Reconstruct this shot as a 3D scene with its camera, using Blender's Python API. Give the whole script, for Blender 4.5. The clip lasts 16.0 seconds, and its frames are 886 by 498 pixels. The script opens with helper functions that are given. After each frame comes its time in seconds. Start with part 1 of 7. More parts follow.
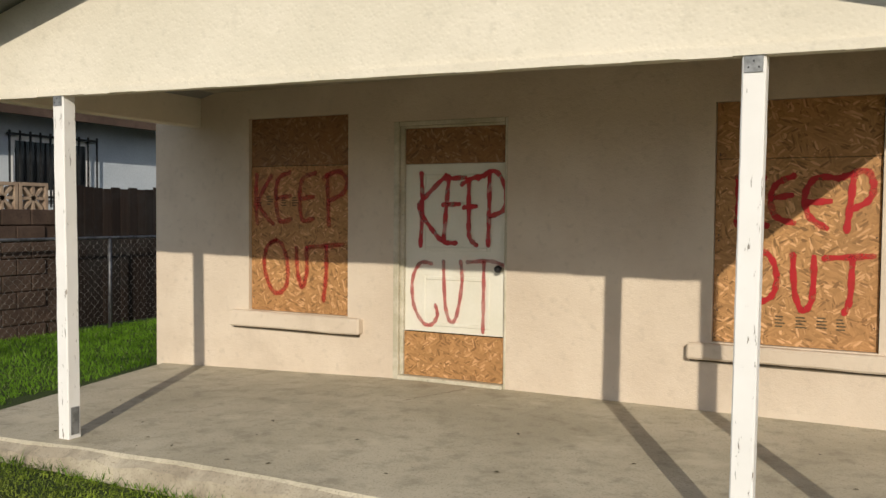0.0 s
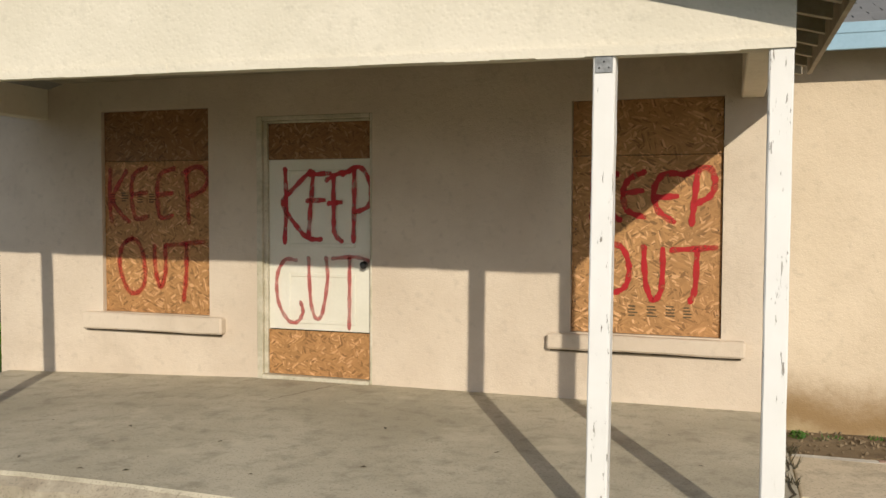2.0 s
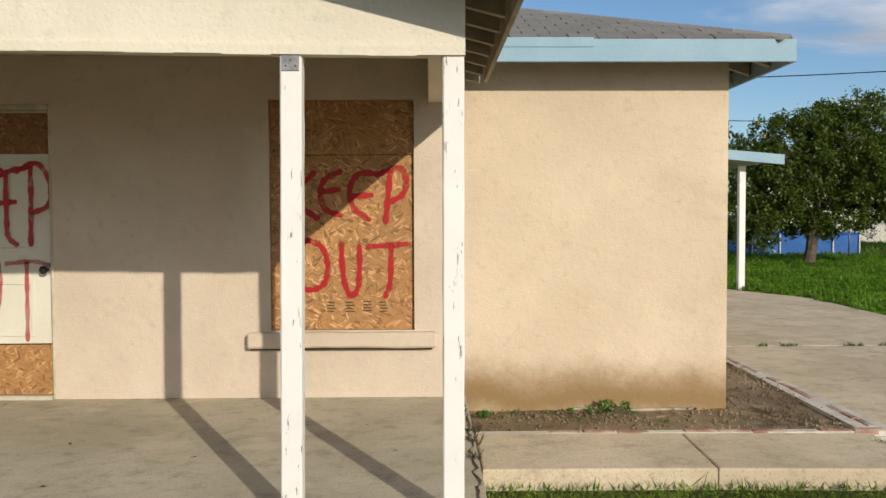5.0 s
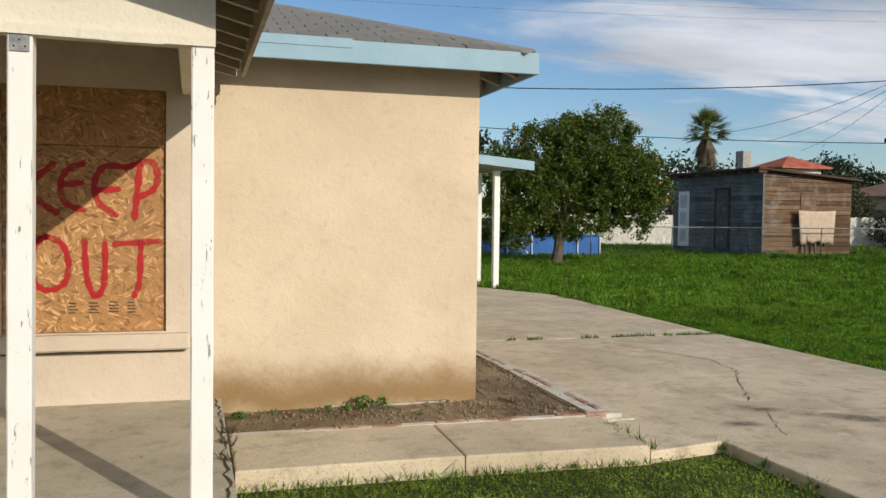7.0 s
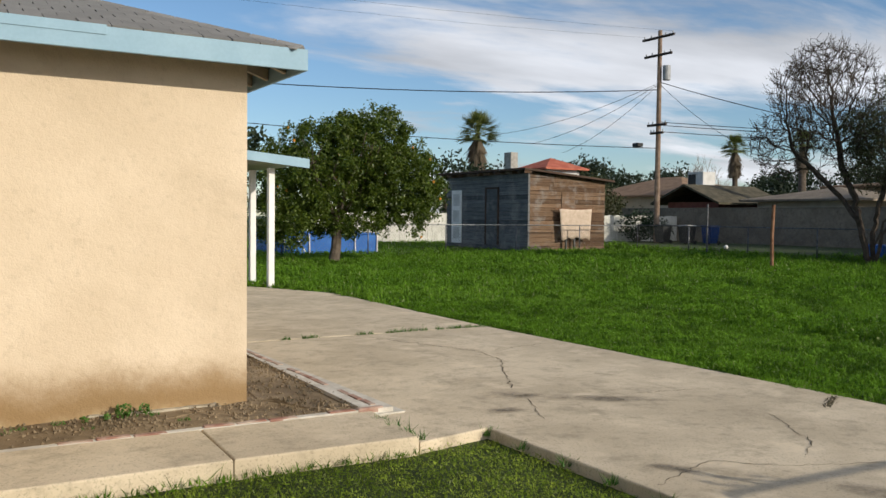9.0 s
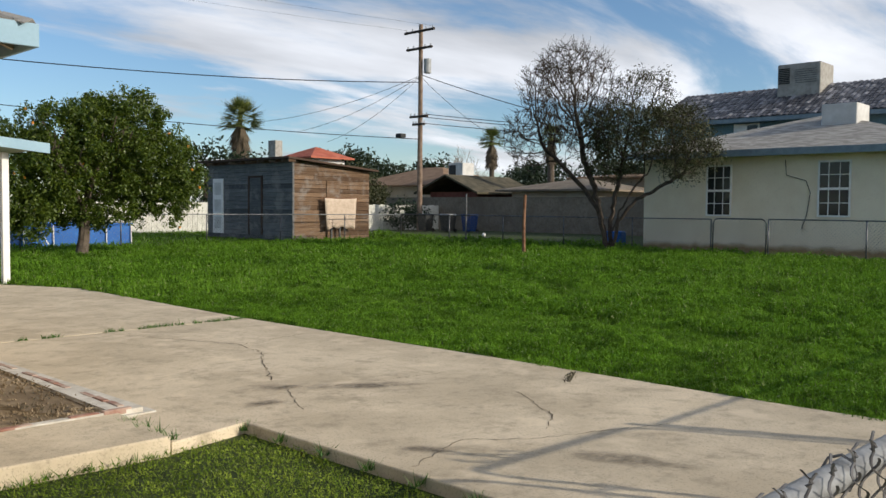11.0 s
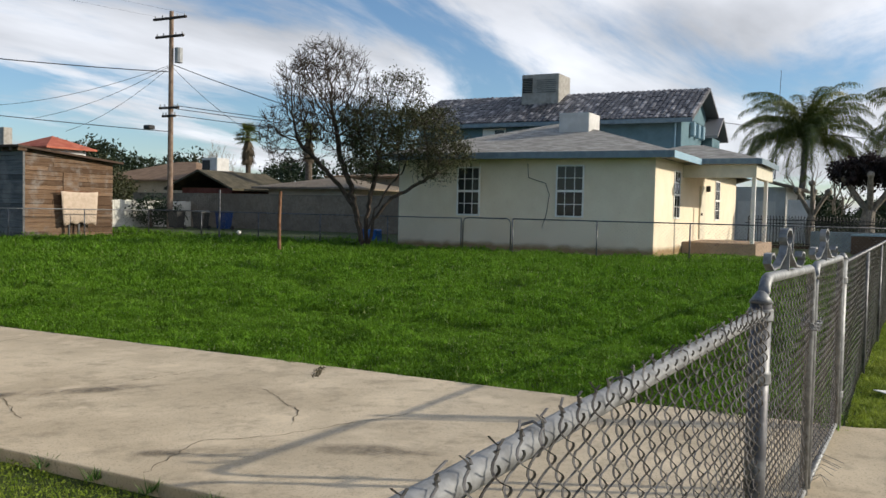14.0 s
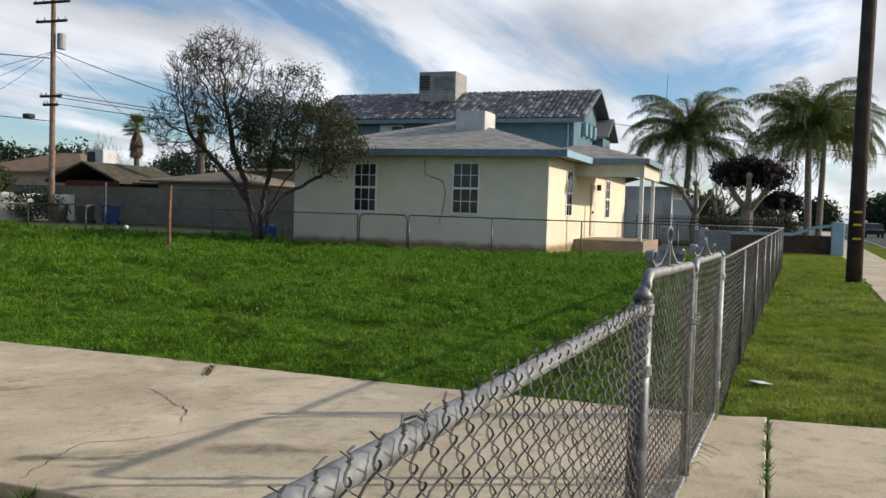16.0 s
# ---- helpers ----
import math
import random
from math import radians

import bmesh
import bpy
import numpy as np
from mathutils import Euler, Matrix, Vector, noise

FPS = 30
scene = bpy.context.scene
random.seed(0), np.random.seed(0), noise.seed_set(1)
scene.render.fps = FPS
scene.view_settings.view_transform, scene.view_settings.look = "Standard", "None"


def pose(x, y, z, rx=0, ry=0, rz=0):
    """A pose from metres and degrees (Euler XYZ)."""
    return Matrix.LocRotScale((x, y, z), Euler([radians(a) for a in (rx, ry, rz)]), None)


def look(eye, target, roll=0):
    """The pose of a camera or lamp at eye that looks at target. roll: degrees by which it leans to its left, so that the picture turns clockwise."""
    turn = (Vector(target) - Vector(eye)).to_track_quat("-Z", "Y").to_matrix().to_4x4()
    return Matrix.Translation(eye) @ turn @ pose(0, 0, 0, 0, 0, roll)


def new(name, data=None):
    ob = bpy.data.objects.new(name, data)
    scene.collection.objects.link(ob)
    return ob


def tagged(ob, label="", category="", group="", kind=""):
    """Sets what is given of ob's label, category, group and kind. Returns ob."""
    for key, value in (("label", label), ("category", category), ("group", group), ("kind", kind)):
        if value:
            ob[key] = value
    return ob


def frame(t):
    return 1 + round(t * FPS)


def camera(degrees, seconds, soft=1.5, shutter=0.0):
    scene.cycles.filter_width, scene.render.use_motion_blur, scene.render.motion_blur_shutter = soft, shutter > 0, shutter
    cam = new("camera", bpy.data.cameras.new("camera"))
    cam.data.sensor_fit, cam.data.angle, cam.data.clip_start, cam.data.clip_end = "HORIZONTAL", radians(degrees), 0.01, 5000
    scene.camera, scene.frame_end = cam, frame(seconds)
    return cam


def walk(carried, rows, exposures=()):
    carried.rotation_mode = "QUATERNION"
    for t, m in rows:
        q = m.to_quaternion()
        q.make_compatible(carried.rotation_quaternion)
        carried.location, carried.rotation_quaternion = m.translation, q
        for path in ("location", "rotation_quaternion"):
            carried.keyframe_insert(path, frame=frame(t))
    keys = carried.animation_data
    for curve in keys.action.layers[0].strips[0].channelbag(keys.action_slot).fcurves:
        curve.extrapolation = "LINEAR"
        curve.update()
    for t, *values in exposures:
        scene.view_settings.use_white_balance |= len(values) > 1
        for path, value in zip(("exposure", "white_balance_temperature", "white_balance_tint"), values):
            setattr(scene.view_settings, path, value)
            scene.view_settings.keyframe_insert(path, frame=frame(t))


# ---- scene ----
cam = camera(54.5, 16.0)
PATH = [
    (0, (0.777, -0.239, 1.53), (-0.129, 1.542, 1.451), 0.5),
    (0.5, (0.778, -0.239, 1.527), (-0.087, 1.563, 1.448), 0.5),
    (1, (0.785, -0.246, 1.522), (-0.017, 1.584, 1.443), 0.3),
    (1.5, (0.793, -0.25, 1.527), (0.08, 1.617, 1.444), 0.2),
    (2, (0.802, -0.25, 1.524), (0.179, 1.648, 1.439), 0.2),
    (2.5, (0.811, -0.252, 1.519), (0.274, 1.673, 1.434), 0.2),
    (3, (0.819, -0.256, 1.518), (0.379, 1.693, 1.433), 0.3),
    (3.5, (0.823, -0.258, 1.521), (0.492, 1.712, 1.434), 0.2),
    (5.8, (0.926, -0.305, 1.485), (1.169, 1.679, 1.409), 0.2),
    (6, (0.929, -0.308, 1.487), (1.226, 1.669, 1.41), 0.4),
    (6.5, (0.944, -0.317, 1.486), (1.371, 1.635, 1.41), 0.6),
    (7, (0.956, -0.327, 1.484), (1.517, 1.591, 1.408), 0.7),
    (7.5, (0.974, -0.327, 1.484), (1.668, 1.547, 1.406), 0.8),
    (8, (0.988, -0.336, 1.483), (1.797, 1.491, 1.404), 0.7),
    (8.5, (1.0, -0.345, 1.483), (1.915, 1.432, 1.404), 0.7),
    (9, (1.012, -0.351, 1.478), (2.039, 1.363, 1.404), 0.6),
    (9.5, (1.02, -0.373, 1.481), (2.167, 1.264, 1.407), 0.8),
    (10, (1.042, -0.375, 1.481), (2.303, 1.175, 1.404), 0.9),
    (10.2, (1.053, -0.373, 1.482), (2.356, 1.142, 1.4), 0.8),
    (12.5, (1.1, -0.424, 1.476), (2.74, 0.717, 1.389), 0.9),
    (13, (1.164, -0.412, 1.444), (2.855, 0.652, 1.36), 1.2),
    (13.5, (1.17, -0.418, 1.443), (2.905, 0.573, 1.357), 1.3),
    (14, (1.171, -0.423, 1.442), (2.941, 0.505, 1.354), 1.3),
    (14.5, (1.166, -0.43, 1.443), (2.964, 0.441, 1.353), 1.4),
    (15, (1.165, -0.435, 1.444), (2.991, 0.376, 1.354), 1.6),
    (15.5, (1.166, -0.44, 1.443), (3.016, 0.316, 1.354), 1.8),
    (16, (1.174, -0.442, 1.442), (3.042, 0.268, 1.352), 1.8),
]
walk(cam, [(t, look(eye, target, roll)) for t, eye, target, roll in PATH],
     exposures=[(0, 0.0), (4, 0.0), (6, 0.03), (8, 0.08), (10, 0.22), (12.5, 0.29), (16, 0.28)])

# ---- light ----
SUN_WAY = Vector((-0.505, 1.0, -0.42)).normalized()
sun_el = math.asin(-SUN_WAY.z)
sun_az = math.atan2(-SUN_WAY.x, -SUN_WAY.y)

world = bpy.data.worlds.new("sky")
scene.world = world
world.use_nodes = True
wn, wl = world.node_tree.nodes, world.node_tree.links
wn.clear()
sky = wn.new("ShaderNodeTexSky")
sky.sky_type, sky.sun_disc = "NISHITA", False
sky.sun_elevation, sky.sun_rotation = sun_el, sun_az
sky.air_density, sky.dust_density, sky.ozone_density = 1.0, 0.2, 4.2
w_geo = wn.new("ShaderNodeTexCoord")
w_sep = wn.new("ShaderNodeSeparateXYZ")
wl.new(w_geo.outputs["Generated"], w_sep.inputs[0])


def wmath(op, a, b=None, c=None):
    n = wn.new("ShaderNodeMath")
    n.operation = op
    for i, v in enumerate((a, b, c)):
        if v is None:
            continue
        if isinstance(v, (int, float)):
            n.inputs[i].default_value = v
        else:
            wl.new(v, n.inputs[i])
    return n.outputs[0]


# clouds on a flat layer overhead: direction divided by its height
w_up = wmath("ADD", wmath("MAXIMUM", w_sep.outputs[2], 0.0), 0.10)
w_cx, w_cy = wmath("DIVIDE", w_sep.outputs[0], w_up), wmath("DIVIDE", w_sep.outputs[1], w_up)
w_comb = wn.new("ShaderNodeCombineXYZ")
wl.new(w_cx, w_comb.inputs[0])
wl.new(w_cy, w_comb.inputs[1])
w_map = wn.new("ShaderNodeMapping")
w_map.inputs["Scale"].default_value = (0.50, 1.15, 1.0)
w_map.inputs["Rotation"].default_value = (0, 0, radians(25))
w_map.inputs["Location"].default_value = (2.3, 0.9, 0)
wl.new(w_comb.outputs[0], w_map.inputs[0])
w_big = wn.new("ShaderNodeTexNoise")
w_big.inputs["Scale"].default_value, w_big.inputs["Detail"].default_value = 0.75, 9
w_big.inputs["Roughness"].default_value, w_big.inputs["Distortion"].default_value = 0.58, 0.45
wl.new(w_map.outputs[0], w_big.inputs["Vector"])
w_fine = wn.new("ShaderNodeTexNoise")
w_fine.inputs["Scale"].default_value, w_fine.inputs["Detail"].default_value = 1.1, 8
wl.new(w_map.outputs[0], w_fine.inputs["Vector"])
w_cov = wn.new("ShaderNodeMapRange")
w_cov.interpolation_type = "SMOOTHSTEP"
w_cov.inputs["From Min"].default_value, w_cov.inputs["From Max"].default_value = 0.445, 0.60
w_lean = wmath("MULTIPLY_ADD", w_sep.outputs[0], 0.115, wmath("MULTIPLY", w_sep.outputs[1], -0.12))
wl.new(wmath("ADD", w_big.outputs["Fac"], w_lean), w_cov.inputs["Value"])
w_tone = wn.new("ShaderNodeMapRange")
w_tone.inputs["From Min"].default_value, w_tone.inputs["From Max"].default_value = 0.35, 0.68
w_tone.inputs["To Min"].default_value, w_tone.inputs["To Max"].default_value = 4.1, 8.2
wl.new(w_fine.outputs["Fac"], w_tone.inputs["Value"])
w_col = wn.new("ShaderNodeVectorMath")
w_col.operation = "SCALE"
w_col.inputs[0].default_value = (0.94, 0.965, 1.03)
w_dot = wn.new("ShaderNodeVectorMath")
w_dot.operation = "DOT_PRODUCT"
wl.new(w_geo.outputs["Generated"], w_dot.inputs[0])
w_dot.inputs[1].default_value = tuple(-SUN_WAY)
w_near = wmath("POWER", wmath("MAXIMUM", w_dot.outputs["Value"], 0.0), 2.0)
wl.new(wmath("MULTIPLY", w_tone.outputs[0], wmath("MULTIPLY_ADD", w_near, 0.5, 1.0)), w_col.inputs["Scale"])
w_mix = wn.new("ShaderNodeMix")
w_mix.data_type = "RGBA"
wl.new(wmath("MULTIPLY", w_cov.outputs[0], 0.93), w_mix.inputs["Factor"])
wl.new(sky.outputs[0], w_mix.inputs["A"])
wl.new(w_col.outputs[0], w_mix.inputs["B"])
w_bg = wn.new("ShaderNodeBackground")
w_bg.inputs["Strength"].default_value = 0.11
wl.new(w_mix.outputs["Result"], w_bg.inputs["Color"])
w_out = wn.new("ShaderNodeOutputWorld")
wl.new(w_bg.outputs[0], w_out.inputs[0])

sun_data = bpy.data.lights.new("sun", "SUN")
sun_data.energy, sun_data.angle, sun_data.color = 3.6, radians(0.53), (1.0, 0.905, 0.765)
sun_ob = new("sun", sun_data)
sun_ob.matrix_world = look((0, -30, 30), Vector((0, -30, 30)) + SUN_WAY)


# ---- materials ----
class Nodes:
    """A small builder for one procedural material, in world metres."""

    def __init__(self, name, rough=0.8, metal=0.0, spec=0.3):
        self.m = bpy.data.materials.new(name)
        self.m.use_nodes = True
        self.n, self.l = self.m.node_tree.nodes, self.m.node_tree.links
        self.b = self.n["Principled BSDF"]
        self.b.inputs["Roughness"].default_value = rough
        self.b.inputs["Metallic"].default_value = metal
        self.b.inputs["Specular IOR Level"].default_value = spec
        self.pos = self.n.new("ShaderNodeNewGeometry").outputs["Position"]
        self.height = None

    def put(self, value, socket):
        if isinstance(value, (int, float)):
            socket.default_value = value
        elif isinstance(value, tuple):
            socket.default_value = (*value, 1.0) if len(value) == 3 and len(socket.default_value) == 4 else value
        else:
            self.l.new(value, socket)

    def scaled(self, scale, turn=(0, 0, 0), source=None):
        n = self.n.new("ShaderNodeMapping")
        n.inputs["Scale"].default_value = scale
        n.inputs["Rotation"].default_value = [radians(a) for a in turn]
        self.l.new(source or self.pos, n.inputs[0])
        return n.outputs[0]

    def strands(self, size, turn):
        """Space measured in strands of one size, laid at one angle in the upright plane."""
        n = self.n.new("ShaderNodeMapping")
        n.vector_type = "TEXTURE"
        n.inputs["Scale"].default_value = size
        n.inputs["Rotation"].default_value = (0, radians(turn), 0)
        self.l.new(self.pos, n.inputs[0])
        return n.outputs[0]

    def noise(self, scale, detail=4, rough=0.55, vec=None, distort=0.0):
        n = self.n.new("ShaderNodeTexNoise")
        n.inputs["Scale"].default_value, n.inputs["Detail"].default_value = scale, detail
        n.inputs["Roughness"].default_value, n.inputs["Distortion"].default_value = rough, distort
        self.l.new(vec or self.pos, n.inputs["Vector"])
        return n.outputs["Fac"]

    def voronoi(self, scale, out="Distance", feature="F1", vec=None, rand=1.0):
        n = self.n.new("ShaderNodeTexVoronoi")
        n.feature = feature
        n.inputs["Scale"].default_value, n.inputs["Randomness"].default_value = scale, rand
        self.l.new(vec or self.pos, n.inputs["Vector"])
        return n.outputs[out]

    def ramp(self, value, lo, hi, a=0.0, b=1.0):
        n = self.n.new("ShaderNodeMapRange")
        n.interpolation_type = "SMOOTHSTEP"
        self.l.new(value, n.inputs["Value"])
        for key, v in (("From Min", lo), ("From Max", hi), ("To Min", a), ("To Max", b)):
            n.inputs[key].default_value = v
        return n.outputs[0]

    def math(self, op, a, b=0.0):
        n = self.n.new("ShaderNodeMath")
        n.operation = op
        self.put(a, n.inputs[0])
        self.put(b, n.inputs[1])
        return n.outputs[0]

    def mix(self, fac, a, b, blend="MIX"):
        n = self.n.new("ShaderNodeMix")
        n.data_type, n.blend_type = "RGBA", blend
        self.put(fac, n.inputs["Factor"])
        self.put(a, n.inputs["A"])
        self.put(b, n.inputs["B"])
        return n.outputs["Result"]

    def axis(self, i, vec=None):
        n = self.n.new("ShaderNodeSeparateXYZ")
        self.l.new(vec or self.pos, n.inputs[0])
        return n.outputs[i]

    def random(self):
        return self.n.new("ShaderNodeObjectInfo").outputs["Random"]

    def island(self):
        return self.n.new("ShaderNodeNewGeometry").outputs["Random Per Island"]

    def color(self, c):
        self.put(c, self.b.inputs["Base Color"])
        return self

    def rough(self, v):
        self.put(v, self.b.inputs["Roughness"])
        return self

    def bump(self, height, strength=0.4, dist=0.01):
        n = self.n.new("ShaderNodeBump")
        n.inputs["Strength"].default_value, n.inputs["Distance"].default_value = strength, dist
        self.l.new(height, n.inputs["Height"])
        if self.height:
            self.l.new(self.height, n.inputs["Normal"])
        self.height = n.outputs[0]
        self.l.new(self.height, self.b.inputs["Normal"])
        return self


def plain(name, c1, c2, scale=3.0, rough=0.7, bump=0.2, bscale=60.0, metal=0.0, spec=0.3, dist=0.004, chips=0.0, grain=(0.94, 1.04)):
    """Two tones at a large scale, a little grain at a small one."""
    k = Nodes(name, rough, metal, spec)
    big = k.mix(k.ramp(k.noise(scale, 5), 0.35, 0.65), c1, c2)
    if chips:
        big = k.mix(k.ramp(k.math("ADD", k.voronoi(11), k.math("MULTIPLY", k.noise(40, 3), 0.12)), 0.09, 0.13, chips, 0.0), big, (0.24, 0.20, 0.15))
    speck = k.ramp(k.noise(bscale, 3), 0.3, 0.7, *grain)
    g = k.n.new("ShaderNodeVectorMath")
    g.operation = "SCALE"
    k.l.new(big, g.inputs[0])
    k.l.new(speck, g.inputs["Scale"])
    k.color(g.outputs[0])
    k.bump(k.noise(bscale, 4), bump, dist)
    return k.m


def stucco(name, c1, c2, dirt_top=None, coarse=1.0, smudge=0.5):
    k = Nodes(name, 0.92, 0, 0.15)
    base = k.mix(k.ramp(k.noise(1.3, 6, 0.6), 0.3, 0.7), c1, c2)
    base = k.mix(k.ramp(k.noise(0.8, 6, 0.65, distort=0.5), 0.50, 0.72, 0.0, smudge), base, (c1[0] * .80, c1[1] * .79, c1[2] * .77))
    base = k.mix(k.ramp(k.noise(14, 4), 0.55, 0.75, 0.0, 0.35), base, tuple(v * 0.78 for v in c1))
    base = k.mix(k.ramp(k.voronoi(1.9), 0.0, 0.03, 0.5, 0.0), base, (0.16, 0.11, 0.07))
    if dirt_top:
        edge = k.math("ADD", k.axis(2), k.math("MULTIPLY", k.noise(2.2, 5, 0.6), 0.34))
        edge = k.math("ADD", edge, k.math("MULTIPLY", k.noise(25, 3), 0.08))
        base = k.mix(k.ramp(edge, 0.40, dirt_top + 0.36, 0.92, 0.0), base, (0.25, 0.155, 0.065))
        base = k.mix(k.ramp(edge, 0.20, 0.36, 0.7, 0.0), base, (0.50, 0.40, 0.24))
    k.color(base)
    k.bump(k.ramp(k.voronoi(75 * coarse, vec=None), 0.05, 0.5), 0.28, 0.004)
    k.bump(k.noise(30 * coarse, 4, 0.65), 0.75, 0.007)
    k.bump(k.noise(5, 3), 0.25, 0.02)
    return k.m


def concrete(name, c1, c2, stain_patch=(0.10, 0.085, 0.065), amount=0.35):
    k = Nodes(name, 0.88, 0, 0.25)
    base = k.mix(k.ramp(k.noise(0.9, 7, 0.62), 0.35, 0.65), c1, c2)
    base = k.mix(k.ramp(k.noise(5.5, 5, 0.7), 0.46, 0.72, 0.0, 0.7), base, tuple(v * 0.66 for v in c1))
    base = k.mix(k.ramp(k.noise(70, 3, 0.7), 0.52, 0.70, 0.0, 0.7), base, tuple(v * 0.55 for v in c1))
    base = k.mix(k.ramp(k.noise(2.1, 5, 0.6), 0.56, 0.7, 0.0, 0.5), base, tuple(min(1, v * 1.16) for v in c2))
    base = k.mix(k.ramp(k.noise(0.55, 5, 0.6, distort=0.6), 0.60, 0.76, 0.0, amount), base, stain_patch)
    base = k.mix(k.ramp(k.voronoi(9), 0.0, 0.06, 0.5, 0.0), base, stain_patch)
    k.color(base)
    k.bump(k.noise(110, 4, 0.75), 0.6, 0.004)
    k.bump(k.noise(7, 4), 0.25, 0.01)
    return k.m


def osb(name, tone):
    """Pressed strands: long random flakes of different tone, laid in two directions."""
    k = Nodes(name, 0.62, 0, 0.3)
    lay = [k.voronoi(1, "Color", vec=k.strands((.055, 1, .0125), turn)) for turn in (24, -35, 74)]
    chance = k.axis(0, k.voronoi(22, "Color"))
    pick = k.mix(k.ramp(chance, 0.39, 0.41), lay[0], lay[1])
    flake = k.axis(1, k.mix(k.ramp(chance, 0.75, 0.77), pick, lay[2]))
    c = k.mix(flake, tuple(v * 0.66 for v in tone), tuple(min(1, v * 1.2) for v in tone))
    c = k.mix(k.ramp(flake, 0.84, 0.95, 0.0, 0.75), c, tuple(min(1.0, v * 1.55 + .08) for v in tone))
    c = k.mix(k.ramp(flake, 0.05, 0.12, 0.65, 0.0), c, tuple(v * 0.30 for v in tone))
    c = k.mix(k.ramp(k.noise(2.0, 4), 0.4, 0.7, 0.0, 0.3), c, tuple(v * 0.55 for v in tone))
    c = k.mix(k.ramp(k.noise(0.9, 4), 0.3, 0.7, 0.08, 0.32), c, (0.36, 0.16, 0.06))
    k.color(c)
    k.bump(flake, 0.25, 0.002)
    return k.m


def wood(name, c1, c2, along=(1, 1, 1), rough=0.85):
    """Weathered boards: grain stretched along the board, each board of its own tone."""
    k = Nodes(name, rough, 0, 0.2)
    g = k.noise(1.0, 8, 0.7, vec=k.scaled(along))
    c = k.mix(k.ramp(g, 0.3, 0.7), c1, c2)
    c = k.mix(k.ramp(k.random(), 0.0, 1.0, 0.0, 0.75), c, tuple(v * 0.55 for v in c1))
    c = k.mix(k.ramp(k.noise(2.5, 5), 0.5, 0.75, 0.0, 0.5), c, tuple(v * 0.5 for v in c2))
    c = k.mix(k.ramp(k.noise(1.3, 6, 0.7), 0.46, 0.66, 0.0, 0.6), c, tuple(sum(c2) / 3 * v for v in (1.22, 1.16, 1.08)))
    k.color(c)
    k.bump(g, 0.5, 0.006)
    return k.m


def leafy(name, c1, c2, rough=0.5):
    k = Nodes(name, rough, 0, 0.35)
    k.color(k.mix(k.island(), c1, c2))
    t = k.n.new("ShaderNodeBsdfTranslucent")
    k.l.new(k.mix(k.island(), tuple(v * 0.8 for v in c1), tuple(v * 0.9 for v in c2)), t.inputs[0])
    mx = k.n.new("ShaderNodeMixShader")
    mx.inputs[0].default_value = 0.28
    k.l.new(k.b.outputs[0], mx.inputs[1])
    k.l.new(t.outputs[0], mx.inputs[2])
    k.l.new(mx.outputs[0], k.n["Material Output"].inputs[0])
    return k.m


def grassy(name, c1=(0.045, 0.115, 0.005), c2=(0.165, 0.325, 0.022), c3=(0.175, 0.31, 0.035)):
    """Blades of many greens, yellower in patches; darker and brighter patches paint in tuft shade and sunlit tips."""
    k = Nodes(name, 0.7, 0, 0.15)
    c = k.mix(k.island(), c1, c2)
    c = k.mix(k.ramp(k.noise(0.35, 4), 0.40, 0.66, 0.0, 0.45), c, c3)
    # dark patches for shade among tufts, then bright ones for lit growth
    c = k.mix(k.ramp(k.noise(1.1, 5, 0.65), 0.46, 0.60, 0.0, 0.6), c, tuple(v * .62 for v in c1))
    c = k.mix(k.ramp(k.noise(4.5, 3), 0.52, 0.64, 0.0, 0.6), c, tuple(v * 1.15 for v in c2))
    c = k.mix(k.ramp(k.island(), 0.965, 0.985, 0.0, 0.7), c, (0.34, 0.36, 0.17))
    k.color(c)
    t = k.n.new("ShaderNodeBsdfTranslucent")
    k.l.new(c, t.inputs[0])
    mx = k.n.new("ShaderNodeMixShader")
    mx.inputs[0].default_value = 0.35
    k.l.new(k.b.outputs[0], mx.inputs[1])
    k.l.new(t.outputs[0], mx.inputs[2])
    k.l.new(mx.outputs[0], k.n["Material Output"].inputs[0])
    return k.m


def spray(name, c, coat=1.0):
    """Spray paint: thick in the middle of the stroke, fading to single specks at its edge."""
    k = Nodes(name, 0.55, 0, 0.3)
    uv = k.n.new("ShaderNodeUVMap")
    k.color(k.mix(k.noise(18, 3), c, tuple(v * 0.72 for v in c)))
    side = k.math("ABSOLUTE", k.math("SUBTRACT", k.axis(0, uv.outputs[0]), 0.5))
    cover = k.math("SUBTRACT", k.ramp(side, 0.2, 0.5, 1.25, -0.1), k.math("MULTIPLY", k.noise(160, 2), 0.5))
    cover = k.math("MULTIPLY", k.ramp(cover, 0.0, 0.45), k.ramp(k.noise(9, 3), 0.25, 0.6, 0.48 * coat, 0.86 * coat))
    k.put(cover, k.b.inputs["Alpha"])
    return k.m


M_wall = stucco("stucco_tan", (0.56, 0.465, 0.36), (0.64, 0.545, 0.43))
M_wing = stucco("stucco_tan_dirty", (0.585, 0.475, 0.34), (0.665, 0.55, 0.405), dirt_top=0.36)
M_gable = stucco("stucco_cream", (0.64, 0.59, 0.475), (0.71, 0.655, 0.54), coarse=0.5)
M_slab = concrete("porch_concrete", (0.42, 0.372, 0.27), (0.54, 0.482, 0.362), amount=0.2)
M_drive = concrete("drive_concrete", (0.49, 0.405, 0.28), (0.64, 0.535, 0.38), (0.17, 0.135, 0.085), amount=0.6)
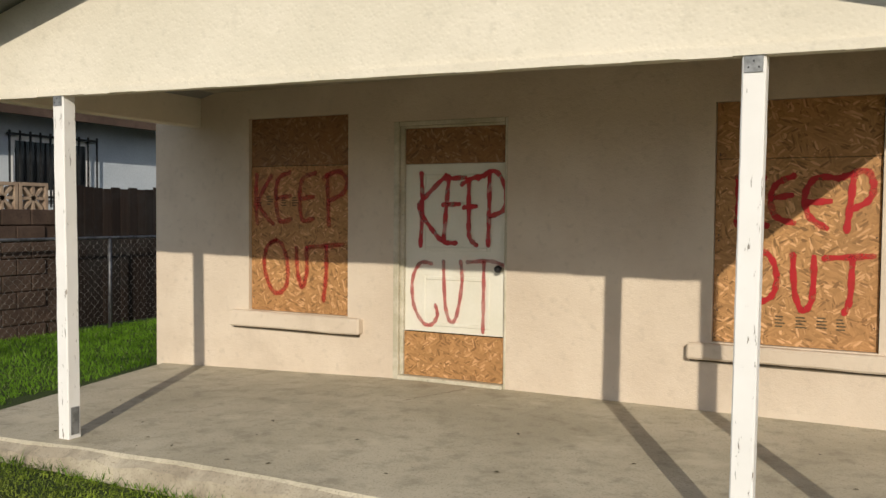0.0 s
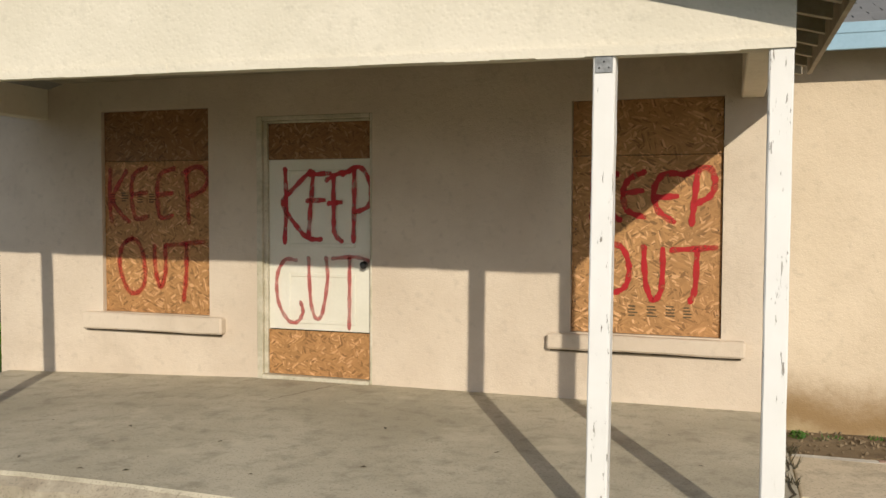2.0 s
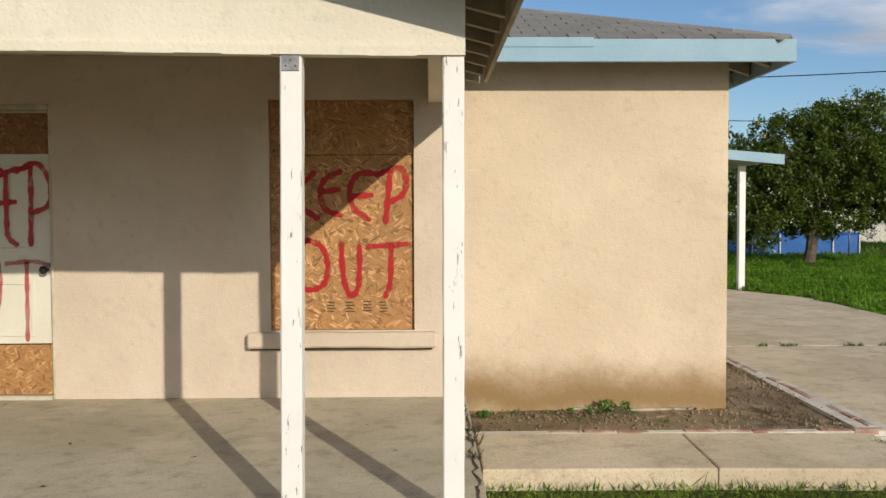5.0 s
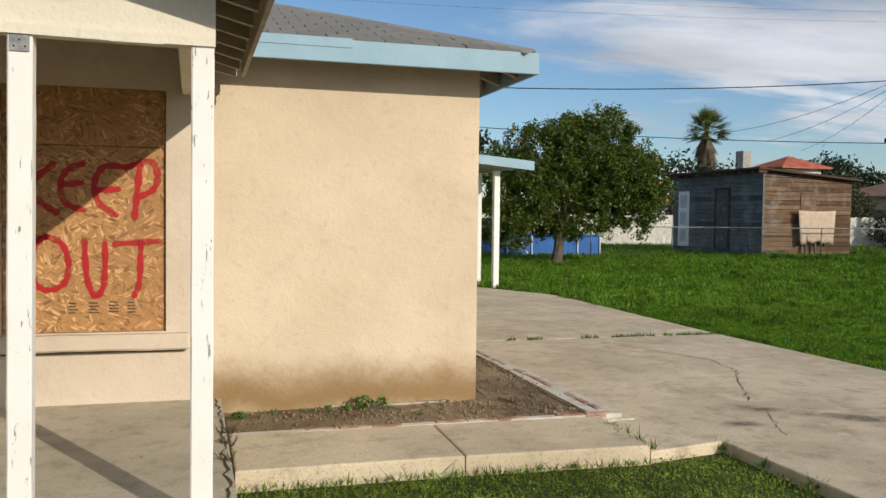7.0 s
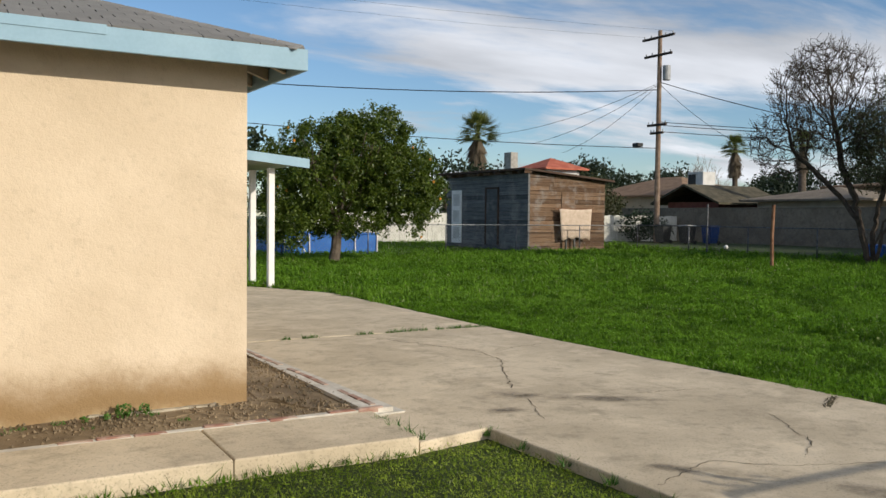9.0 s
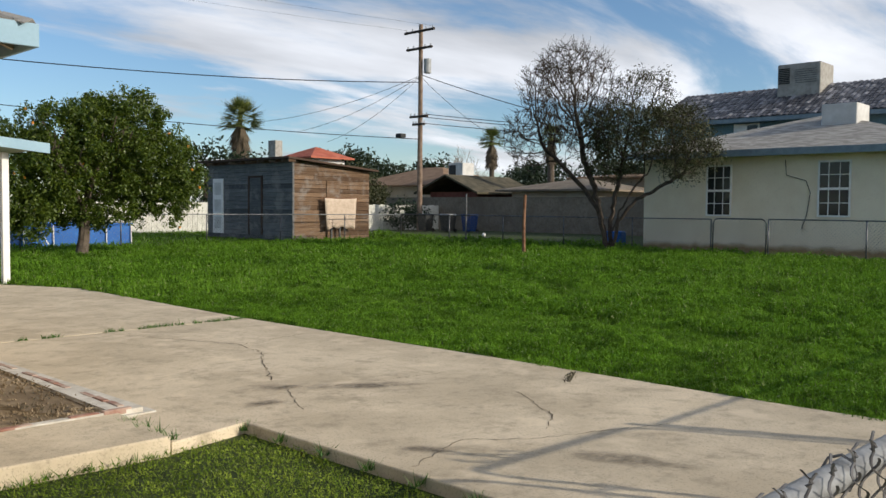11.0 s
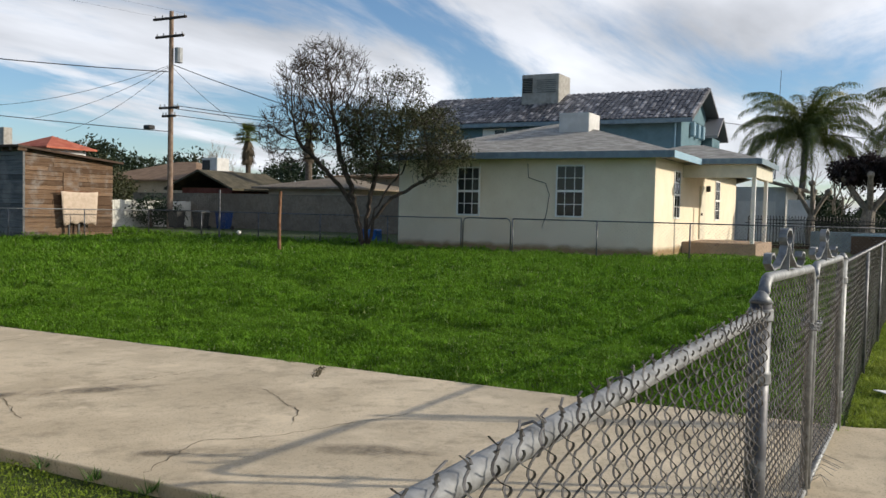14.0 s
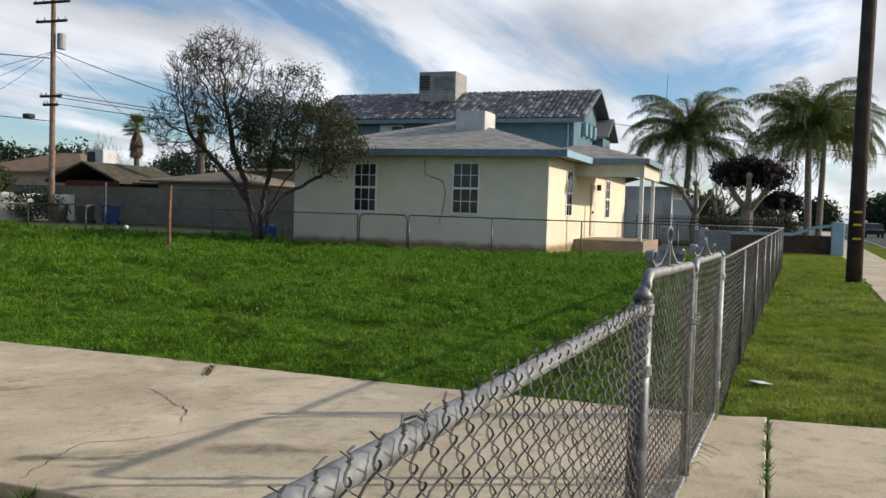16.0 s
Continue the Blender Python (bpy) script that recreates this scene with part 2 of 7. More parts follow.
M_edge = concrete("rough_concrete", (0.30, 0.25, 0.18), (0.50, 0.44, 0.33), amount=0.5)
M_osb = osb("osb_board", (0.42, 0.225, 0.085))
M_osb_dark = osb("osb_board_old", (0.24, 0.125, 0.05))
M_spray = spray("red_spray_paint", (0.50, 0.012, 0.02))
M_spray_thin = spray("thin_red_spray_paint", (0.50, 0.012, 0.018), 0.74)
M_door = plain("door_paint", (0.66, 0.63, 0.52), (0.71, 0.68, 0.58), 2.0, 0.45, 0.05, 40, grain=(0.98, 1.01))
M_jamb = plain("jamb_paint", (0.44, 0.40, 0.29), (0.58, 0.53, 0.42), 5.0, 0.7, 0.15, 40, chips=0.8)
M_white = plain("worn_white_paint", (0.74, 0.72, 0.68), (0.80, 0.785, 0.75), 3.0, 0.6, 0.12, 55, chips=0.75, grain=(0.97, 1.02))
k_post = Nodes("chipped_white_post_paint", 0.6, 0, 0.3)
chip_at = k_post.math("ADD", k_post.noise(1, 5, 0.65, vec=k_post.scaled((55, 55, 9))), k_post.math("MULTIPLY", k_post.noise(2.2, 2), 0.16))
k_post.color(k_post.mix(k_post.ramp(chip_at, 0.725, 0.745, 0.0, 0.9), k_post.mix(k_post.noise(6, 4), (0.70, 0.68, 0.64), (0.80, 0.785, 0.75)), k_post.mix(k_post.noise(30, 2), (0.10, 0.085, 0.065), (0.30, 0.26, 0.21))))
k_post.bump(k_post.ramp(chip_at, 0.70, 0.74, 1.0, 0.0), 0.5, 0.003)
M_post = k_post.m
M_blue = plain("pale_blue_paint", (0.245, 0.375, 0.455), (0.285, 0.42, 0.50), 2.0, 0.65, 0.1, 40, grain=(0.97, 1.02))
M_metal = plain("galvanised_metal", (0.17, 0.175, 0.175), (0.29, 0.297, 0.295), 20.0, 0.55, 0.2, 90, 0.55, 0.5)
M_wire = plain("fence_wire", (0.09, 0.08, 0.07), (0.24, 0.225, 0.205), 12.0, 0.6, 0.1, 90, 0.35, 0.4)
M_pipe_dark = plain("weathered_pipe", (0.075, 0.075, 0.08), (0.17, 0.175, 0.18), 12.0, 0.5, 0.2, 60, 0.7, 0.4)
M_black = plain("black_metal", (0.012, 0.012, 0.013), (0.03, 0.03, 0.03), 9.0, 0.5, 0.1, 60, 0.3, 0.4)
M_brick = plain("red_brick", (0.27, 0.135, 0.095), (0.47, 0.37, 0.29), 5.0, 0.9, 0.5, 60)
M_mortar = plain("pale_mortar", (0.46, 0.42, 0.35), (0.60, 0.56, 0.48), 8.0, 0.9, 0.5, 60)
M_dirt = concrete("bare_soil", (0.17, 0.122, 0.070), (0.29, 0.22, 0.135), (0.07, 0.055, 0.03), 0.7)
M_rafter = plain("old_rafter_paint", (0.30, 0.26, 0.19), (0.40, 0.35, 0.27), 4.0, 0.8, 0.3, 50)
M_soil = concrete("lawn_soil", (0.030, 0.046, 0.010), (0.055, 0.075, 0.016), (0.05, 0.04, 0.02), 0.5)
M_grass = grassy("grass_blades")
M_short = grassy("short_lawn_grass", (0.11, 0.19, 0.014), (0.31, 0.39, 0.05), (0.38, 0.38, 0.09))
M_weed = leafy("weed_leaves", (0.05, 0.13, 0.02), (0.12, 0.22, 0.04))
M_dry = leafy("dry_weed_leaves", (0.07, 0.06, 0.04), (0.13, 0.11, 0.06))


def shingle_mat(name, c1, c2, rough=0.95):
    k = Nodes(name, rough, 0, 0.3)
    c = k.mix(k.random(), c1, c2)
    c = k.mix(k.ramp(k.island(), 0.0, 1.0, 0.0, 0.6), c, tuple(v * 0.72 for v in c1))
    c = k.mix(k.ramp(k.noise(260, 2), 0.45, 0.6, 0.0, 0.4), c, tuple(v * 0.5 for v in c1))
    k.color(c)
    k.bump(k.noise(300, 2), 0.4, 0.002)
    return k.m


M_shingle = shingle_mat("grey_shingle", (0.21, 0.205, 0.19), (0.30, 0.29, 0.27))


# ---- mesh helpers ----
def finish(name, bm, material, parent=None, label="", smooth=False, loc=None):
    me = bpy.data.meshes.new(name)
    bm.normal_update()
    bm.to_mesh(me)
    bm.free()
    if smooth:
        for p in me.polygons:
            p.use_smooth = True
    me.materials.append(material)
    ob = new(name, me)
    if parent:
        ob.parent = parent
    if loc:
        ob.location = loc
    if label:
        ob["label"] = label
    return ob


def part(name, bm, material, parent, label="", smooth=False):
    return finish(name, bm, material, parent, label, smooth)


def thing(name, label, category, group="", kind="", loc=(0, 0, 0)):
    return tagged(new(name), label, category, group, kind)


def box(bm, x0, x1, y0, y1, z0, z1, bevel=0.0, m=None):
    """A box between two corners, added to bm, its edges rounded by bevel."""
    vs = [bm.verts.new((x, y, z)) for x in (x0, x1) for y in (y0, y1) for z in (z0, z1)]
    q = ((0, 1, 3, 2), (4, 6, 7, 5), (0, 4, 5, 1), (2, 3, 7, 6), (0, 2, 6, 4), (1, 5, 7, 3))
    fs = [bm.faces.new([vs[i] for i in f]) for f in q]
    if bevel:
        es = {e for f in fs for e in f.edges}
        r = bmesh.ops.bevel(bm, geom=list(es), offset=bevel, segments=1, affect="EDGES", profile=0.6)
        vs = list({v for f in r["faces"] for v in f.verts} | {v for v in vs if v.is_valid})
    if m:
        bmesh.ops.transform(bm, matrix=m, verts=vs)
    return bm


def boxes(*rows, bevel=0.0):
    bm = bmesh.new()
    for r in rows:
        box(bm, *r, bevel=bevel)
    return bm


def tube(bm, points, r, sides=6, r_end=None, cap=True):
    """A round bar along points; tapers to r_end."""
    pts = [Vector(p) for p in points]
    rings = []
    n = len(pts)
    for i, p in enumerate(pts):
        d = (pts[min(i + 1, n - 1)] - pts[max(i - 1, 0)]).normalized()
        up = Vector((0, 0, 1)) if abs(d.z) < 0.9 else Vector((1, 0, 0))
        a = d.cross(up).normalized()
        b = d.cross(a)
        rad = r if r_end is None else r + (r_end - r) * i / max(1, n - 1)
        rings.append([bm.verts.new(p + (a * math.cos(t) + b * math.sin(t)) * rad)
                      for t in (2 * math.pi * j / sides for j in range(sides))])
    for u, v in zip(rings, rings[1:]):
        for j in range(sides):
            bm.faces.new((u[j], u[(j + 1) % sides], v[(j + 1) % sides], v[j]))
    if cap:
        bm.faces.new(rings[0][::-1])
        bm.faces.new(rings[-1])
    return bm


def prism(bm, outline, y0, y1, axis="y"):
    """An upright outline [(a, z)] pushed through from y0 to y1."""
    def at(a, z, d):
        return (a, d, z) if axis == "y" else ((d, a, z) if axis == "x" else (a, z, d))
    f = [bm.verts.new(at(a, z, y0)) for a, z in outline]
    b = [bm.verts.new(at(a, z, y1)) for a, z in outline]
    bm.faces.new(f)
    bm.faces.new(b[::-1])
    for i in range(len(f)):
        j = (i + 1) % len(f)
        bm.faces.new((f[j], f[i], b[i], b[j]))
    bmesh.ops.recalc_face_normals(bm, faces=bm.faces)
    return bm


def mesh_from(name, verts, faces, material, parent=None, label="", smooth=False):
    me = bpy.data.meshes.new(name)
    me.from_pydata(verts, [], faces)
    me.update()
    if smooth:
        for p in me.polygons:
            p.use_smooth = True
    me.materials.append(material)
    ob = new(name, me)
    ob.parent = parent
    if label:
        ob["label"] = label
    return ob


def triangles(name, v, material, parent=None, label=""):
    """A mesh of loose triangles from an (n, 3, 3) array."""
    n = len(v)
    me = bpy.data.meshes.new(name)
    me.vertices.add(n * 3)
    me.vertices.foreach_set("co", np.ascontiguousarray(v, dtype=np.float32).ravel())
    me.loops.add(n * 3)
    me.loops.foreach_set("vertex_index", np.arange(n * 3, dtype=np.int32))
    me.polygons.add(n)
    me.polygons.foreach_set("loop_start", np.arange(0, n * 3, 3, dtype=np.int32))
    me.update(calc_edges=True)
    me.validate()
    me.materials.append(material)
    ob = new(name, me)
    ob.parent = parent
    if label:
        ob["label"] = label
    return ob


rng = np.random.default_rng(7)


def blades(x0, x1, y0, y1, count, height, width, keep=None, z=None, clump=0.0):
    """Loose grass blades over a field: one bent triangle pair each, as an array of triangles."""
    x, y = rng.uniform(x0, x1, count), rng.uniform(y0, y1, count)
    if keep is not None:
        ok = keep(x, y)
        x, y = x[ok], y[ok]
    n = len(x)
    low = 0.5 + 0.5 * np.sin(x * 1.7 + 1.3 * np.sin(y * 1.1)) * np.sin(y * 2.1 + 1.1 * np.sin(x * 0.9))
    high = 0.5 + 0.5 * np.sin(x * 8.3 + 2.1 * np.sin(y * 5.1)) * np.sin(y * 9.7 + 1.9 * np.sin(x * 4.3))
    patch = 0.45 * low + 0.55 * high
    h = height * rng.uniform(0.45, 1.15, n) * (1 - clump + 2 * clump * patch) * np.where(rng.uniform(0, 1, n) < 0.03, 1.7, 1.0)
    a = rng.uniform(0, 2 * math.pi, n)
    lean = rng.uniform(0.25, 1.15, n) * h
    la = rng.uniform(0, 2 * math.pi, n)
    w = width * rng.uniform(0.6, 1.3, n)
    zz = np.zeros(n) if z is None else z(x, y)
    base = np.stack([x, y, zz], 1)
    side = np.stack([np.cos(a) * w / 2, np.sin(a) * w / 2, np.zeros(n)], 1)
    tip = base + np.stack([np.cos(la) * lean, np.sin(la) * lean, h], 1)
    return np.stack([base - side, base + side, tip], 1)


def swell(x, y):
    """Height of the uneven growth, 0 to 1: hummocks a stride wide with ragged tufts on them."""
    u, v = x + .35 * np.sin(y * 1.9 + .7) + .12 * np.sin(y * 6.3), y + .30 * np.sin(x * 2.3) + .11 * np.sin(x * 7.1 + 1.2)
    big = .5 + .25 * np.sin(u * 1.31 + .8 * v) + .25 * np.sin(v * 2.17 - .5 * u + 1.0)
    mid = .5 + .5 * np.sin(u * 5.1 + 1.3 * v) * np.sin(v * 6.2 - 1.7 * u)
    fine = .5 + .5 * np.sin(u * 13.7 + 4 * np.sin(v * 3.1)) * np.sin(v * 16.1 + 3 * np.sin(u * 2.7))
    return np.clip(.34 * big + .40 * mid + .26 * fine, 0, 1) ** 1.9


def cover(x0, x1, y0, y1, count, depth, size, keep=None, upright=0.55):
    """Dense low growth: small leaves and blades at all heights of an uneven mat, as an array of triangles."""
    x, y = rng.uniform(x0, x1, count), rng.uniform(y0, y1, count)
    if keep is not None:
        ok = keep(x, y)
        x, y = x[ok], y[ok]
    n = len(x)
    top = depth * (0.18 + 1.0 * swell(x, y))
    z = top * rng.uniform(0, 1, n) ** 0.5
    c = np.stack([x, y, z], 1)
    a = rng.uniform(0, 2 * math.pi, n)
    stand = rng.uniform(0, 1, n) < upright
    tilt = np.where(stand, rng.uniform(.7, 1.5, n), rng.uniform(-0.5, 0.8, n))
    long = np.where(stand, 1.7, 1.0)
    wide = np.where(stand, .28, .62)
    s = size * rng.uniform(0.5, 1.3, n)
    u = np.stack([np.cos(a) * np.cos(tilt), np.sin(a) * np.cos(tilt), np.sin(tilt)], 1) * (s * long)[:, None]
    w = np.stack([-np.sin(a), np.cos(a), rng.uniform(-.4, .4, n)], 1) * (s * wide)[:, None]
    return np.stack([c + u, c - u * .5 + w, c - u * .5 - w], 1)


# ---- ground ----
ground_bm = bmesh.new()
g_rows = [-1500, -300, -60, -12, -4, 0, 4, 8, 14, 22, 32, 60, 300, 1500]
g_grid = [[ground_bm.verts.new((x, y, 0.0)) for x in g_rows] for y in g_rows]
for i in range(len(g_rows) - 1):
    for j in range(len(g_rows) - 1):
        ground_bm.faces.new((g_grid[i][j], g_grid[i][j + 1], g_grid[i + 1][j + 1], g_grid[i + 1][j]))
tagged(finish("ground", ground_bm, M_soil), "green lawn soil reaching to the horizon", "ground", kind="structure")


def slab(name, outline, z0, z1, material, label, category, bevel=0.012):
    bm = bmesh.new()
    prism(bm, outline, z0, z1, axis="z")
    top = [e for e in bm.edges if all(abs(v.co.z - z1) < 1e-6 for v in e.verts)]
    bmesh.ops.bevel(bm, geom=top, offset=bevel, segments=2, affect="EDGES", profile=0.5)
    bmesh.ops.recalc_face_normals(bm, faces=bm.faces)
    return tagged(finish(name, bm, material), label, category, kind="structure")


def crack(parent, points, width, material):
    """A dark, ragged crack: a thin sunken-looking strip just over the slab."""
    bm = bmesh.new()
    fine = []
    for (x0, y0, z0), (x1, y1, z1) in zip(points, points[1:]):
        n = max(2, int(math.hypot(x1 - x0, y1 - y0) / 0.06))
        for i in range(n):
            f = i / n
            fine.append(Vector((x0 + (x1 - x0) * f + random.uniform(-.02, .02), y0 + (y1 - y0) * f + random.uniform(-.02, .02), z0 + (z1 - z0) * f)))
    fine.append(Vector(points[-1]))
    left, right = [], []
    for i, p in enumerate(fine):
        d = fine[min(i + 1, len(fine) - 1)] - fine[max(i - 1, 0)]
        s = Vector((-d.y, d.x, 0)).normalized() * width * random.uniform(0.25, 1.0) / 2
        left.append(bm.verts.new(p + s))
        right.append(bm.verts.new(p - s))
    for i in range(len(fine) - 1):
        bm.faces.new((left[i], right[i], right[i + 1], left[i + 1]))
    bmesh.ops.recalc_face_normals(bm, faces=bm.faces)
    return part("crack", bm, material, parent)


M_crack = plain("crack_dirt", (0.05, 0.04, 0.025), (0.09, 0.07, 0.04), 9.0, 0.95, 0.2, 60)

# porch slab, sagging a little towards its far end
porch_bm = bmesh.new()
def porch_z(x):
    return 0.17 if x > -2.6 else 0.17 - 0.036 * (-2.6 - x)
p_cols = [(-5.42, 5.97, -4.75, 3.26)] + [(x, 5.97, x, 3.26 + 0.012 * math.sin(x * 5)) for x in (-4.4, -3.9, -3.4, -3.0, -2.6, -2.0, -1.4, -0.8, -0.2, 0.4, 0.9, 1.16)]
p_top = []
for xb, yb, xf, yf in p_cols:
    zb, zf = porch_z(xb), porch_z(xf)
    p_top.append([porch_bm.verts.new(v) for v in ((xb, yb, zb), (xf, yf + 0.015, zf), (xf, yf, zf - 0.015), (xf, yf - 0.01, -0.1))])
for a, b in zip(p_top, p_top[1:]):
    for i in range(3):
        porch_bm.faces.new((a[i], a[i + 1], b[i + 1], b[i]))
porch_bm.faces.new(p_top[0][::-1])
porch_bm.faces.new(p_top[-1])
bmesh.ops.recalc_face_normals(porch_bm, faces=porch_bm.faces)
porch = tagged(finish("porch_floor", porch_bm, M_slab), "smooth grey concrete porch slab with a worn front edge", "porch floor", kind="structure")
porch_curb = bmesh.new()
def chip(x):
    return 0.5 + 0.5 * noise.noise((x * 3.1, 1.7, 0)) + 0.35 * noise.noise((x * 11, 4.2, 0))


for i in range(84):
    x0 = -4.72 + i * 0.07
    x1 = x0 + 0.07
    z0, z1 = porch_z(x0), porch_z(x1)
    d = 0.035 + 0.045 * chip(x0)
    vs = [porch_curb.verts.new(v) for v in ((x0, 3.27, z0 - .012), (x1, 3.27, z1 - .012), (x1, 3.25 - .035 - .045 * chip(x1), z1 - .02 - .075 * chip(x1 + 5)), (x0, 3.25 - d, z0 - .02 - .075 * chip(x0 + 5)),
                                            (x0, 3.27, -.1), (x1, 3.27, -.1), (x1, 3.235 - .035 - .045 * chip(x1), -.1), (x0, 3.235 - d, -.1))]
    for f in ((0, 1, 2, 3), (3, 2, 6, 7)):
        porch_curb.faces.new([vs[k] for k in f])
bmesh.ops.recalc_face_normals(porch_curb, faces=porch_curb.faces)
part("rough_edge", porch_curb, M_edge, porch, "crumbling pale concrete edge")
crack(porch, [(-2.05, 5.9, 0.173), (-2.2, 5.5, 0.173), (-2.3, 5.2, 0.173)], 0.008, M_crack)
crack(porch, [(1.12, 5.9, 0.173), (1.14, 5.0, 0.173), (1.12, 4.4, 0.173), (1.14, 3.4, 0.173)], 0.02, M_crack)

front_walk = slab("front_walk", [(1.18, 4.31), (2.455, 4.30), (2.475, 5.06), (1.18, 5.08)], -0.1, 0.12, M_drive, "pale concrete front walk beside the porch", "walkway")
front_walk_end = slab("front_walk", [(2.463, 4.30), (3.61, 4.25), (3.665, 5.02), (2.483, 5.06)], -0.1, 0.12, M_drive, "pale concrete front walk ending at the driveway", "walkway")
drive_front = slab("driveway", [(2.95, -0.475), (2.95, -0.262), (4.28, -0.25), (4.21, 4.38), (3.63, 4.27), (3.68, 5.01), (3.9, 5.06), (3.82, 8.86), (7.2, 8.86), (7.3, 5.0), (7.32, 2.0), (7.45, -0.25), (7.55, -0.475)], -0.1, 0.075, M_drive,
                   "wide cracked concrete driveway with dark stains and patches", "driveway")
drive_back = slab("driveway", [(3.1, 8.885), (3.1, 17.5), (6.0, 17.2), (7.35, 14.1), (7.2, 8.885)], -0.1, 0.075, M_drive, "cracked concrete slab behind the house", "driveway")
apron_out = slab("driveway_apron", [(2.9, -0.487), (7.5, -0.487), (7.7, -1.99), (2.5, -1.79)], -0.1, 0.07, M_drive, "concrete driveway apron outside the gate", "driveway")
street = lambda x, y: (x, y - .038 * (x - 18))
sidewalk = slab("sidewalk", [street(-40, -2.4), street(140, -2.4), street(140, -3.9), street(-40, -3.9)], -0.1, 0.05, M_drive, "pale concrete sidewalk along the street", "sidewalk")
M_road = concrete("asphalt", (0.045, 0.045, 0.047), (0.065, 0.064, 0.062), (0.03, 0.03, 0.03), 0.4)
slab("kerb", [street(-60, -5.2), street(200, -5.2), street(200, -5.35), street(-60, -5.35)], -0.1, 0.06, M_edge, "worn concrete kerb along the street", "kerb")
slab("road", [street(-60, -5.37), street(220, -5.37), street(220, -15), street(-60, -15)], -0.2, 0.008, M_road, "grey asphalt street", "road")
for pts, wd in (([(5.96, 7.13), (5.85, 6.59), (5.52, 6.07), (5.13, 5.4)], 0.012), ([(6.24, 3.72), (5.98, 3.35), (5.82, 3.08)], 0.012), ([(5.82, 3.08), (5.5, 2.9)], 0.01),
                ([(5.3, 8.8), (5.96, 7.13)], 0.012), ([(5.96, 7.13), (6.9, 7.3)], 0.010), ([(5.2, 4.9), (6.6, 4.6)], 0.008), ([(4.3, 2.9), (4.93, 3.1), (5.24, 2.8), (6.2, 2.4)], 0.008), ([(5.0, 5.0), (4.7, 4.4)], 0.01)):
    crack(drive_front, [(x, y, 0.078) for x, y in pts], wd, M_crack)


def stain_patch(parent, cx, cy, rx, ry, turn, z, material):
    bm = bmesh.new()
    n = 40
    vs = []
    for i in range(n):
        a = 2 * math.pi * i / n
        k = 1 + 0.35 * noise.noise((cx + math.cos(a) * 1.5, cy + math.sin(a) * 1.5, 3))
        p = Matrix.Rotation(radians(turn), 2) @ Vector((math.cos(a) * rx * k, math.sin(a) * ry * k))
        vs.append(bm.verts.new((cx + p.x, cy + p.y, z)))
    c = bm.verts.new((cx, cy, z))
    uv = bm.loops.layers.uv.new("UVMap")
    for i in range(n):
        f = bm.faces.new((c, vs[i], vs[(i + 1) % n]))
        for l in f.loops:
            l[uv].uv = (0, 0) if l.vert is c else (1, 0)
    return part("dark_patch", bm, material, parent)


k_st = Nodes("dark_patch", 0.75, 0, 0.3)
k_st.color(k_st.mix(k_st.noise(6, 4), (0.05, 0.043, 0.035), (0.11, 0.095, 0.075)))
k_uv = k_st.n.new("ShaderNodeUVMap")
k_st.put(k_st.math("MULTIPLY", k_st.ramp(k_st.axis(0, k_uv.outputs[0]), 0.15, 0.95, 0.62, 0.0), k_st.ramp(k_st.noise(7, 6, 0.7), 0.3, 0.65, 0.25, 1.0)), k_st.b.inputs["Alpha"])
M_dark_patch = k_st.m
# the first patch is a narrow dark bar lying across the drive
for cx, cy, rx, ry, turn in ((5.26, 2.15, .52, .15, -69), (4.6, 3.1, .22, .10, -50), (5.0, 5.15, .3, .14, -40), (5.55, 4.7, .6, .16, -35), (4.6, 4.75, .2, .12, 0)):
    stain_patch(drive_front, cx, cy, rx, ry, turn, 0.0790, M_dark_patch)

# soil bed with its brick edging
bed_bm = bmesh.new()
bed_pts = [(1.18, 5.1), (3.7, 5.1), (3.78, 5.25), (3.72, 8.86), (3.05, 8.86), (3.05, 5.98), (1.18, 5.98)]
bmesh.ops.triangulate(bed_bm, faces=[bed_bm.faces.new([bed_bm.verts.new((x, y, 0.07)) for x, y in bed_pts])])
for _ in range(4):
    bmesh.ops.subdivide_edges(bed_bm, edges=[e for e in bed_bm.edges if e.calc_length() > 0.12], cuts=1)
for v in bed_bm.verts:
    v.co.z += 0.035 * noise.noise((v.co.x * 3, v.co.y * 3, 0)) + 0.022 * noise.noise((v.co.x * 11, v.co.y * 11, 5))
bmesh.ops.recalc_face_normals(bed_bm, faces=bed_bm.faces)
tagged(finish("soil_bed", bed_bm, M_dirt), "bare dry soil bed along the house", "soil", kind="structure")
edging = thing("brick_edging", "row of red bricks half buried in pale mortar", "edging", kind="structure")
e_bm = boxes((1.18, 3.86, 5.075, 5.135, -.05, 0.118))
prism(e_bm, [(3.70, 5.04), (3.94, 5.04), (3.85, 8.86), (3.75, 8.86)], -.05, 0.086, axis="z")
part("mortar_bed", e_bm, M_mortar, edging, "pale cracked mortar")
brick_bm = boxes((-0.1, 0.1, -0.026, 0.026, -0.03, 0.012), bevel=0.006)
brick_me = bpy.data.meshes.new("brick")
brick_bm.to_mesh(brick_me)
brick_bm.free()
brick_me.materials.append(M_brick)
for i in range(12):
    if i in (0, 1, 5, 9):
        continue
    b = new("brick", brick_me)
    b.parent = edging
    b.matrix_basis = pose(1.32 + i * 0.215, 5.103 + random.uniform(-.005, .005), 0.115 + random.uniform(-.004, .003), 0, random.uniform(-2, 2), random.uniform(-3, 3))
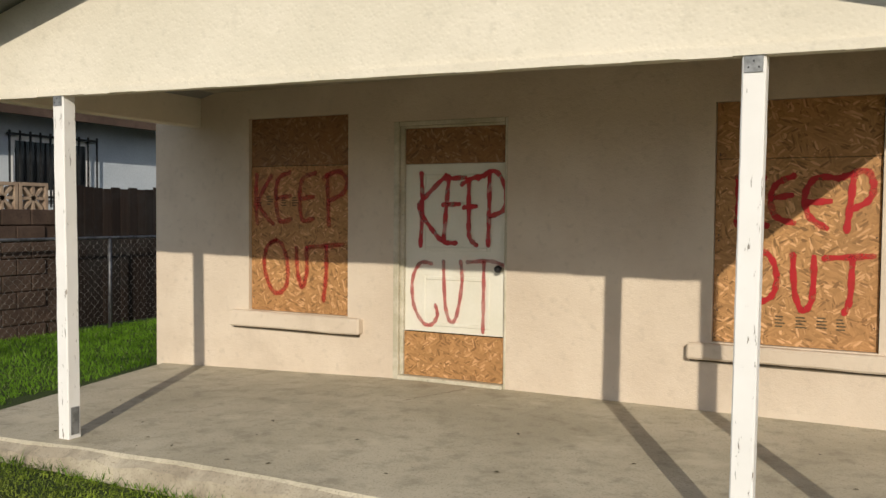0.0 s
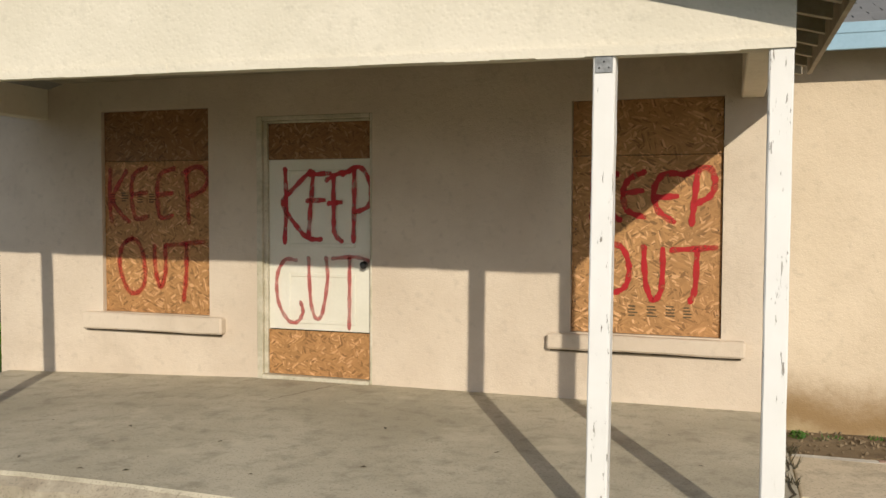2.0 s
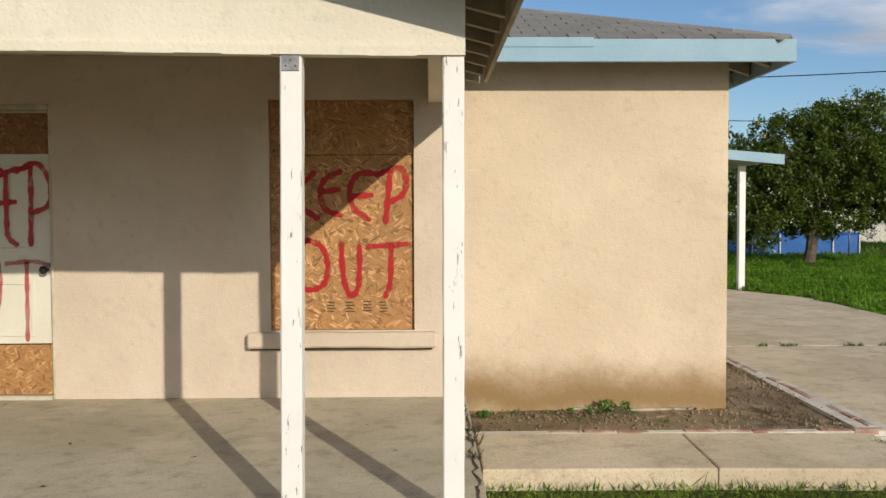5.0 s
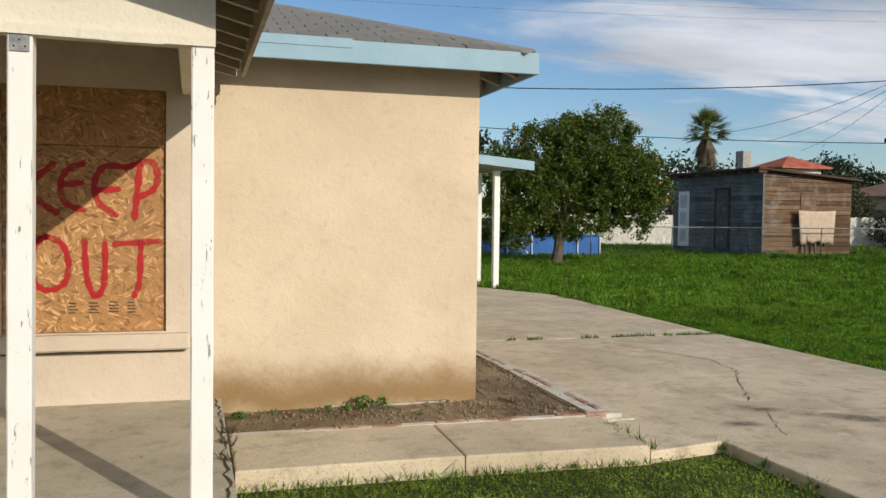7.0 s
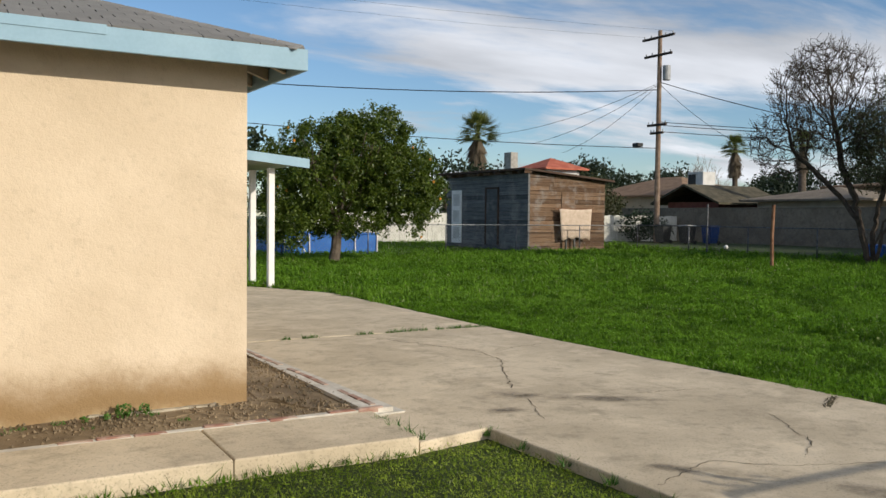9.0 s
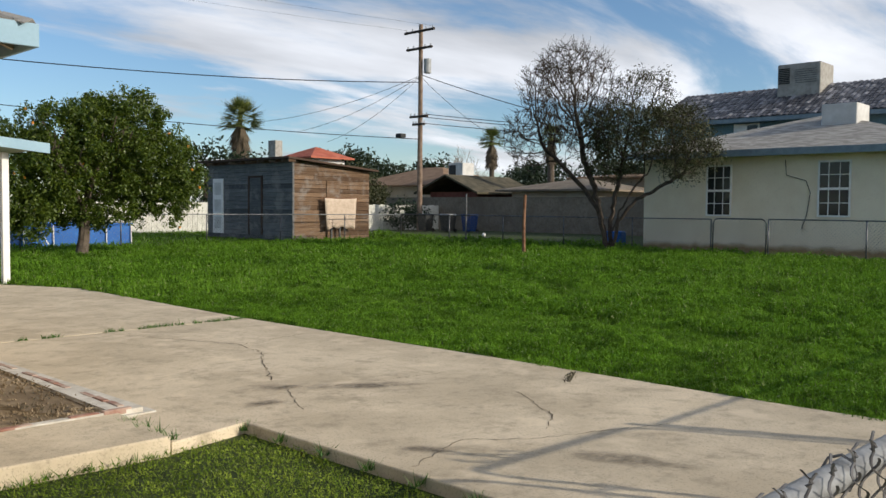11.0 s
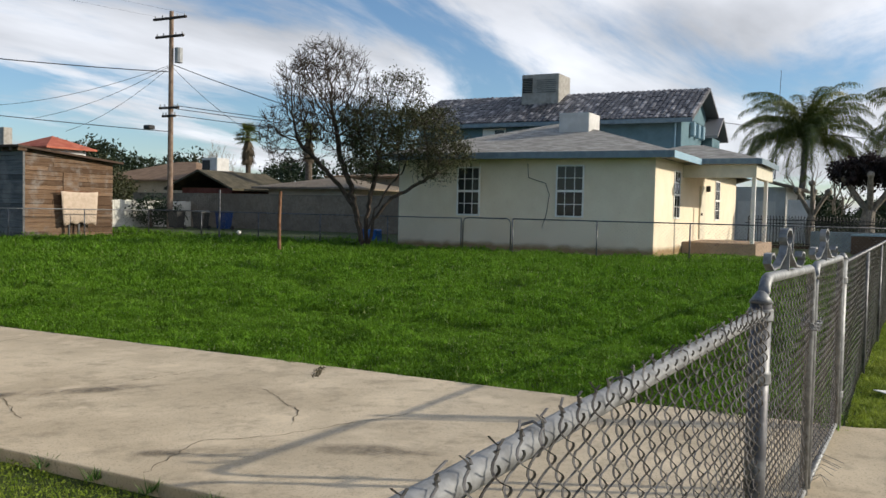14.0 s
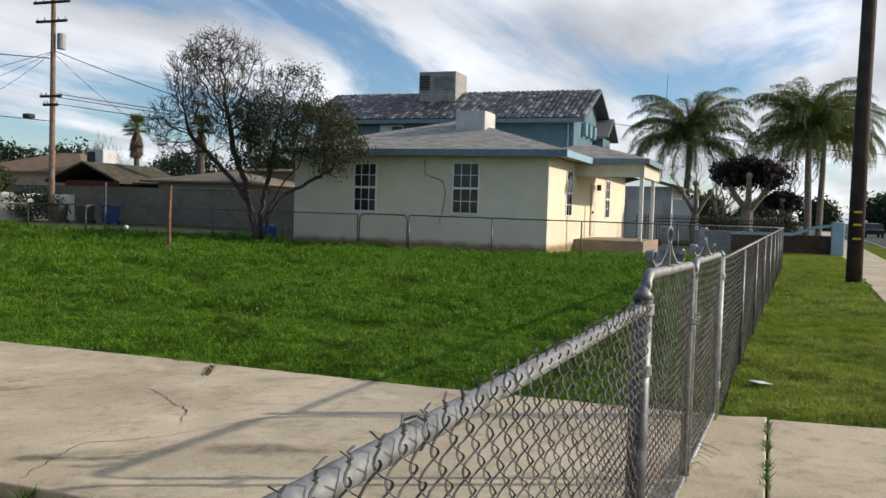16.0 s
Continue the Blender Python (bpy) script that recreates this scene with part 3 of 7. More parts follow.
for i in range(17):
    if i in (0, 4, 9):
        continue
    b = new("brick", brick_me)
    b.parent = edging
    b.matrix_basis = pose(3.828 - 0.0016 * i + random.uniform(-.006, .006), 5.2 + i * 0.215, 0.080 + random.uniform(-.004, .003), random.uniform(-2, 2), 0, 90 + random.uniform(-3, 3))

# ---- boarded house ----
YW = 5.95
house = thing("house", "single-storey tan stucco house with boarded openings and a gabled porch", "house")


def wall_with_holes(x0, x1, z0, z1, holes, y0, y1):
    """An upright wall with square openings right through it."""
    bm = bmesh.new()
    xs = sorted({x0, x1, *[h[0] for h in holes], *[h[1] for h in holes]})
    for a, b in zip(xs, xs[1:]):
        cut = sorted((h[2], h[3]) for h in holes if h[0] < (a + b) / 2 < h[1])
        z = z0
        for lo, hi in cut + [(z1, z1)]:
            if lo > z + 1e-6:
                box(bm, a, b, y0, y1, z, lo)
            z = hi
    bmesh.ops.remove_doubles(bm, verts=bm.verts, dist=1e-5)
    return bm


WL, DR, WR = (-4.36, -3.285, 0.65, 2.385), (-2.83, -1.815, 0.05, 2.295), (-0.26, 0.785, 0.66, 2.33)
part("front_wall", wall_with_holes(-5.5, 1.07, -.1, 2.8, [WL, DR, WR], YW, YW + 0.2), M_wall, house, "tan stucco porch wall")
part("wing_wall", boxes((1.07, 3.068, YW - 0.002, YW + 0.2, -.1, 2.72)), M_wing, house, "tan stucco wall, stained brown along its foot")
wf_bm = bmesh.new()
f_pts = [(1.2 + i * 0.068, 0.035 + 0.03 * noise.noise((i * .4, 3, 0)) + (0.045 if 10 < i < 25 else 0)) for i in range(29)]
prism(wf_bm, [(1.2, -.05)] + f_pts + [(1.2 + 28 * .068, -.05)], YW - 0.045, YW + .02)
part("footing", wf_bm, M_edge, house, "exposed crumbling footing")
part("side_wall", boxes((2.87, 3.07, YW + 0.2, 14.6, -.1, 2.72)), M_wing, house)
part("side_wall", boxes((-5.502, -5.3, YW + 0.2, 14.6, -.1, 2.72)), M_wall, house)
part("back_wall", boxes((-5.5, 3.07, 14.6, 14.8, -.1, 2.72)), M_wall, house)


def sill(x0, x1, z0, z1):
    bm = boxes((x0, x1, YW - 0.075, YW + 0.03, z0, z1), bevel=0.014)
    bmesh.ops.subdivide_edges(bm, edges=[e for e in bm.edges if e.calc_length() > 0.5], cuts=9)
    for v in bm.verts:
        v.co.z += 0.008 * noise.noise((v.co.x * 4, v.co.z * 5, v.co.y * 9))
        v.co.y += 0.006 * noise.noise((v.co.x * 5, 7, v.co.z * 9))
    part("window_sill", bm, M_wall, house, "rough stucco window sill")
    part("crack", boxes((x0 + .02, x1 - .03, YW - 0.03, YW - .003, z0 - 0.018, z0 - 0.002)), M_crack, house)


sill(-4.53, -3.13, 0.505, 0.645)
sill(-0.42, 0.945, 0.54, 0.65)


def ribbon(bm, points, width, y):
    """One sprayed stroke: a flat strip through points (x, z), its width as u."""
    uv = bm.loops.layers.uv.verify()
    pts = [Vector((p[0], 0, p[1])) for p in points]
    fine = []
    for i in range(len(pts) - 1):
        p0, p1, p2, p3 = pts[max(i - 1, 0)], pts[i], pts[i + 1], pts[min(i + 2, len(pts) - 1)]
        for s in range(6):
            t = s / 6
            fine.append(0.5 * (2 * p1 + (p2 - p0) * t + (2 * p0 - 5 * p1 + 4 * p2 - p3) * t * t + (3 * p1 - p0 - 3 * p2 + p3) * t ** 3))
    fine.append(pts[-1])
    fine.insert(0, fine[0] + (fine[0] - fine[1]).normalized() * width * 0.35)
    fine.append(fine[-1] + (fine[-1] - fine[-2]).normalized() * width * 0.35)
    rows = []
    n = len(fine)
    for i, p in enumerate(fine):
        d = fine[min(i + 1, n - 1)] - fine[max(i - 1, 0)]
        s = Vector((-d.z, 0, d.x)).normalized() * width * (0.5 + 0.09 * math.sin(i * 1.7)) * (0.6 if i in (0, n - 1) else 1)
        rows.append((bm.verts.new((p.x + s.x, y, p.z + s.z)), bm.verts.new((p.x - s.x, y, p.z - s.z))))
    for a, b in zip(rows, rows[1:]):
        f = bm.faces.new((a[0], a[1], b[1], b[0]))
        for l, u in zip(f.loops, (0, 1, 1, 0)):
            l[uv].uv = (u, 0)


def word(name, strokes, to, width, y, parent, paint=None):
    bm = bmesh.new()
    for i, s in enumerate(strokes):
        ribbon(bm, [to(*p) for p in s], width, y - 0.0006 * i)
    for f in bm.faces:
        f.normal_update()
        if f.normal.y > 0:
            f.normal_flip()
    return part(name, bm, paint or M_spray, parent, "red sprayed capital letters")


def window_board(rect, seam, dark_top):
    x0, x1, z0, z1 = rect
    y = YW + 0.035
    b = part("window_board", boxes((x0 + .004, x1 - .004, y, y + .018, z0 + .002, seam - 0.003), bevel=0.002), M_osb, house, "weathered strand board over the window")
    t = part("upper_board", boxes((x0 + .004, x1 - .004, y + .002, y + .02, seam + 0.001, z1 - .003), bevel=0.002), M_osb if not dark_top else M_osb_dark, b, "darker strand board strip")
    for k in range(9):
        sx, sz = random.choice((x0 + .03, x1 - .03)), random.uniform(z0 + .1, z1 - .1)
        bm = bmesh.new()
        bmesh.ops.create_uvsphere(bm, u_segments=6, v_segments=4, radius=0.006, matrix=pose(sx, y, sz))
        part("screw", bm, M_black, b)
    return b, y


left_board, yb = window_board(WL, 1.955, True)
to_l = lambda x, y: (-4.36 + (x - 93) / 275 * 1.075, 2.385 - (y - 40) / (533 + (x - 93) / 275 * 20) * 1.735)
word("word_keep", [[(110, 195), (107, 270), (112, 332)], [(152, 200), (116, 268), (135, 310), (158, 334)], [(205, 193), (174, 208), (165, 258), (176, 325), (208, 322)], [(168, 262), (204, 258)],
                   [(276, 197), (243, 210), (232, 258), (240, 324), (270, 322)], [(236, 266), (270, 262)], [(308, 203), (310, 270), (313, 342)], [(298, 212), (335, 194), (360, 218), (352, 252), (315, 274)]],
     to_l, 0.056, yb - 0.003, left_board, M_spray_thin)
word("word_out", [[(165, 378), (140, 398), (132, 450), (148, 508), (172, 528), (197, 500), (196, 430), (176, 384), (150, 388)], [(224, 402), (227, 470), (240, 512), (252, 470), (251, 404)],
                  [(252, 402), (350, 395)], [(306, 400), (305, 480), (298, 548)]], to_l, 0.054, yb - 0.003, left_board, M_spray_thin)
right_board, yb = window_board(WR, 1.935, False)
to_r = lambda x, y: (-0.26 + (x - 320) / 343 * 1.045, 2.33 - (y - 131) / 541 * 1.67)
word("word_keep", [[(370, 300), (372, 360), (368, 405)], [(425, 302), (374, 352), (400, 385), (432, 408)], [(487, 299), (453, 315), (440, 346), (450, 386), (487, 401)], [(442, 346), (482, 341)],
                   [(578, 305), (532, 304), (510, 340), (520, 386), (554, 411)], [(514, 356), (560, 354)], [(607, 298), (601, 360), (595, 416)], [(586, 302), (630, 290), (645, 320), (636, 352), (604, 371)]],
     to_r, 0.058, yb - 0.003, right_board)
word("word_out", [[(410, 460), (388, 480), (380, 525), (392, 568), (420, 577), (448, 560), (456, 520), (442, 476), (410, 460), (392, 470)], [(489, 470), (494, 552), (512, 592), (530, 562), (532, 475)],
                  [(553, 476), (648, 469)], [(608, 474), (605, 560), (594, 592)]], to_r, 0.055, yb - 0.003, right_board)
for bd, yy, rows in ((right_board, YW + .035, ((0.15, 0.79), (0.28, 0.79), (0.41, 0.795), (0.53, 0.79))), (left_board, YW + .035, ((-4.3, 1.60), (-4.18, 1.61), (-4.02, 1.6), (-3.9, 1.6)))):
    for x, z in rows:
        bm = bmesh.new()
        for r in range(4):
            box(bm, x, x + random.uniform(.04, .07), yy - .0012, yy + .004, z + r * .022, z + r * .022 + .009)
        part("print_mark", bm, M_crack, bd, "faded printed bars")

# front door
M_gap = plain("door_gap", (0.02, 0.017, 0.013), (0.035, 0.03, 0.025), 5, 0.9, 0.1, 50)
door = part("front_door", boxes((-2.745, -1.845, YW + .05, YW + .09, 0.57, 1.945)), M_door, house, "off-white panel door with red sprayed words")
x0, x1, z0, z1 = DR
part("door_frame", boxes((x0, x0 + .05, YW - .012, YW + .15, 0.13, z1), (x1 - .02, x1, YW - .006, YW + .15, 0.13, z1), (x0 + .05, x1 - .02, YW - .008, YW + .15, z1 - .035, z1), bevel=0.005), M_jamb, door, "flaking painted door frame")
part("door_stop", boxes((x0 + .05, x0 + .083, YW + .02, YW + .12, 0.2, z1 - .037), (x1 - .032, x1 - .021, YW + .03, YW + .12, 0.2, z1 - .037), (x0 + .084, x1 - .033, YW + .02, YW + .12, z1 - .055, z1 - .037), bevel=0.003), M_jamb, door)
part("threshold", boxes((x0 + .05, x1 - .02, YW - .03, YW + .15, 0.13, 0.197), bevel=0.008), M_jamb, door, "worn door threshold")
part("upper_board", boxes((x0 + .085, x1 - .034, YW + .042, YW + .062, 1.948, 2.238), bevel=0.002), M_osb_dark, door, "dark strand board over the door glass")
part("lower_board", boxes((x0 + .085, x1 - .034, YW + .036, YW + .056, 0.2, 0.562), bevel=0.002), M_osb, door, "strand board over the door foot")
pb = bmesh.new()
for zlo, zhi in ((0.62, 1.03), (1.24, 1.86)):
    for a in ((-2.585, -2.555, zlo, zhi), (-2.005, -1.975, zlo, zhi), (-2.555, -2.005, zlo, zlo + .03), (-2.555, -2.005, zhi - .03, zhi)):
        box(pb, a[0], a[1], YW + .043, YW + .052, a[2], a[3], bevel=0.004)
part("panel_moulding", pb, M_door, door)
knob = bmesh.new()
bmesh.ops.create_uvsphere(knob, u_segments=14, v_segments=10, radius=0.03, matrix=pose(-1.885, YW - .01, 1.11))
tube(knob, [(-1.885, YW + .05, 1.11), (-1.885, YW + .0, 1.11)], 0.014, 10)
part("door_knob", knob, M_black, door, "black door knob", True)
to_d = lambda x, y: (-2.745 + (x - 524) / 277 * 0.90, 2.26 - (y - 63) * 2.05 / (690 + (x - 524) / 279 * 22))
yd = YW + 0.0415
word("word_keep", [[(570, 195), (573, 290), (568, 396)], [(640, 203), (592, 250), (563, 290), (600, 350), (632, 385), (668, 390)], [(648, 206), (640, 300), (634, 385)], [(640, 212), (692, 210)], [(632, 283), (676, 283)],
                   [(703, 216), (703, 330), (706, 375), (724, 396)], [(684, 228), (715, 212), (748, 206)], [(690, 292), (722, 290)], [(758, 200), (758, 300), (756, 397)], [(728, 214), (772, 195), (800, 240), (798, 298), (762, 318)]],
     to_d, 0.052, yd, door)
word("word_out", [[(600, 446), (568, 444), (546, 490), (550, 560), (576, 610), (602, 616), (618, 590), (612, 562)], [(634, 440), (640, 560), (655, 608), (672, 590), (686, 500), (682, 440)],
                  [(700, 443), (760, 440), (796, 452)], [(745, 445), (745, 540), (744, 636)]], to_d, 0.042, yd, door, M_spray_thin)

# porch posts with their brackets
def post(x, y, z0, z1, lean, label):
    bm = boxes((-.046, .046, -.046, .046, 0, z1 - z0), bevel=0.006)
    bmesh.ops.subdivide_edges(bm, edges=[e for e in bm.edges if e.calc_length() > 1], cuts=24)
    for v in bm.verts:
        s = 0.0016 * noise.noise((v.co.x * 40 + x * 9, v.co.y * 40, v.co.z * 9))
        v.co.x += s + lean * v.co.z
        v.co.y += s
    p = part("porch_post", bm, M_post, house, label)
    p.location = (x, y, z0)
    pl = None if label.startswith('bare') else part("bracket", boxes((-.036, .036, -.052, -.047, z1 - z0 - .075, z1 - z0 - .003), bevel=0.001), M_metal, p, "galvanised post bracket")
    for sx, sz in ((-.02, .02), (.02, .02), (0, .045)) if pl else ():
        sc = bmesh.new()
        bmesh.ops.create_uvsphere(sc, u_segments=6, v_segments=4, radius=.004, matrix=pose(sx + lean * (z1 - z0), -.053, z1 - z0 - .075 + sz))
        part("bolt", sc, M_black, p)
    for v in pl.data.vertices if pl else ():
        v.co.x += lean * v.co.z
    return p


p1 = post(-3.665, 3.42, 0.13, 2.245, -0.012, "chipped white painted square porch post")
part("base_patch", boxes((.047, .0495, -.03, .03, 0.03, 0.2)), M_metal, p1, "bare metal patch")
post(0.297, 3.42, 0.165, 2.18, 0.008, "chipped white painted square porch post")
post(0.996, 3.42, 0.165, 2.18, 0.002, "bare-topped chipped white painted square porch post")

# porch gable, side beams, ceiling and roof
RX, SL = -2.0, 0.262
roof_z = lambda x: 2.47 + SL * (3.29 - abs(x - RX))
gb = bmesh.new()
n_g = 26
low, top = [], []
for i in range(n_g + 1):
    x = -5.08 + 6.13 * i / n_g
    zb = 2.175 + (0.0145 * (0.6 - x) if x < 0.6 else 0) + 0.004 * noise.noise((x * 6, 0, 0))
    low.append((x, zb))
    top.append((x, roof_z(x) + 0.02))
gf = [gb.verts.new((x, 3.375, z)) for x, z in low] + [gb.verts.new((x, 3.375, z)) for x, z in top[::-1]]
gk = [gb.verts.new((x, 3.475, z)) for x, z in low] + [gb.verts.new((x, 3.475, z)) for x, z in top[::-1]]
N = n_g + 1
for i in range(n_g):
    for s in (gf, gk):
        gb.faces.new((s[i], s[i + 1], s[2 * N - 2 - i], s[2 * N - 1 - i]))
    gb.faces.new((gf[i], gk[i], gk[i + 1], gf[i + 1]))
gb.faces.new((gf[0], gf[-1], gk[-1], gk[0]))
gb.faces.new((gf[n_g], gk[n_g], gk[N], gf[N]))
bmesh.ops.recalc_face_normals(gb, faces=gb.faces)
part("gable_wall", gb, M_gable, house, "coarse cream stucco gable over the porch")
eb = bmesh.new()
for i in range(30):
    xa, xb2 = -5.08 + 6.13 * i / 30, -5.08 + 6.13 * (i + 1) / 30
    za = 2.175 + (0.0145 * (0.6 - xa) if xa < 0.6 else 0)
    box(eb, xa, xb2, 3.362 - .003 * random.random(), 3.40, za - .006 - .005 * random.random(), za + .034 + .002 * random.random())
    for v in list(eb.verts)[-8:]:
        v.co.z -= .0145 * (v.co.x - xa) if xa < .6 else 0
part("drip_edge", eb, M_gable, house, "flaking painted drip edge")
part("side_beam", boxes((-5.06, -4.92, 3.476, YW, 2.33, 2.66), bevel=0.008), M_gable, house)
part("side_beam", boxes((0.89, 1.035, 3.476, YW, 2.305, 2.66), bevel=0.008), M_gable, house)
part("porch_ceiling", boxes((-4.92, 0.89, 3.476, YW, 2.64, 2.67)), M_rafter, house)


def roof_slope(x_eave, y0, y1):
    bm = bmesh.new()
    s = 1 if x_eave > RX else -1
    prism(bm, [(RX, roof_z(RX) + .03), (x_eave, roof_z(x_eave) + .03), (x_eave, roof_z(x_eave) + .10), (RX, roof_z(RX) + .10)], y0, y1)
    return bm


part("porch_roof", roof_slope(1.27, 2.98, 8.6), M_shingle, house, "grey shingled porch roof")
part("porch_roof", roof_slope(-5.27, 2.98, 8.6), M_shingle, house)
for i in range(9):
    y = 3.06 + i * 0.33
    rb = bmesh.new()
    prism(rb, [(1.055, roof_z(1.055) - .07), (1.25, roof_z(1.25) - .07), (1.25, roof_z(1.25) + .028), (1.055, roof_z(1.055) + .028)], y, y + .045)
    part("rafter_tail", rb, M_rafter, house)
    rb = bmesh.new()
    prism(rb, [(-5.09, roof_z(1.09) - .07), (-5.25, roof_z(1.25) - .07), (-5.25, roof_z(1.25) + .028), (-5.09, roof_z(1.09) + .028)], y, y + .045)
    part("rafter_tail", rb, M_rafter, house)
fb = bmesh.new()
prism(fb, [(1.271, roof_z(1.27) - .08), (1.295, roof_z(1.27) - .08), (1.295, roof_z(1.27) + .1), (1.271, roof_z(1.27) + .1)], 2.96, 5.6)
part("fascia", fb, M_rafter, house, "weathered brown eave board")
for s in (1, -1):
    rk = bmesh.new()
    xe = RX + s * 3.29
    prism(rk, [(RX, roof_z(RX) - .06), (xe, roof_z(xe) - .06), (xe, roof_z(xe) + .12), (RX, roof_z(RX) + .12)], 2.955, 2.979)
    part("rake_board", rk, M_rafter, house, "weathered barge board")

# hipped main roof
M_felt = plain("dark_roof_felt", (0.05, 0.048, 0.045), (0.08, 0.077, 0.07), 3, 0.95, 0.3, 60)
EX0, EX1, EY0, EY1, EZ, MS = -5.8, 3.39, 5.62, 15.0, 2.685, 0.345
hw = (EX1 - EX0) / 2
mid = (EX0 + EX1) / 2
rb = bmesh.new()
cs = [rb.verts.new(p) for p in ((EX0, EY0, EZ), (EX1, EY0, EZ), (EX1, EY1, EZ), (EX0, EY1, EZ), (mid, EY0 + hw, EZ + MS * hw), (mid, EY1 - hw, EZ + MS * hw))]
lo = [rb.verts.new((c.co.x, c.co.y, c.co.z - .03)) for c in cs]
for f in ((0, 1, 4), (1, 2, 5, 4), (2, 3, 5), (3, 0, 4, 5)):
    rb.faces.new([cs[i] for i in f])
    rb.faces.new([lo[i] for i in f][::-1])
for a, b in ((0, 1), (1, 2), (2, 3), (3, 0)):
    rb.faces.new((cs[b], cs[a], lo[a], lo[b]))
main_roof = part("main_roof", rb, M_felt, house, "grey asphalt shingle hip roof")
part("fascia", boxes((1.296, EX1 + .02, EY0 - .024, EY0 - .002, 2.535, 2.69), bevel=0.004), M_blue, house, "pale blue painted fascia board")
part("fascia", boxes((EX1 - .002, EX1 + .02, EY0, EY1, 2.535, 2.69), bevel=0.004), M_blue, house, "pale blue painted fascia board")
part("flashing", boxes((1.30, 2.02, EY0 - .03, EY0 - .0245, 2.635, 2.70), bevel=0.001), M_blue, house, "loose pale drip flashing")
for i in range(24):
    y = EY0 + .35 + i * 0.4
    rt = bmesh.new()
    prism(rt, [(3.0, EZ + .1), (EX1 - .01, EZ - .03), (EX1 - .01, EZ - .12), (3.0, EZ + .01)], y, y + .045)
    part("rafter_tail", rt, M_rafter, house)
for i in range(6):
    x = 1.35 + i * 0.38
    rt = bmesh.new()
    prism(rt, [(YW + .1, EZ + .08), (EY0 + .01, EZ - .03), (EY0 + .01, EZ - .12), (YW + .1, EZ - .01)], x, x + .045, axis="x")
    part("rafter_tail", rt, M_rafter, house)


# ---- chain-link fences ----
def wire_mesh(paths, r, along):
    """Thin square wires along many paths: returns vertices and faces."""
    verts, faces = [], []
    ax = Vector(along).normalized() * r
    ny = Vector((-along[1], along[0], 0)).normalized() * r
    off = (ax, ny, -ax, -ny)
    for p in paths:
        b = len(verts)
        for q in p:
            verts += [tuple(Vector(q) + o) for o in off]
        for i in range(len(p) - 1):
            for j in range(4):
                k = (j + 1) % 4
                faces.append((b + 4 * i + j, b + 4 * i + k, b + 4 * i + 4 + k, b + 4 * i + 4 + j))
    return verts, faces


def link_mesh(parent, p0, p1, z0, z1, cell=0.08, r=0.0019, barbs=False, wobble=0.002, z0b=None, z1b=None, deep=0.007):
    """Chain-link between two ground points: flattened spirals hooked into one another, cell wide and 2 * deep thick."""
    a, b = Vector((*p0, 0)), Vector((*p1, 0))
    length = (b - a).length
    d = (b - a).normalized()
    nrm = Vector((-d.y, d.x, 0))
    pitch = cell / 2
    paths = []
    count = int(length / pitch)
    for i in range(count):
        path = []
        f = i / count
        top = z1 if z1b is None else z1 + (z1b - z1) * f
        foot = z0 if z0b is None else z0 + (z0b - z0) * f
        n = int((top - foot) / cell * 2) + 1
        for k in range(n):
            s = 1 if (k + i) % 2 else -1
            x = (i + 0.5) * pitch + s * pitch * 0.56 + random.uniform(-wobble, wobble) + 0.006 * math.sin(k * .23 + i * .05)
            q = a + d * x + nrm * (0.008 * math.sin(x * 3 + k * .3))
            z = top - k * cell / 2 + 0.004 * math.sin(x * 5) + random.uniform(-wobble, wobble)
            if barbs:
                mid_x = (i + 0.5) * pitch
                for u in range(-3, 3):
                    ph = math.pi * u / 6
                    path.append(tuple(a + d * (mid_x + (x - mid_x) * math.cos(ph)) + nrm * (deep * 1.4 * s * math.sin(ph) + 0.008 * math.sin(mid_x * 3 + k * .3)) + Vector((0, 0, z - cell / 2 * u / 6))))
                continue
            for dz, dx, side in ((.15, .22, -s), (.0, .0, 0), (-.15, .22, s)):
                path.append(tuple(q - d * s * pitch * dx + nrm * deep * side + Vector((0, 0, z + cell * dz))))
        if barbs and i % 2 == 0:
            t = Vector(path[0])
            s = random.choice((-1, 1))
            turns = [tuple(t + d * .004 * math.cos(u * 2.2) + nrm * .004 * math.sin(u * 2.2) + Vector((0, 0, .004 * u))) for u in range(4, 0, -1)]
            path = [tuple(t + d * s * random.uniform(.006, .016) + nrm * random.uniform(-.007, .009) + Vector((0, 0, .022 + random.uniform(-.004, .006)))), *turns, *path]
            paths.append([tuple(t - d * s * random.uniform(.006, .014) + nrm * random.uniform(-.008, .008) + Vector((0, 0, .019))), tuple(t - d * s * .004 + Vector((0, 0, .010))), tuple(t)])
        paths.append(path)
    v, f = wire_mesh(paths, r, d)
    ob = mesh_from("wire_mesh", v, f, M_wire, parent, "weathered diamond wire mesh")
    ob["kind"] = "stuff"
    return ob


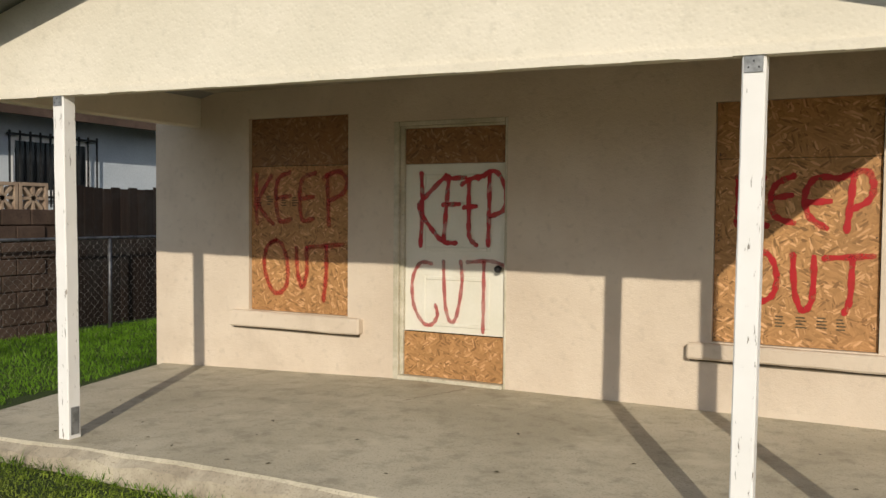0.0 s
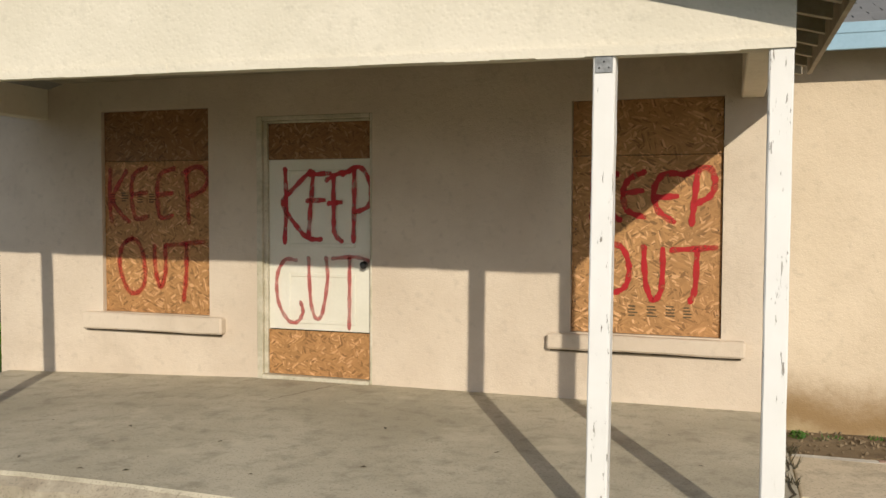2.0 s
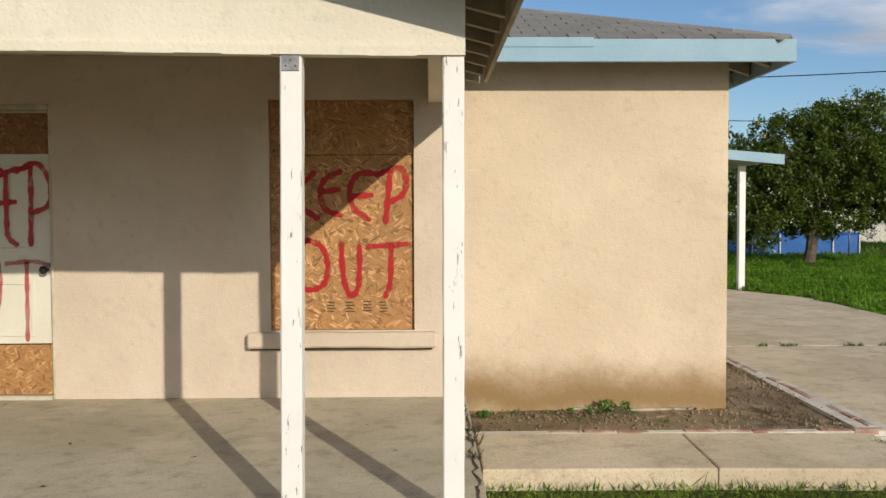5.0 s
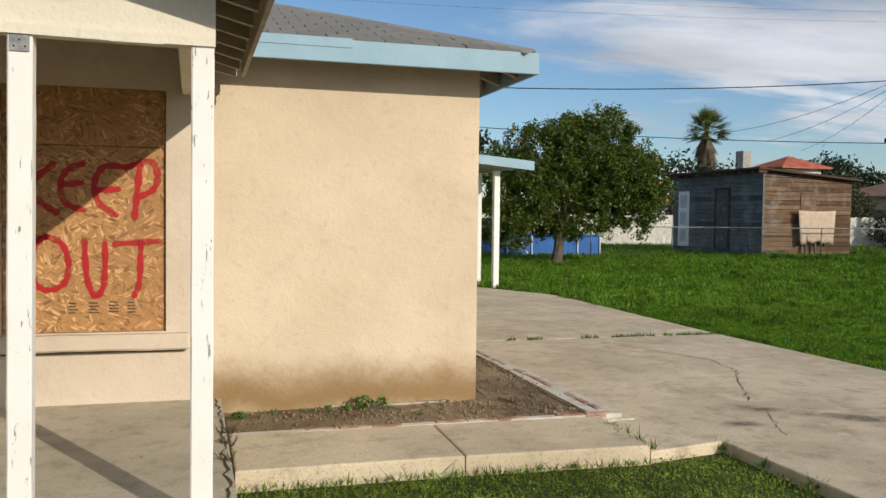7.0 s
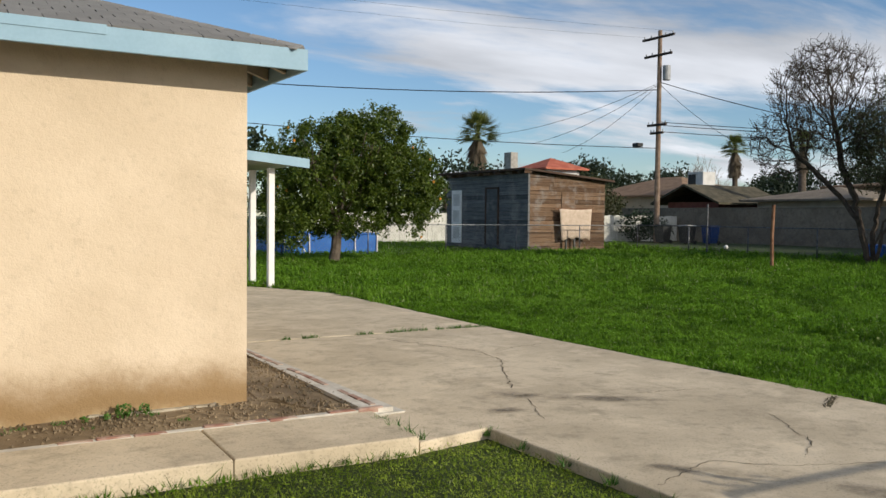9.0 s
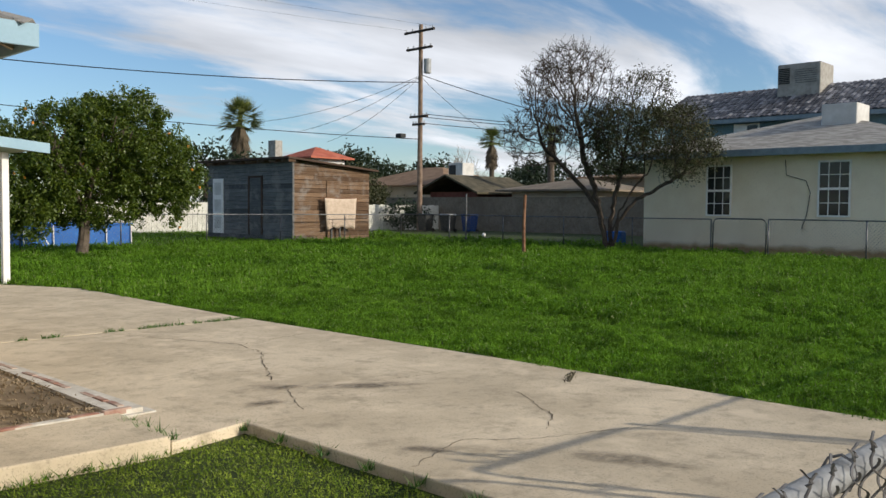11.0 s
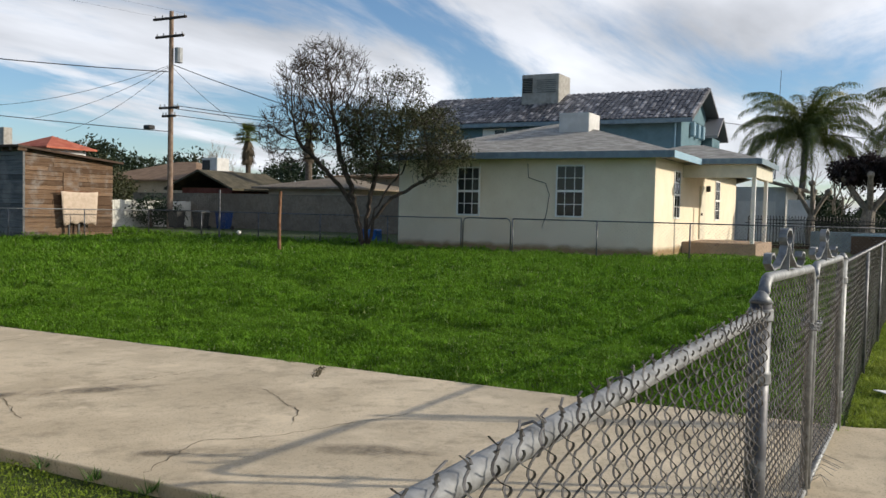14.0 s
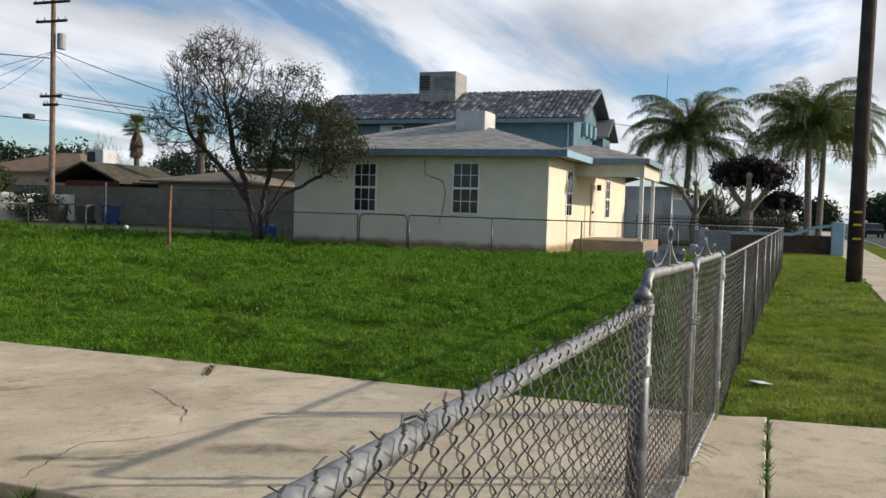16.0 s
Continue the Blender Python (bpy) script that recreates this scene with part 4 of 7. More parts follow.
def fence_run(label, p0, p1, height, post_step, cell=0.08, r=0.0019, rail_mat=None, near=False, h_end=None, rail_r=0.019):
    f = thing("chain_link_fence", label, "fence", "chain-link fences")
    a, b = Vector((*p0, 0)), Vector((*p1, 0))
    d = (b - a).normalized()
    h2 = h_end or height
    n = max(1, round((b - a).length / post_step))
    for i in range(n + 1):
        if near and i == n:
            continue
        q = a + (b - a) * i / n
        h = height + (h2 - height) * i / n
        bm = tube(bmesh.new(), [(q.x, q.y, -0.1), (q.x, q.y, h - .01)], 0.024, 8)
        part("post", bm, M_pipe_dark, f, "", True)
    part("top_rail", tube(bmesh.new(), [tuple(a + Vector((0, 0, height))), tuple((a + b) / 2 + Vector((0, 0, (height + h2) / 2 - .004))), tuple(b + Vector((0, 0, h2)))], rail_r, 12), rail_mat or M_metal, f, "galvanised top rail", True)
    side = Vector((d.y, -d.x, 0)) * (0.024 if near else 0)
    link_mesh(f, tuple((a + side).xy), tuple((b + side).xy), .04, height + (0.002 if near else -0.01), cell, r, near, z1b=h2 + (0.002 if near else -0.01))
    return f


def fence_y(x):
    return -0.03 - 0.0315 * (x - 4.25)


near_fence = fence_run("low galvanised chain-link fence with barbed wire ends along the driveway", (-1.5, fence_y(-1.5)), (4.22, fence_y(4.22)), 1.115, 2.86, cell=0.076, r=0.0023, near=True, rail_r=0.0205)
for x in np.arange(1.9, 4.2, 0.42):
    y = fence_y(x)
    part("wire_tie", tube(bmesh.new(), [(x + 0.010 * math.sin(t), y + .025 * math.cos(t), 1.115 + .025 * math.sin(t)) for t in np.linspace(0, 6.3, 9)], 0.0022, 4), M_wire, near_fence)


def round_post(name, label, x, top, r, mat_, collars):
    g = thing(name, label, "post", "gate posts")
    y = fence_y(x)
    part("pole", tube(bmesh.new(), [(x, y, -.1), (x, y, top)], r, 14), mat_, g, "", True)
    for z in collars:
        part("collar", tube(bmesh.new(), [(x, y, z - .02), (x, y, z - .015), (x, y, z + .015), (x, y, z + .02)], r + .006, 14), M_metal, g, "", True)
    part("cap", tube(bmesh.new(), [(x, y, top - .01), (x, y, top + .012), (x, y, top + .03)], r + .005, 14, .012), M_metal, g, "", True)


round_post("gate_post", "round grey gate post with clamp collars", 4.26, 1.165, 0.036, M_pipe_dark, (1.115, 0.9, 0.35))
round_post("gate_post", "round galvanised gate post at the fence end", 7.36, 1.20, 0.033, M_metal, (1.05, 0.3))


def flat_bar(bm, pts, width, thick, middle=0.0, skew=0.0):
    """A flat bar bent along points (x, z), lying across y."""
    rows = []
    n = len(pts)
    for i, (x, z) in enumerate(pts):
        dx, dz = pts[min(i + 1, n - 1)][0] - pts[max(i - 1, 0)][0], pts[min(i + 1, n - 1)][1] - pts[max(i - 1, 0)][1]
        l = math.hypot(dx, dz) or 1
        ox, oz = -dz / l * thick / 2, dx / l * thick / 2
        y = fence_y(x) + skew * (x - middle)
        rows.append([bm.verts.new(p) for p in ((x + ox, y - width / 2, z + oz), (x + ox, y + width / 2, z + oz), (x - ox, y + width / 2, z - oz), (x - ox, y - width / 2, z - oz))])
    for u, v in zip(rows, rows[1:]):
        for j in range(4):
            bm.faces.new((u[j], u[(j + 1) % 4], v[(j + 1) % 4], v[j]))
    bm.faces.new(rows[0][::-1])
    bm.faces.new(rows[-1])
    return bm


def gate_leaf(x0, x1, top, top_end, label, scroll_x):
    """A pipe-framed leaf whose top falls from top to top_end."""
    g = thing("gate_leaf", label, "gate", "driveway gate leaves")
    r = 0.10
    xz = [(x0, 0.09), (x0, top - r)]
    xz += [(x0 + r - r * math.cos(a), top - r + r * math.sin(a)) for a in (math.pi / 2 * k / 6 for k in range(1, 6))]
    xz += [(x0 + r, top), (x1 - r, top)]
    xz += [(x1 - r + r * math.sin(a), top - r + r * math.cos(a)) for a in (math.pi / 2 * k / 6 for k in range(1, 6))]
    xz += [(x1, top - r), (x1, 0.09)]
    drop = lambda x: (top_end - top) * (x - x0) / (x1 - x0)
    part("frame", tube(bmesh.new(), [(x, fence_y(x), z + (drop(x) if z > .5 else 0)) for x, z in xz], 0.0205, 12), M_metal, g, "bent galvanised pipe frame", True)
    part("bottom_rail", tube(bmesh.new(), [(x0, fence_y(x0), 0.11), (x1, fence_y(x1), 0.11)], 0.018, 8), M_metal, g, "", True)
    link_mesh(g, (x0 + .02, fence_y(x0)), (x1 - .02, fence_y(x1)), 0.11, top - 0.03, 0.08, 0.0021, z1b=top_end - 0.03)
    for sx in scroll_x:
        z = top + .02 + drop(sx)
        big = 0.98
        for sgn in (-1, 1):
            arm = [(.012, .10), (.03, .06), (.085, .012), (.14, .004), (.17, .03), (.165, .062), (.14, .066), (.128, .045)]
            part("scroll_arm", flat_bar(bmesh.new(), [(sx + sgn * a * 1.1, z + b * big) for a, b in arm], .03, .009, sx, -.2), M_metal, g, "flat bent scroll bar")
        part("scroll_loop", flat_bar(bmesh.new(), [(sx + .032 * big * math.sin(t), z + big * (.128 - .034 * math.cos(t))) for t in np.linspace(.2, 6.08, 14)], .03, .009, sx, -.2), M_metal, g, "flat bent scroll loop")
        part("scroll_stem", flat_bar(bmesh.new(), [(sx, z - .02), (sx, z + .1 * big)], .034, .014), M_metal, g)
    return g


gate_leaf(4.295, 5.70, 1.235, 1.205, "chain-link driveway gate leaf with a scroll ornament", (4.78,))
gate_leaf(5.82, 7.28, 1.215, 1.2, "second chain-link driveway gate leaf, chained shut", (6.2,))
ch = thing("gate_chain", "bright steel chain wrapped round the gate frames", "chain")
for i in range(16):
    a = i * 2 * math.pi / 16
    bm = bmesh.new()
    tube(bm, [(.020 * math.cos(t), 0, .011 * math.sin(t)) for t in np.linspace(0, 2 * math.pi, 9)], 0.0042, 5)
    l = part("link", bm, M_metal, ch)
    l.matrix_basis = pose(5.76 + .10 * math.cos(a), fence_y(5.76) + .04 * math.sin(a), 0.93 + .02 * math.sin(3 * a), 90 * (i % 2), 0, 90 + math.degrees(a))
loose = thing("loose_wire", "loose bent wire ends at the gate foot", "wire")
for i in range(7):
    y = fence_y(5.75)
    bm = tube(bmesh.new(), [(5.75, y - .03, .15 + .02 * i), (5.78 + random.uniform(-.04, .04), y - .07, .17 + .02 * i), (5.8 + random.uniform(-.05, .06), y - .10 - .012 * i, .13 + .02 * i)], 0.0018, 4)
    part("strand", bm, M_wire, loose)
fence_run("long chain-link fence along the pavement grass", (7.42, fence_y(7.42)), (27.4, fence_y(27.4)), 1.16, 2.5, cell=0.085, r=0.0027, rail_mat=M_pipe_dark, h_end=1.24, rail_r=0.016)
fence_run("chain-link fence in front of the cream house", (27.4, fence_y(27.4)), (27.4, 10.75), 1.24, 2.75, cell=0.11, r=0.003, rail_mat=M_pipe_dark)
fence_run("chain-link fence beyond the small gate", (27.4, 12.65), (27.4, 27.3), 1.22, 2.9, cell=0.11, r=0.003, rail_mat=M_pipe_dark)
fence_run("chain-link fence across the back lawn", (8.0, 27.3), (27.4, 27.3), 1.2, 3.2, cell=0.12, r=0.003)
sg = thing("small_gate", "narrow chain-link gate with bent pipe corners", "gate")
for y0, y1 in ((10.82, 12.58),):
    pts = [(27.4, y0, .08), (27.4, y0, 1.1), (27.4, y0 + .06, 1.2), (27.4, y0 + .15, 1.24), (27.4, y1 - .15, 1.24), (27.4, y1 - .06, 1.2), (27.4, y1, 1.1), (27.4, y1, .08)]
    part("frame", tube(bmesh.new(), pts, 0.022, 8), M_pipe_dark, sg, "", True)
    link_mesh(sg, (27.4, y0), (27.4, y1), .08, 1.2, 0.1, 0.003)
M_rust = plain("rusty_wood", (0.16, 0.075, 0.04), (0.26, 0.14, 0.08), 6, 0.9, 0.5, 40)
lone = thing("wooden_post", "rough rusty brown post standing in the lawn", "post")
part("shaft", tube(bmesh.new(), [(22.05, 16.15, -.1), (22.03, 16.16, 1.0), (22.05, 16.14, 1.93)], 0.055, 8, 0.05), M_rust, lone)
tall = thing("steel_post", "tall dark steel post behind the fence", "post")
part("shaft", tube(bmesh.new(), [(27.6, 23.6, -.1), (27.6, 23.6, 2.1)], 0.04, 8), M_pipe_dark, tall)

# ---- trees and foliage ----
M_bark = plain("bark", (0.075, 0.058, 0.042), (0.13, 0.105, 0.08), 7, 0.95, 0.8, 25, dist=0.02)
M_bark_pale = plain("pale_bark", (0.17, 0.145, 0.115), (0.28, 0.245, 0.20), 7, 0.95, 0.8, 25, dist=0.02)
M_orange_leaf = leafy("orange_tree_leaves", (0.018, 0.048, 0.005), (0.115, 0.155, 0.014), 0.45)
M_olive_leaf = leafy("olive_grey_leaves", (0.036, 0.044, 0.016), (0.085, 0.088, 0.034), 0.6)
M_dark_leaf = leafy("dark_far_leaves", (0.014, 0.028, 0.012), (0.035, 0.055, 0.022), 0.6)
M_palm_leaf = leafy("palm_fronds", (0.062, 0.095, 0.020), (0.21, 0.23, 0.06), 0.5)
M_dry_leaf = leafy("dead_palm_skirt", (0.11, 0.085, 0.055), (0.19, 0.15, 0.10), 0.7)
M_maroon_leaf = leafy("dark_red_leaves", (0.018, 0.014, 0.014), (0.045, 0.028, 0.026), 0.6)
M_fruit = plain("orange_peel", (0.62, 0.22, 0.02), (0.72, 0.30, 0.03), 20, 0.5, 0.2, 120)


def leaves(centres, size, spread=0.35):
    """A pair of triangles for each leaf, turned at random, as an array."""
    n = len(centres)
    c = np.asarray(centres)
    u = rng.normal(size=(n, 3))
    u /= np.linalg.norm(u, axis=1)[:, None]
    w = np.cross(u, rng.normal(size=(n, 3)))
    w /= np.linalg.norm(w, axis=1)[:, None]
    s = size * rng.uniform(0.6, 1.3, (n, 1))
    a, b = c - u * s, c + u * s
    l, r = c + w * s * spread, c - w * s * spread
    return np.concatenate([np.stack([a, l, b], 1), np.stack([a, b, r], 1)])


def cloud(lobes, count, shell=0.75, flat=1.0):
    """Points near the skin of several overlapping round lobes (x, y, z, radius), uneven."""
    out = []
    tot = sum(l[3] ** 2 for l in lobes)
    for x, y, z, r in lobes:
        n = int(count * r * r / tot)
        d = rng.normal(size=(n, 3))
        d /= np.linalg.norm(d, axis=1)[:, None]
        bump = 1 + 0.16 * np.sin(d[:, 0] * 7 + x) * np.sin(d[:, 1] * 6 + y) + 0.12 * np.sin(d[:, 2] * 9 + x + z)
        rad = r * bump * (shell + (1 - shell) * rng.uniform(0, 1, n) ** 0.6) * rng.uniform(0.93, 1.05, n)
        out.append(np.array([x, y, z]) + d * rad[:, None] * np.array([1, 1, flat]))
    return np.concatenate(out)


def clump_cloud(lobes, clumps, per, clump_r, flat=1.0, shell=0.6):
    c = cloud(lobes, clumps, shell, flat)
    p = np.repeat(c, per, axis=0)
    return p + rng.normal(size=p.shape) * clump_r * 0.5


def branches(bm, start, way, length, r, depth, spread=0.55, up=0.12, kids=3, droop=0.0, tips=None, shrink=0.72, sides=5, thin=0.58):
    """A limb that wanders and forks into thinner ones."""
    pts = [Vector(start)]
    d = Vector(way).normalized()
    n = 4
    for i in range(n):
        d = (d + Vector((random.uniform(-1, 1), random.uniform(-1, 1), random.uniform(-.6, 1) + up * 2)) * 0.16).normalized()
        pts.append(pts[-1] + d * length / n)
    tube(bm, pts, r, max(3, sides), r * 0.62, cap=False)
    if depth == 0:
        if tips is not None:
            tips += [tuple(p) for p in pts[1:]]
        return
    for i in range(kids):
        s = pts[random.choice((2, 3, 4))] if i else pts[-1]
        side = Vector((random.uniform(-1, 1), random.uniform(-1, 1), random.uniform(-.5, .8) + up - droop))
        branches(bm, s, d * (1 - spread) + side.normalized() * spread, length * shrink * random.uniform(0.75, 1.15), r * thin, depth - 1, spread, up, kids, droop, tips, shrink, sides - 1, thin)


# orange tree
ot = thing("orange_tree", "dense dark green orange tree with ripe fruit on the lawn", "tree")
tb = bmesh.new()
tube(tb, [(11.62, 23.9, -.05), (11.66, 23.92, 0.1), (11.72, 23.9, 0.5), (11.78, 23.95, 1.0), (11.75, 23.95, 1.6)], 0.19, 9, 0.13)
random.seed(4)
for a in range(6):
    branches(tb, (11.75, 23.95, 1.35), (math.cos(a), math.sin(a) * .9, .9), 1.3, 0.07, 2, tips=None)
part("trunk", tb, M_bark, ot, "twisted brown trunk")
ot_lobes = [(12.7, 24.0, 3.25, 1.45), (13.9, 24.1, 2.55, 1.35), (11.2, 24.0, 3.1, 1.35), (10.4, 23.9, 2.4, 1.2), (12.3, 24.3, 2.3, 1.45), (13.2, 23.8, 3.95, 0.95), (14.9, 24.2, 2.3, 0.75), (9.7, 24.0, 1.5, 0.8), (10.3, 23.7, 1.2, .7), (14.2, 23.7, 1.6, .7),
            (12.0, 24.2, 4.05, 0.7), (11.4, 24.5, 1.9, 1.2), (14.3, 24.0, 3.2, 0.7)]
triangles("crown", leaves(clump_cloud(ot_lobes, 1900, 50, 0.17), 0.055, 0.42), M_orange_leaf, ot, "glossy dark green leaves").data.update()
fr_me = bpy.data.meshes.new("orange")
fr_bm = bmesh.new()
bmesh.ops.create_uvsphere(fr_bm, u_segments=8, v_segments=6, radius=0.04)
fr_bm.to_mesh(fr_me)
fr_bm.free()
fr_me.materials.append(M_fruit)
for p in cloud(ot_lobes, 56, 0.97):
    if p[1] < 24.0 and p[2] < 4.3:
        o = new("orange", fr_me)
        o.parent, o.location = ot, tuple(p)

M_bark_dark = plain("dark_bark", (0.040, 0.030, 0.022), (0.075, 0.058, 0.044), 7, 0.95, 0.8, 25, dist=0.02)
def grown(root, lobes, count, step, reach, kill, seed, lean=(0, 0, 0.25), trunk=()):
    """Limbs that grow towards points spread over round lobes (x, y, z, radius, flat): nodes and their parents."""
    g = np.random.default_rng(seed)
    pts = []
    tot = sum(l[3] ** 2 for l in lobes)
    for x, y, z, r, flat in lobes:
        d = g.normal(size=(int(count * r * r / tot), 3))
        d /= np.linalg.norm(d, axis=1)[:, None]
        pts.append(np.array([x, y, z]) + d * r * g.uniform(.15, 1, (len(d), 1)) ** .45 * np.array([1, 1, flat]))
    pts = np.concatenate(pts)
    nodes, parent = [np.array(root, float)], [-1]
    for stem in trunk:
        at = 0
        for p in stem:
            p = np.array(p, float)
            n = max(1, int(np.linalg.norm(p - nodes[at]) / step))
            a = nodes[at]
            for k in range(1, n + 1):
                nodes.append(a + (p - a) * k / n + g.normal(size=3) * .02)
                parent.append(at)
                at = len(nodes) - 1
    best = np.full(len(pts), 1e9)
    near = np.zeros(len(pts), int)
    fresh = list(range(len(nodes)))
    for _ in range(90):
        if not len(pts) or not fresh:
            break
        new_p = np.array([nodes[i] for i in fresh])
        d = np.linalg.norm(pts[:, None] - new_p[None], axis=2)
        k = d.argmin(1)
        m = d[np.arange(len(pts)), k]
        up = m < best
        best[up], near[up] = m[up], np.array(fresh)[k[up]]
        keep = best > kill
        pts, best, near = pts[keep], best[keep], near[keep]
        fresh = []
        for i in np.unique(near[best < reach]):
            w = pts[(near == i) & (best < reach)] - nodes[i]
            way = (w / np.linalg.norm(w, axis=1)[:, None]).mean(0) + np.array(lean) * .3 + g.normal(size=3) * .16
            nodes.append(nodes[i] + way / np.linalg.norm(way) * step)
            parent.append(int(i))
            fresh.append(len(nodes) - 1)
    return np.array(nodes), parent


def limbs(nodes, parent, tip, power=2.3, sides=5):
    """Tapered tubes along grown limbs, thicker the more they carry; returns the mesh and the tips."""
    n = len(nodes)
    load = np.zeros(n)
    kids = [[] for _ in range(n)]
    for i in range(n - 1, 0, -1):
        load[i] = load[i] or tip ** power
        load[parent[i]] += load[i]
        kids[parent[i]].append(i)
    rad = load ** (1 / power)
    bm = bmesh.new()
    todo = [(0, [])]
    while todo:
        i, chain = todo.pop()
        chain = chain + [i]
        while kids[i]:
            ks = sorted(kids[i], key=lambda k: -rad[k])
            todo += [(k, [i]) for k in ks[1:]]
            i = ks[0]
            chain.append(i)
        if len(chain) < 2:
            continue
        rings = []
        first = rad[chain[1]]
        for c, k in enumerate(chain):
            d = Vector(nodes[chain[min(c + 1, len(chain) - 1)]] - nodes[chain[max(c - 1, 0)]]).normalized()
            a = d.cross(Vector((.3, .9, .2))).normalized()
            b = d.cross(a)
            m = sides if first > .03 else 3
            r = min(rad[k], first) * (.6 if c == len(chain) - 1 else 1)
            rings.append([bm.verts.new(Vector(nodes[k]) + (a * math.cos(6.2832 * t / m) + b * math.sin(6.2832 * t / m)) * r) for t in range(m)])
        for u, v in zip(rings, rings[1:]):
            for t in range(len(u)):
                bm.faces.new((u[t], u[(t + 1) % len(u)], v[(t + 1) % len(u)], v[t]))
    return bm, [i for i in range(1, n) if not kids[i]]


# half-bare tree on the lawn: an airy leafless crown beside a denser olive one
bt = thing("bare_tree", "many-stemmed tree, half bare, with thin olive twigs", "tree")


def across(s, z, deep=0.0):
    """A place at the tree, s metres along its broad side."""
    return (26.0 + .355 * s + .934 * deep, 15.7 - .934 * s + .355 * deep, z)


def crown_lobe(s, z, r, flat=1.0, deep=0.0):
    return (*across(s, z, deep), r, flat)


def twigs(nodes, ends, parent, count, length, seed, up=.35):
    """Short bent shoots at the tips: a list of polylines."""
    g = np.random.default_rng(seed)
    out = []
    for i in ends:
        d = nodes[i] - nodes[parent[i]]
        d = d / np.linalg.norm(d)
        for _ in range(count):
            w = d + g.normal(size=3) * .55 + np.array([0, 0, up])
            w /= np.linalg.norm(w)
            l = length * g.uniform(.5, 1.2)
            p0 = nodes[i] - d * g.uniform(0, .15)
            bend = g.normal(size=3) * .12 * l
            out.append([tuple(p0), tuple(p0 + w * l * .5 + bend), tuple(p0 + w * l + np.array([0, 0, .1 * l]))])
    return out


bare_stems = [[across(-.1, .7), across(-.35, 1.5), across(-.5, 2.3), across(-.85, 3.1), across(-1.0, 4.2)], [across(-.35, 1.5), across(-.9, 2.3), across(-1.7, 3.1), across(-2.3, 3.7)]]
full_stems = [[across(.15, .6), across(.35, 1.3), across(.7, 2.0), across(1.3, 2.7)], [across(.05, .8, .2), across(.1, 1.6, .3), across(.3, 2.5, .2), across(.5, 3.3, .1)], [across(.35, 1.1), across(.9, 1.8), across(1.8, 2.3), across(2.5, 2.7)]]
nb, pb_ = grown(across(0, -.05), [crown_lobe(-1.35, 5.4, 1.75, 1.0), crown_lobe(-2.55, 3.9, 1.25, .95), crown_lobe(-.7, 4.2, 1.2, 1.1), crown_lobe(-2.0, 5.2, 1.1)], 2600, .15, 1.6, .19, 3, (0, 0, .35), [bare_stems[0]] + [bare_stems[0][:2] + bare_stems[1][1:]])
bm_b, ends_b = limbs(nb, pb_, .0085)
for p in twigs(nb, ends_b, pb_, 6, .42, 4, .5):
    tube(bm_b, p, .009, 3, .004, cap=False)
part("bare_stem", bm_b, M_bark_dark, bt, "dark leafless limbs with fine twigs")
nf, pf_ = grown(across(.12, -.05), [crown_lobe(.6, 4.2, 1.5, .85), crown_lobe(1.9, 4.0, 1.35, .8), crown_lobe(2.8, 3.4, .9, .7), crown_lobe(1.2, 5.3, 1.0, .9), crown_lobe(.1, 3.2, .9, .8), crown_lobe(2.3, 2.7, .7, .4)], 3000, .15, 1.6, .19, 5, (0, 0, .2), full_stems)
bm_f, ends_f = limbs(nf, pf_, .0075)
tw_f = twigs(nf, ends_f, pf_, 4, .28, 6)
for p in tw_f:
    tube(bm_f, p, .008, 3, .004, cap=False)
part("leafy_stem", bm_f, M_bark_dark, bt, "dark stems and fine twigs")
leaf_at = np.array([p[k] for p in tw_f for k in (1, 2)])
leaf_at = np.repeat(leaf_at, 8, axis=0) + rng.normal(size=(len(leaf_at) * 8, 3)) * .13
leaf_at = leaf_at[(leaf_at[:, 2] < 4.9) | (rng.uniform(0, 1, len(leaf_at)) < .35)]
few = np.array([p[2] for p in twigs(nb, ends_b, pb_, 2, .3, 9)])
triangles("crown", leaves(np.concatenate([leaf_at, few]), 0.05, 0.32), M_olive_leaf, bt, "sparse small olive leaves")


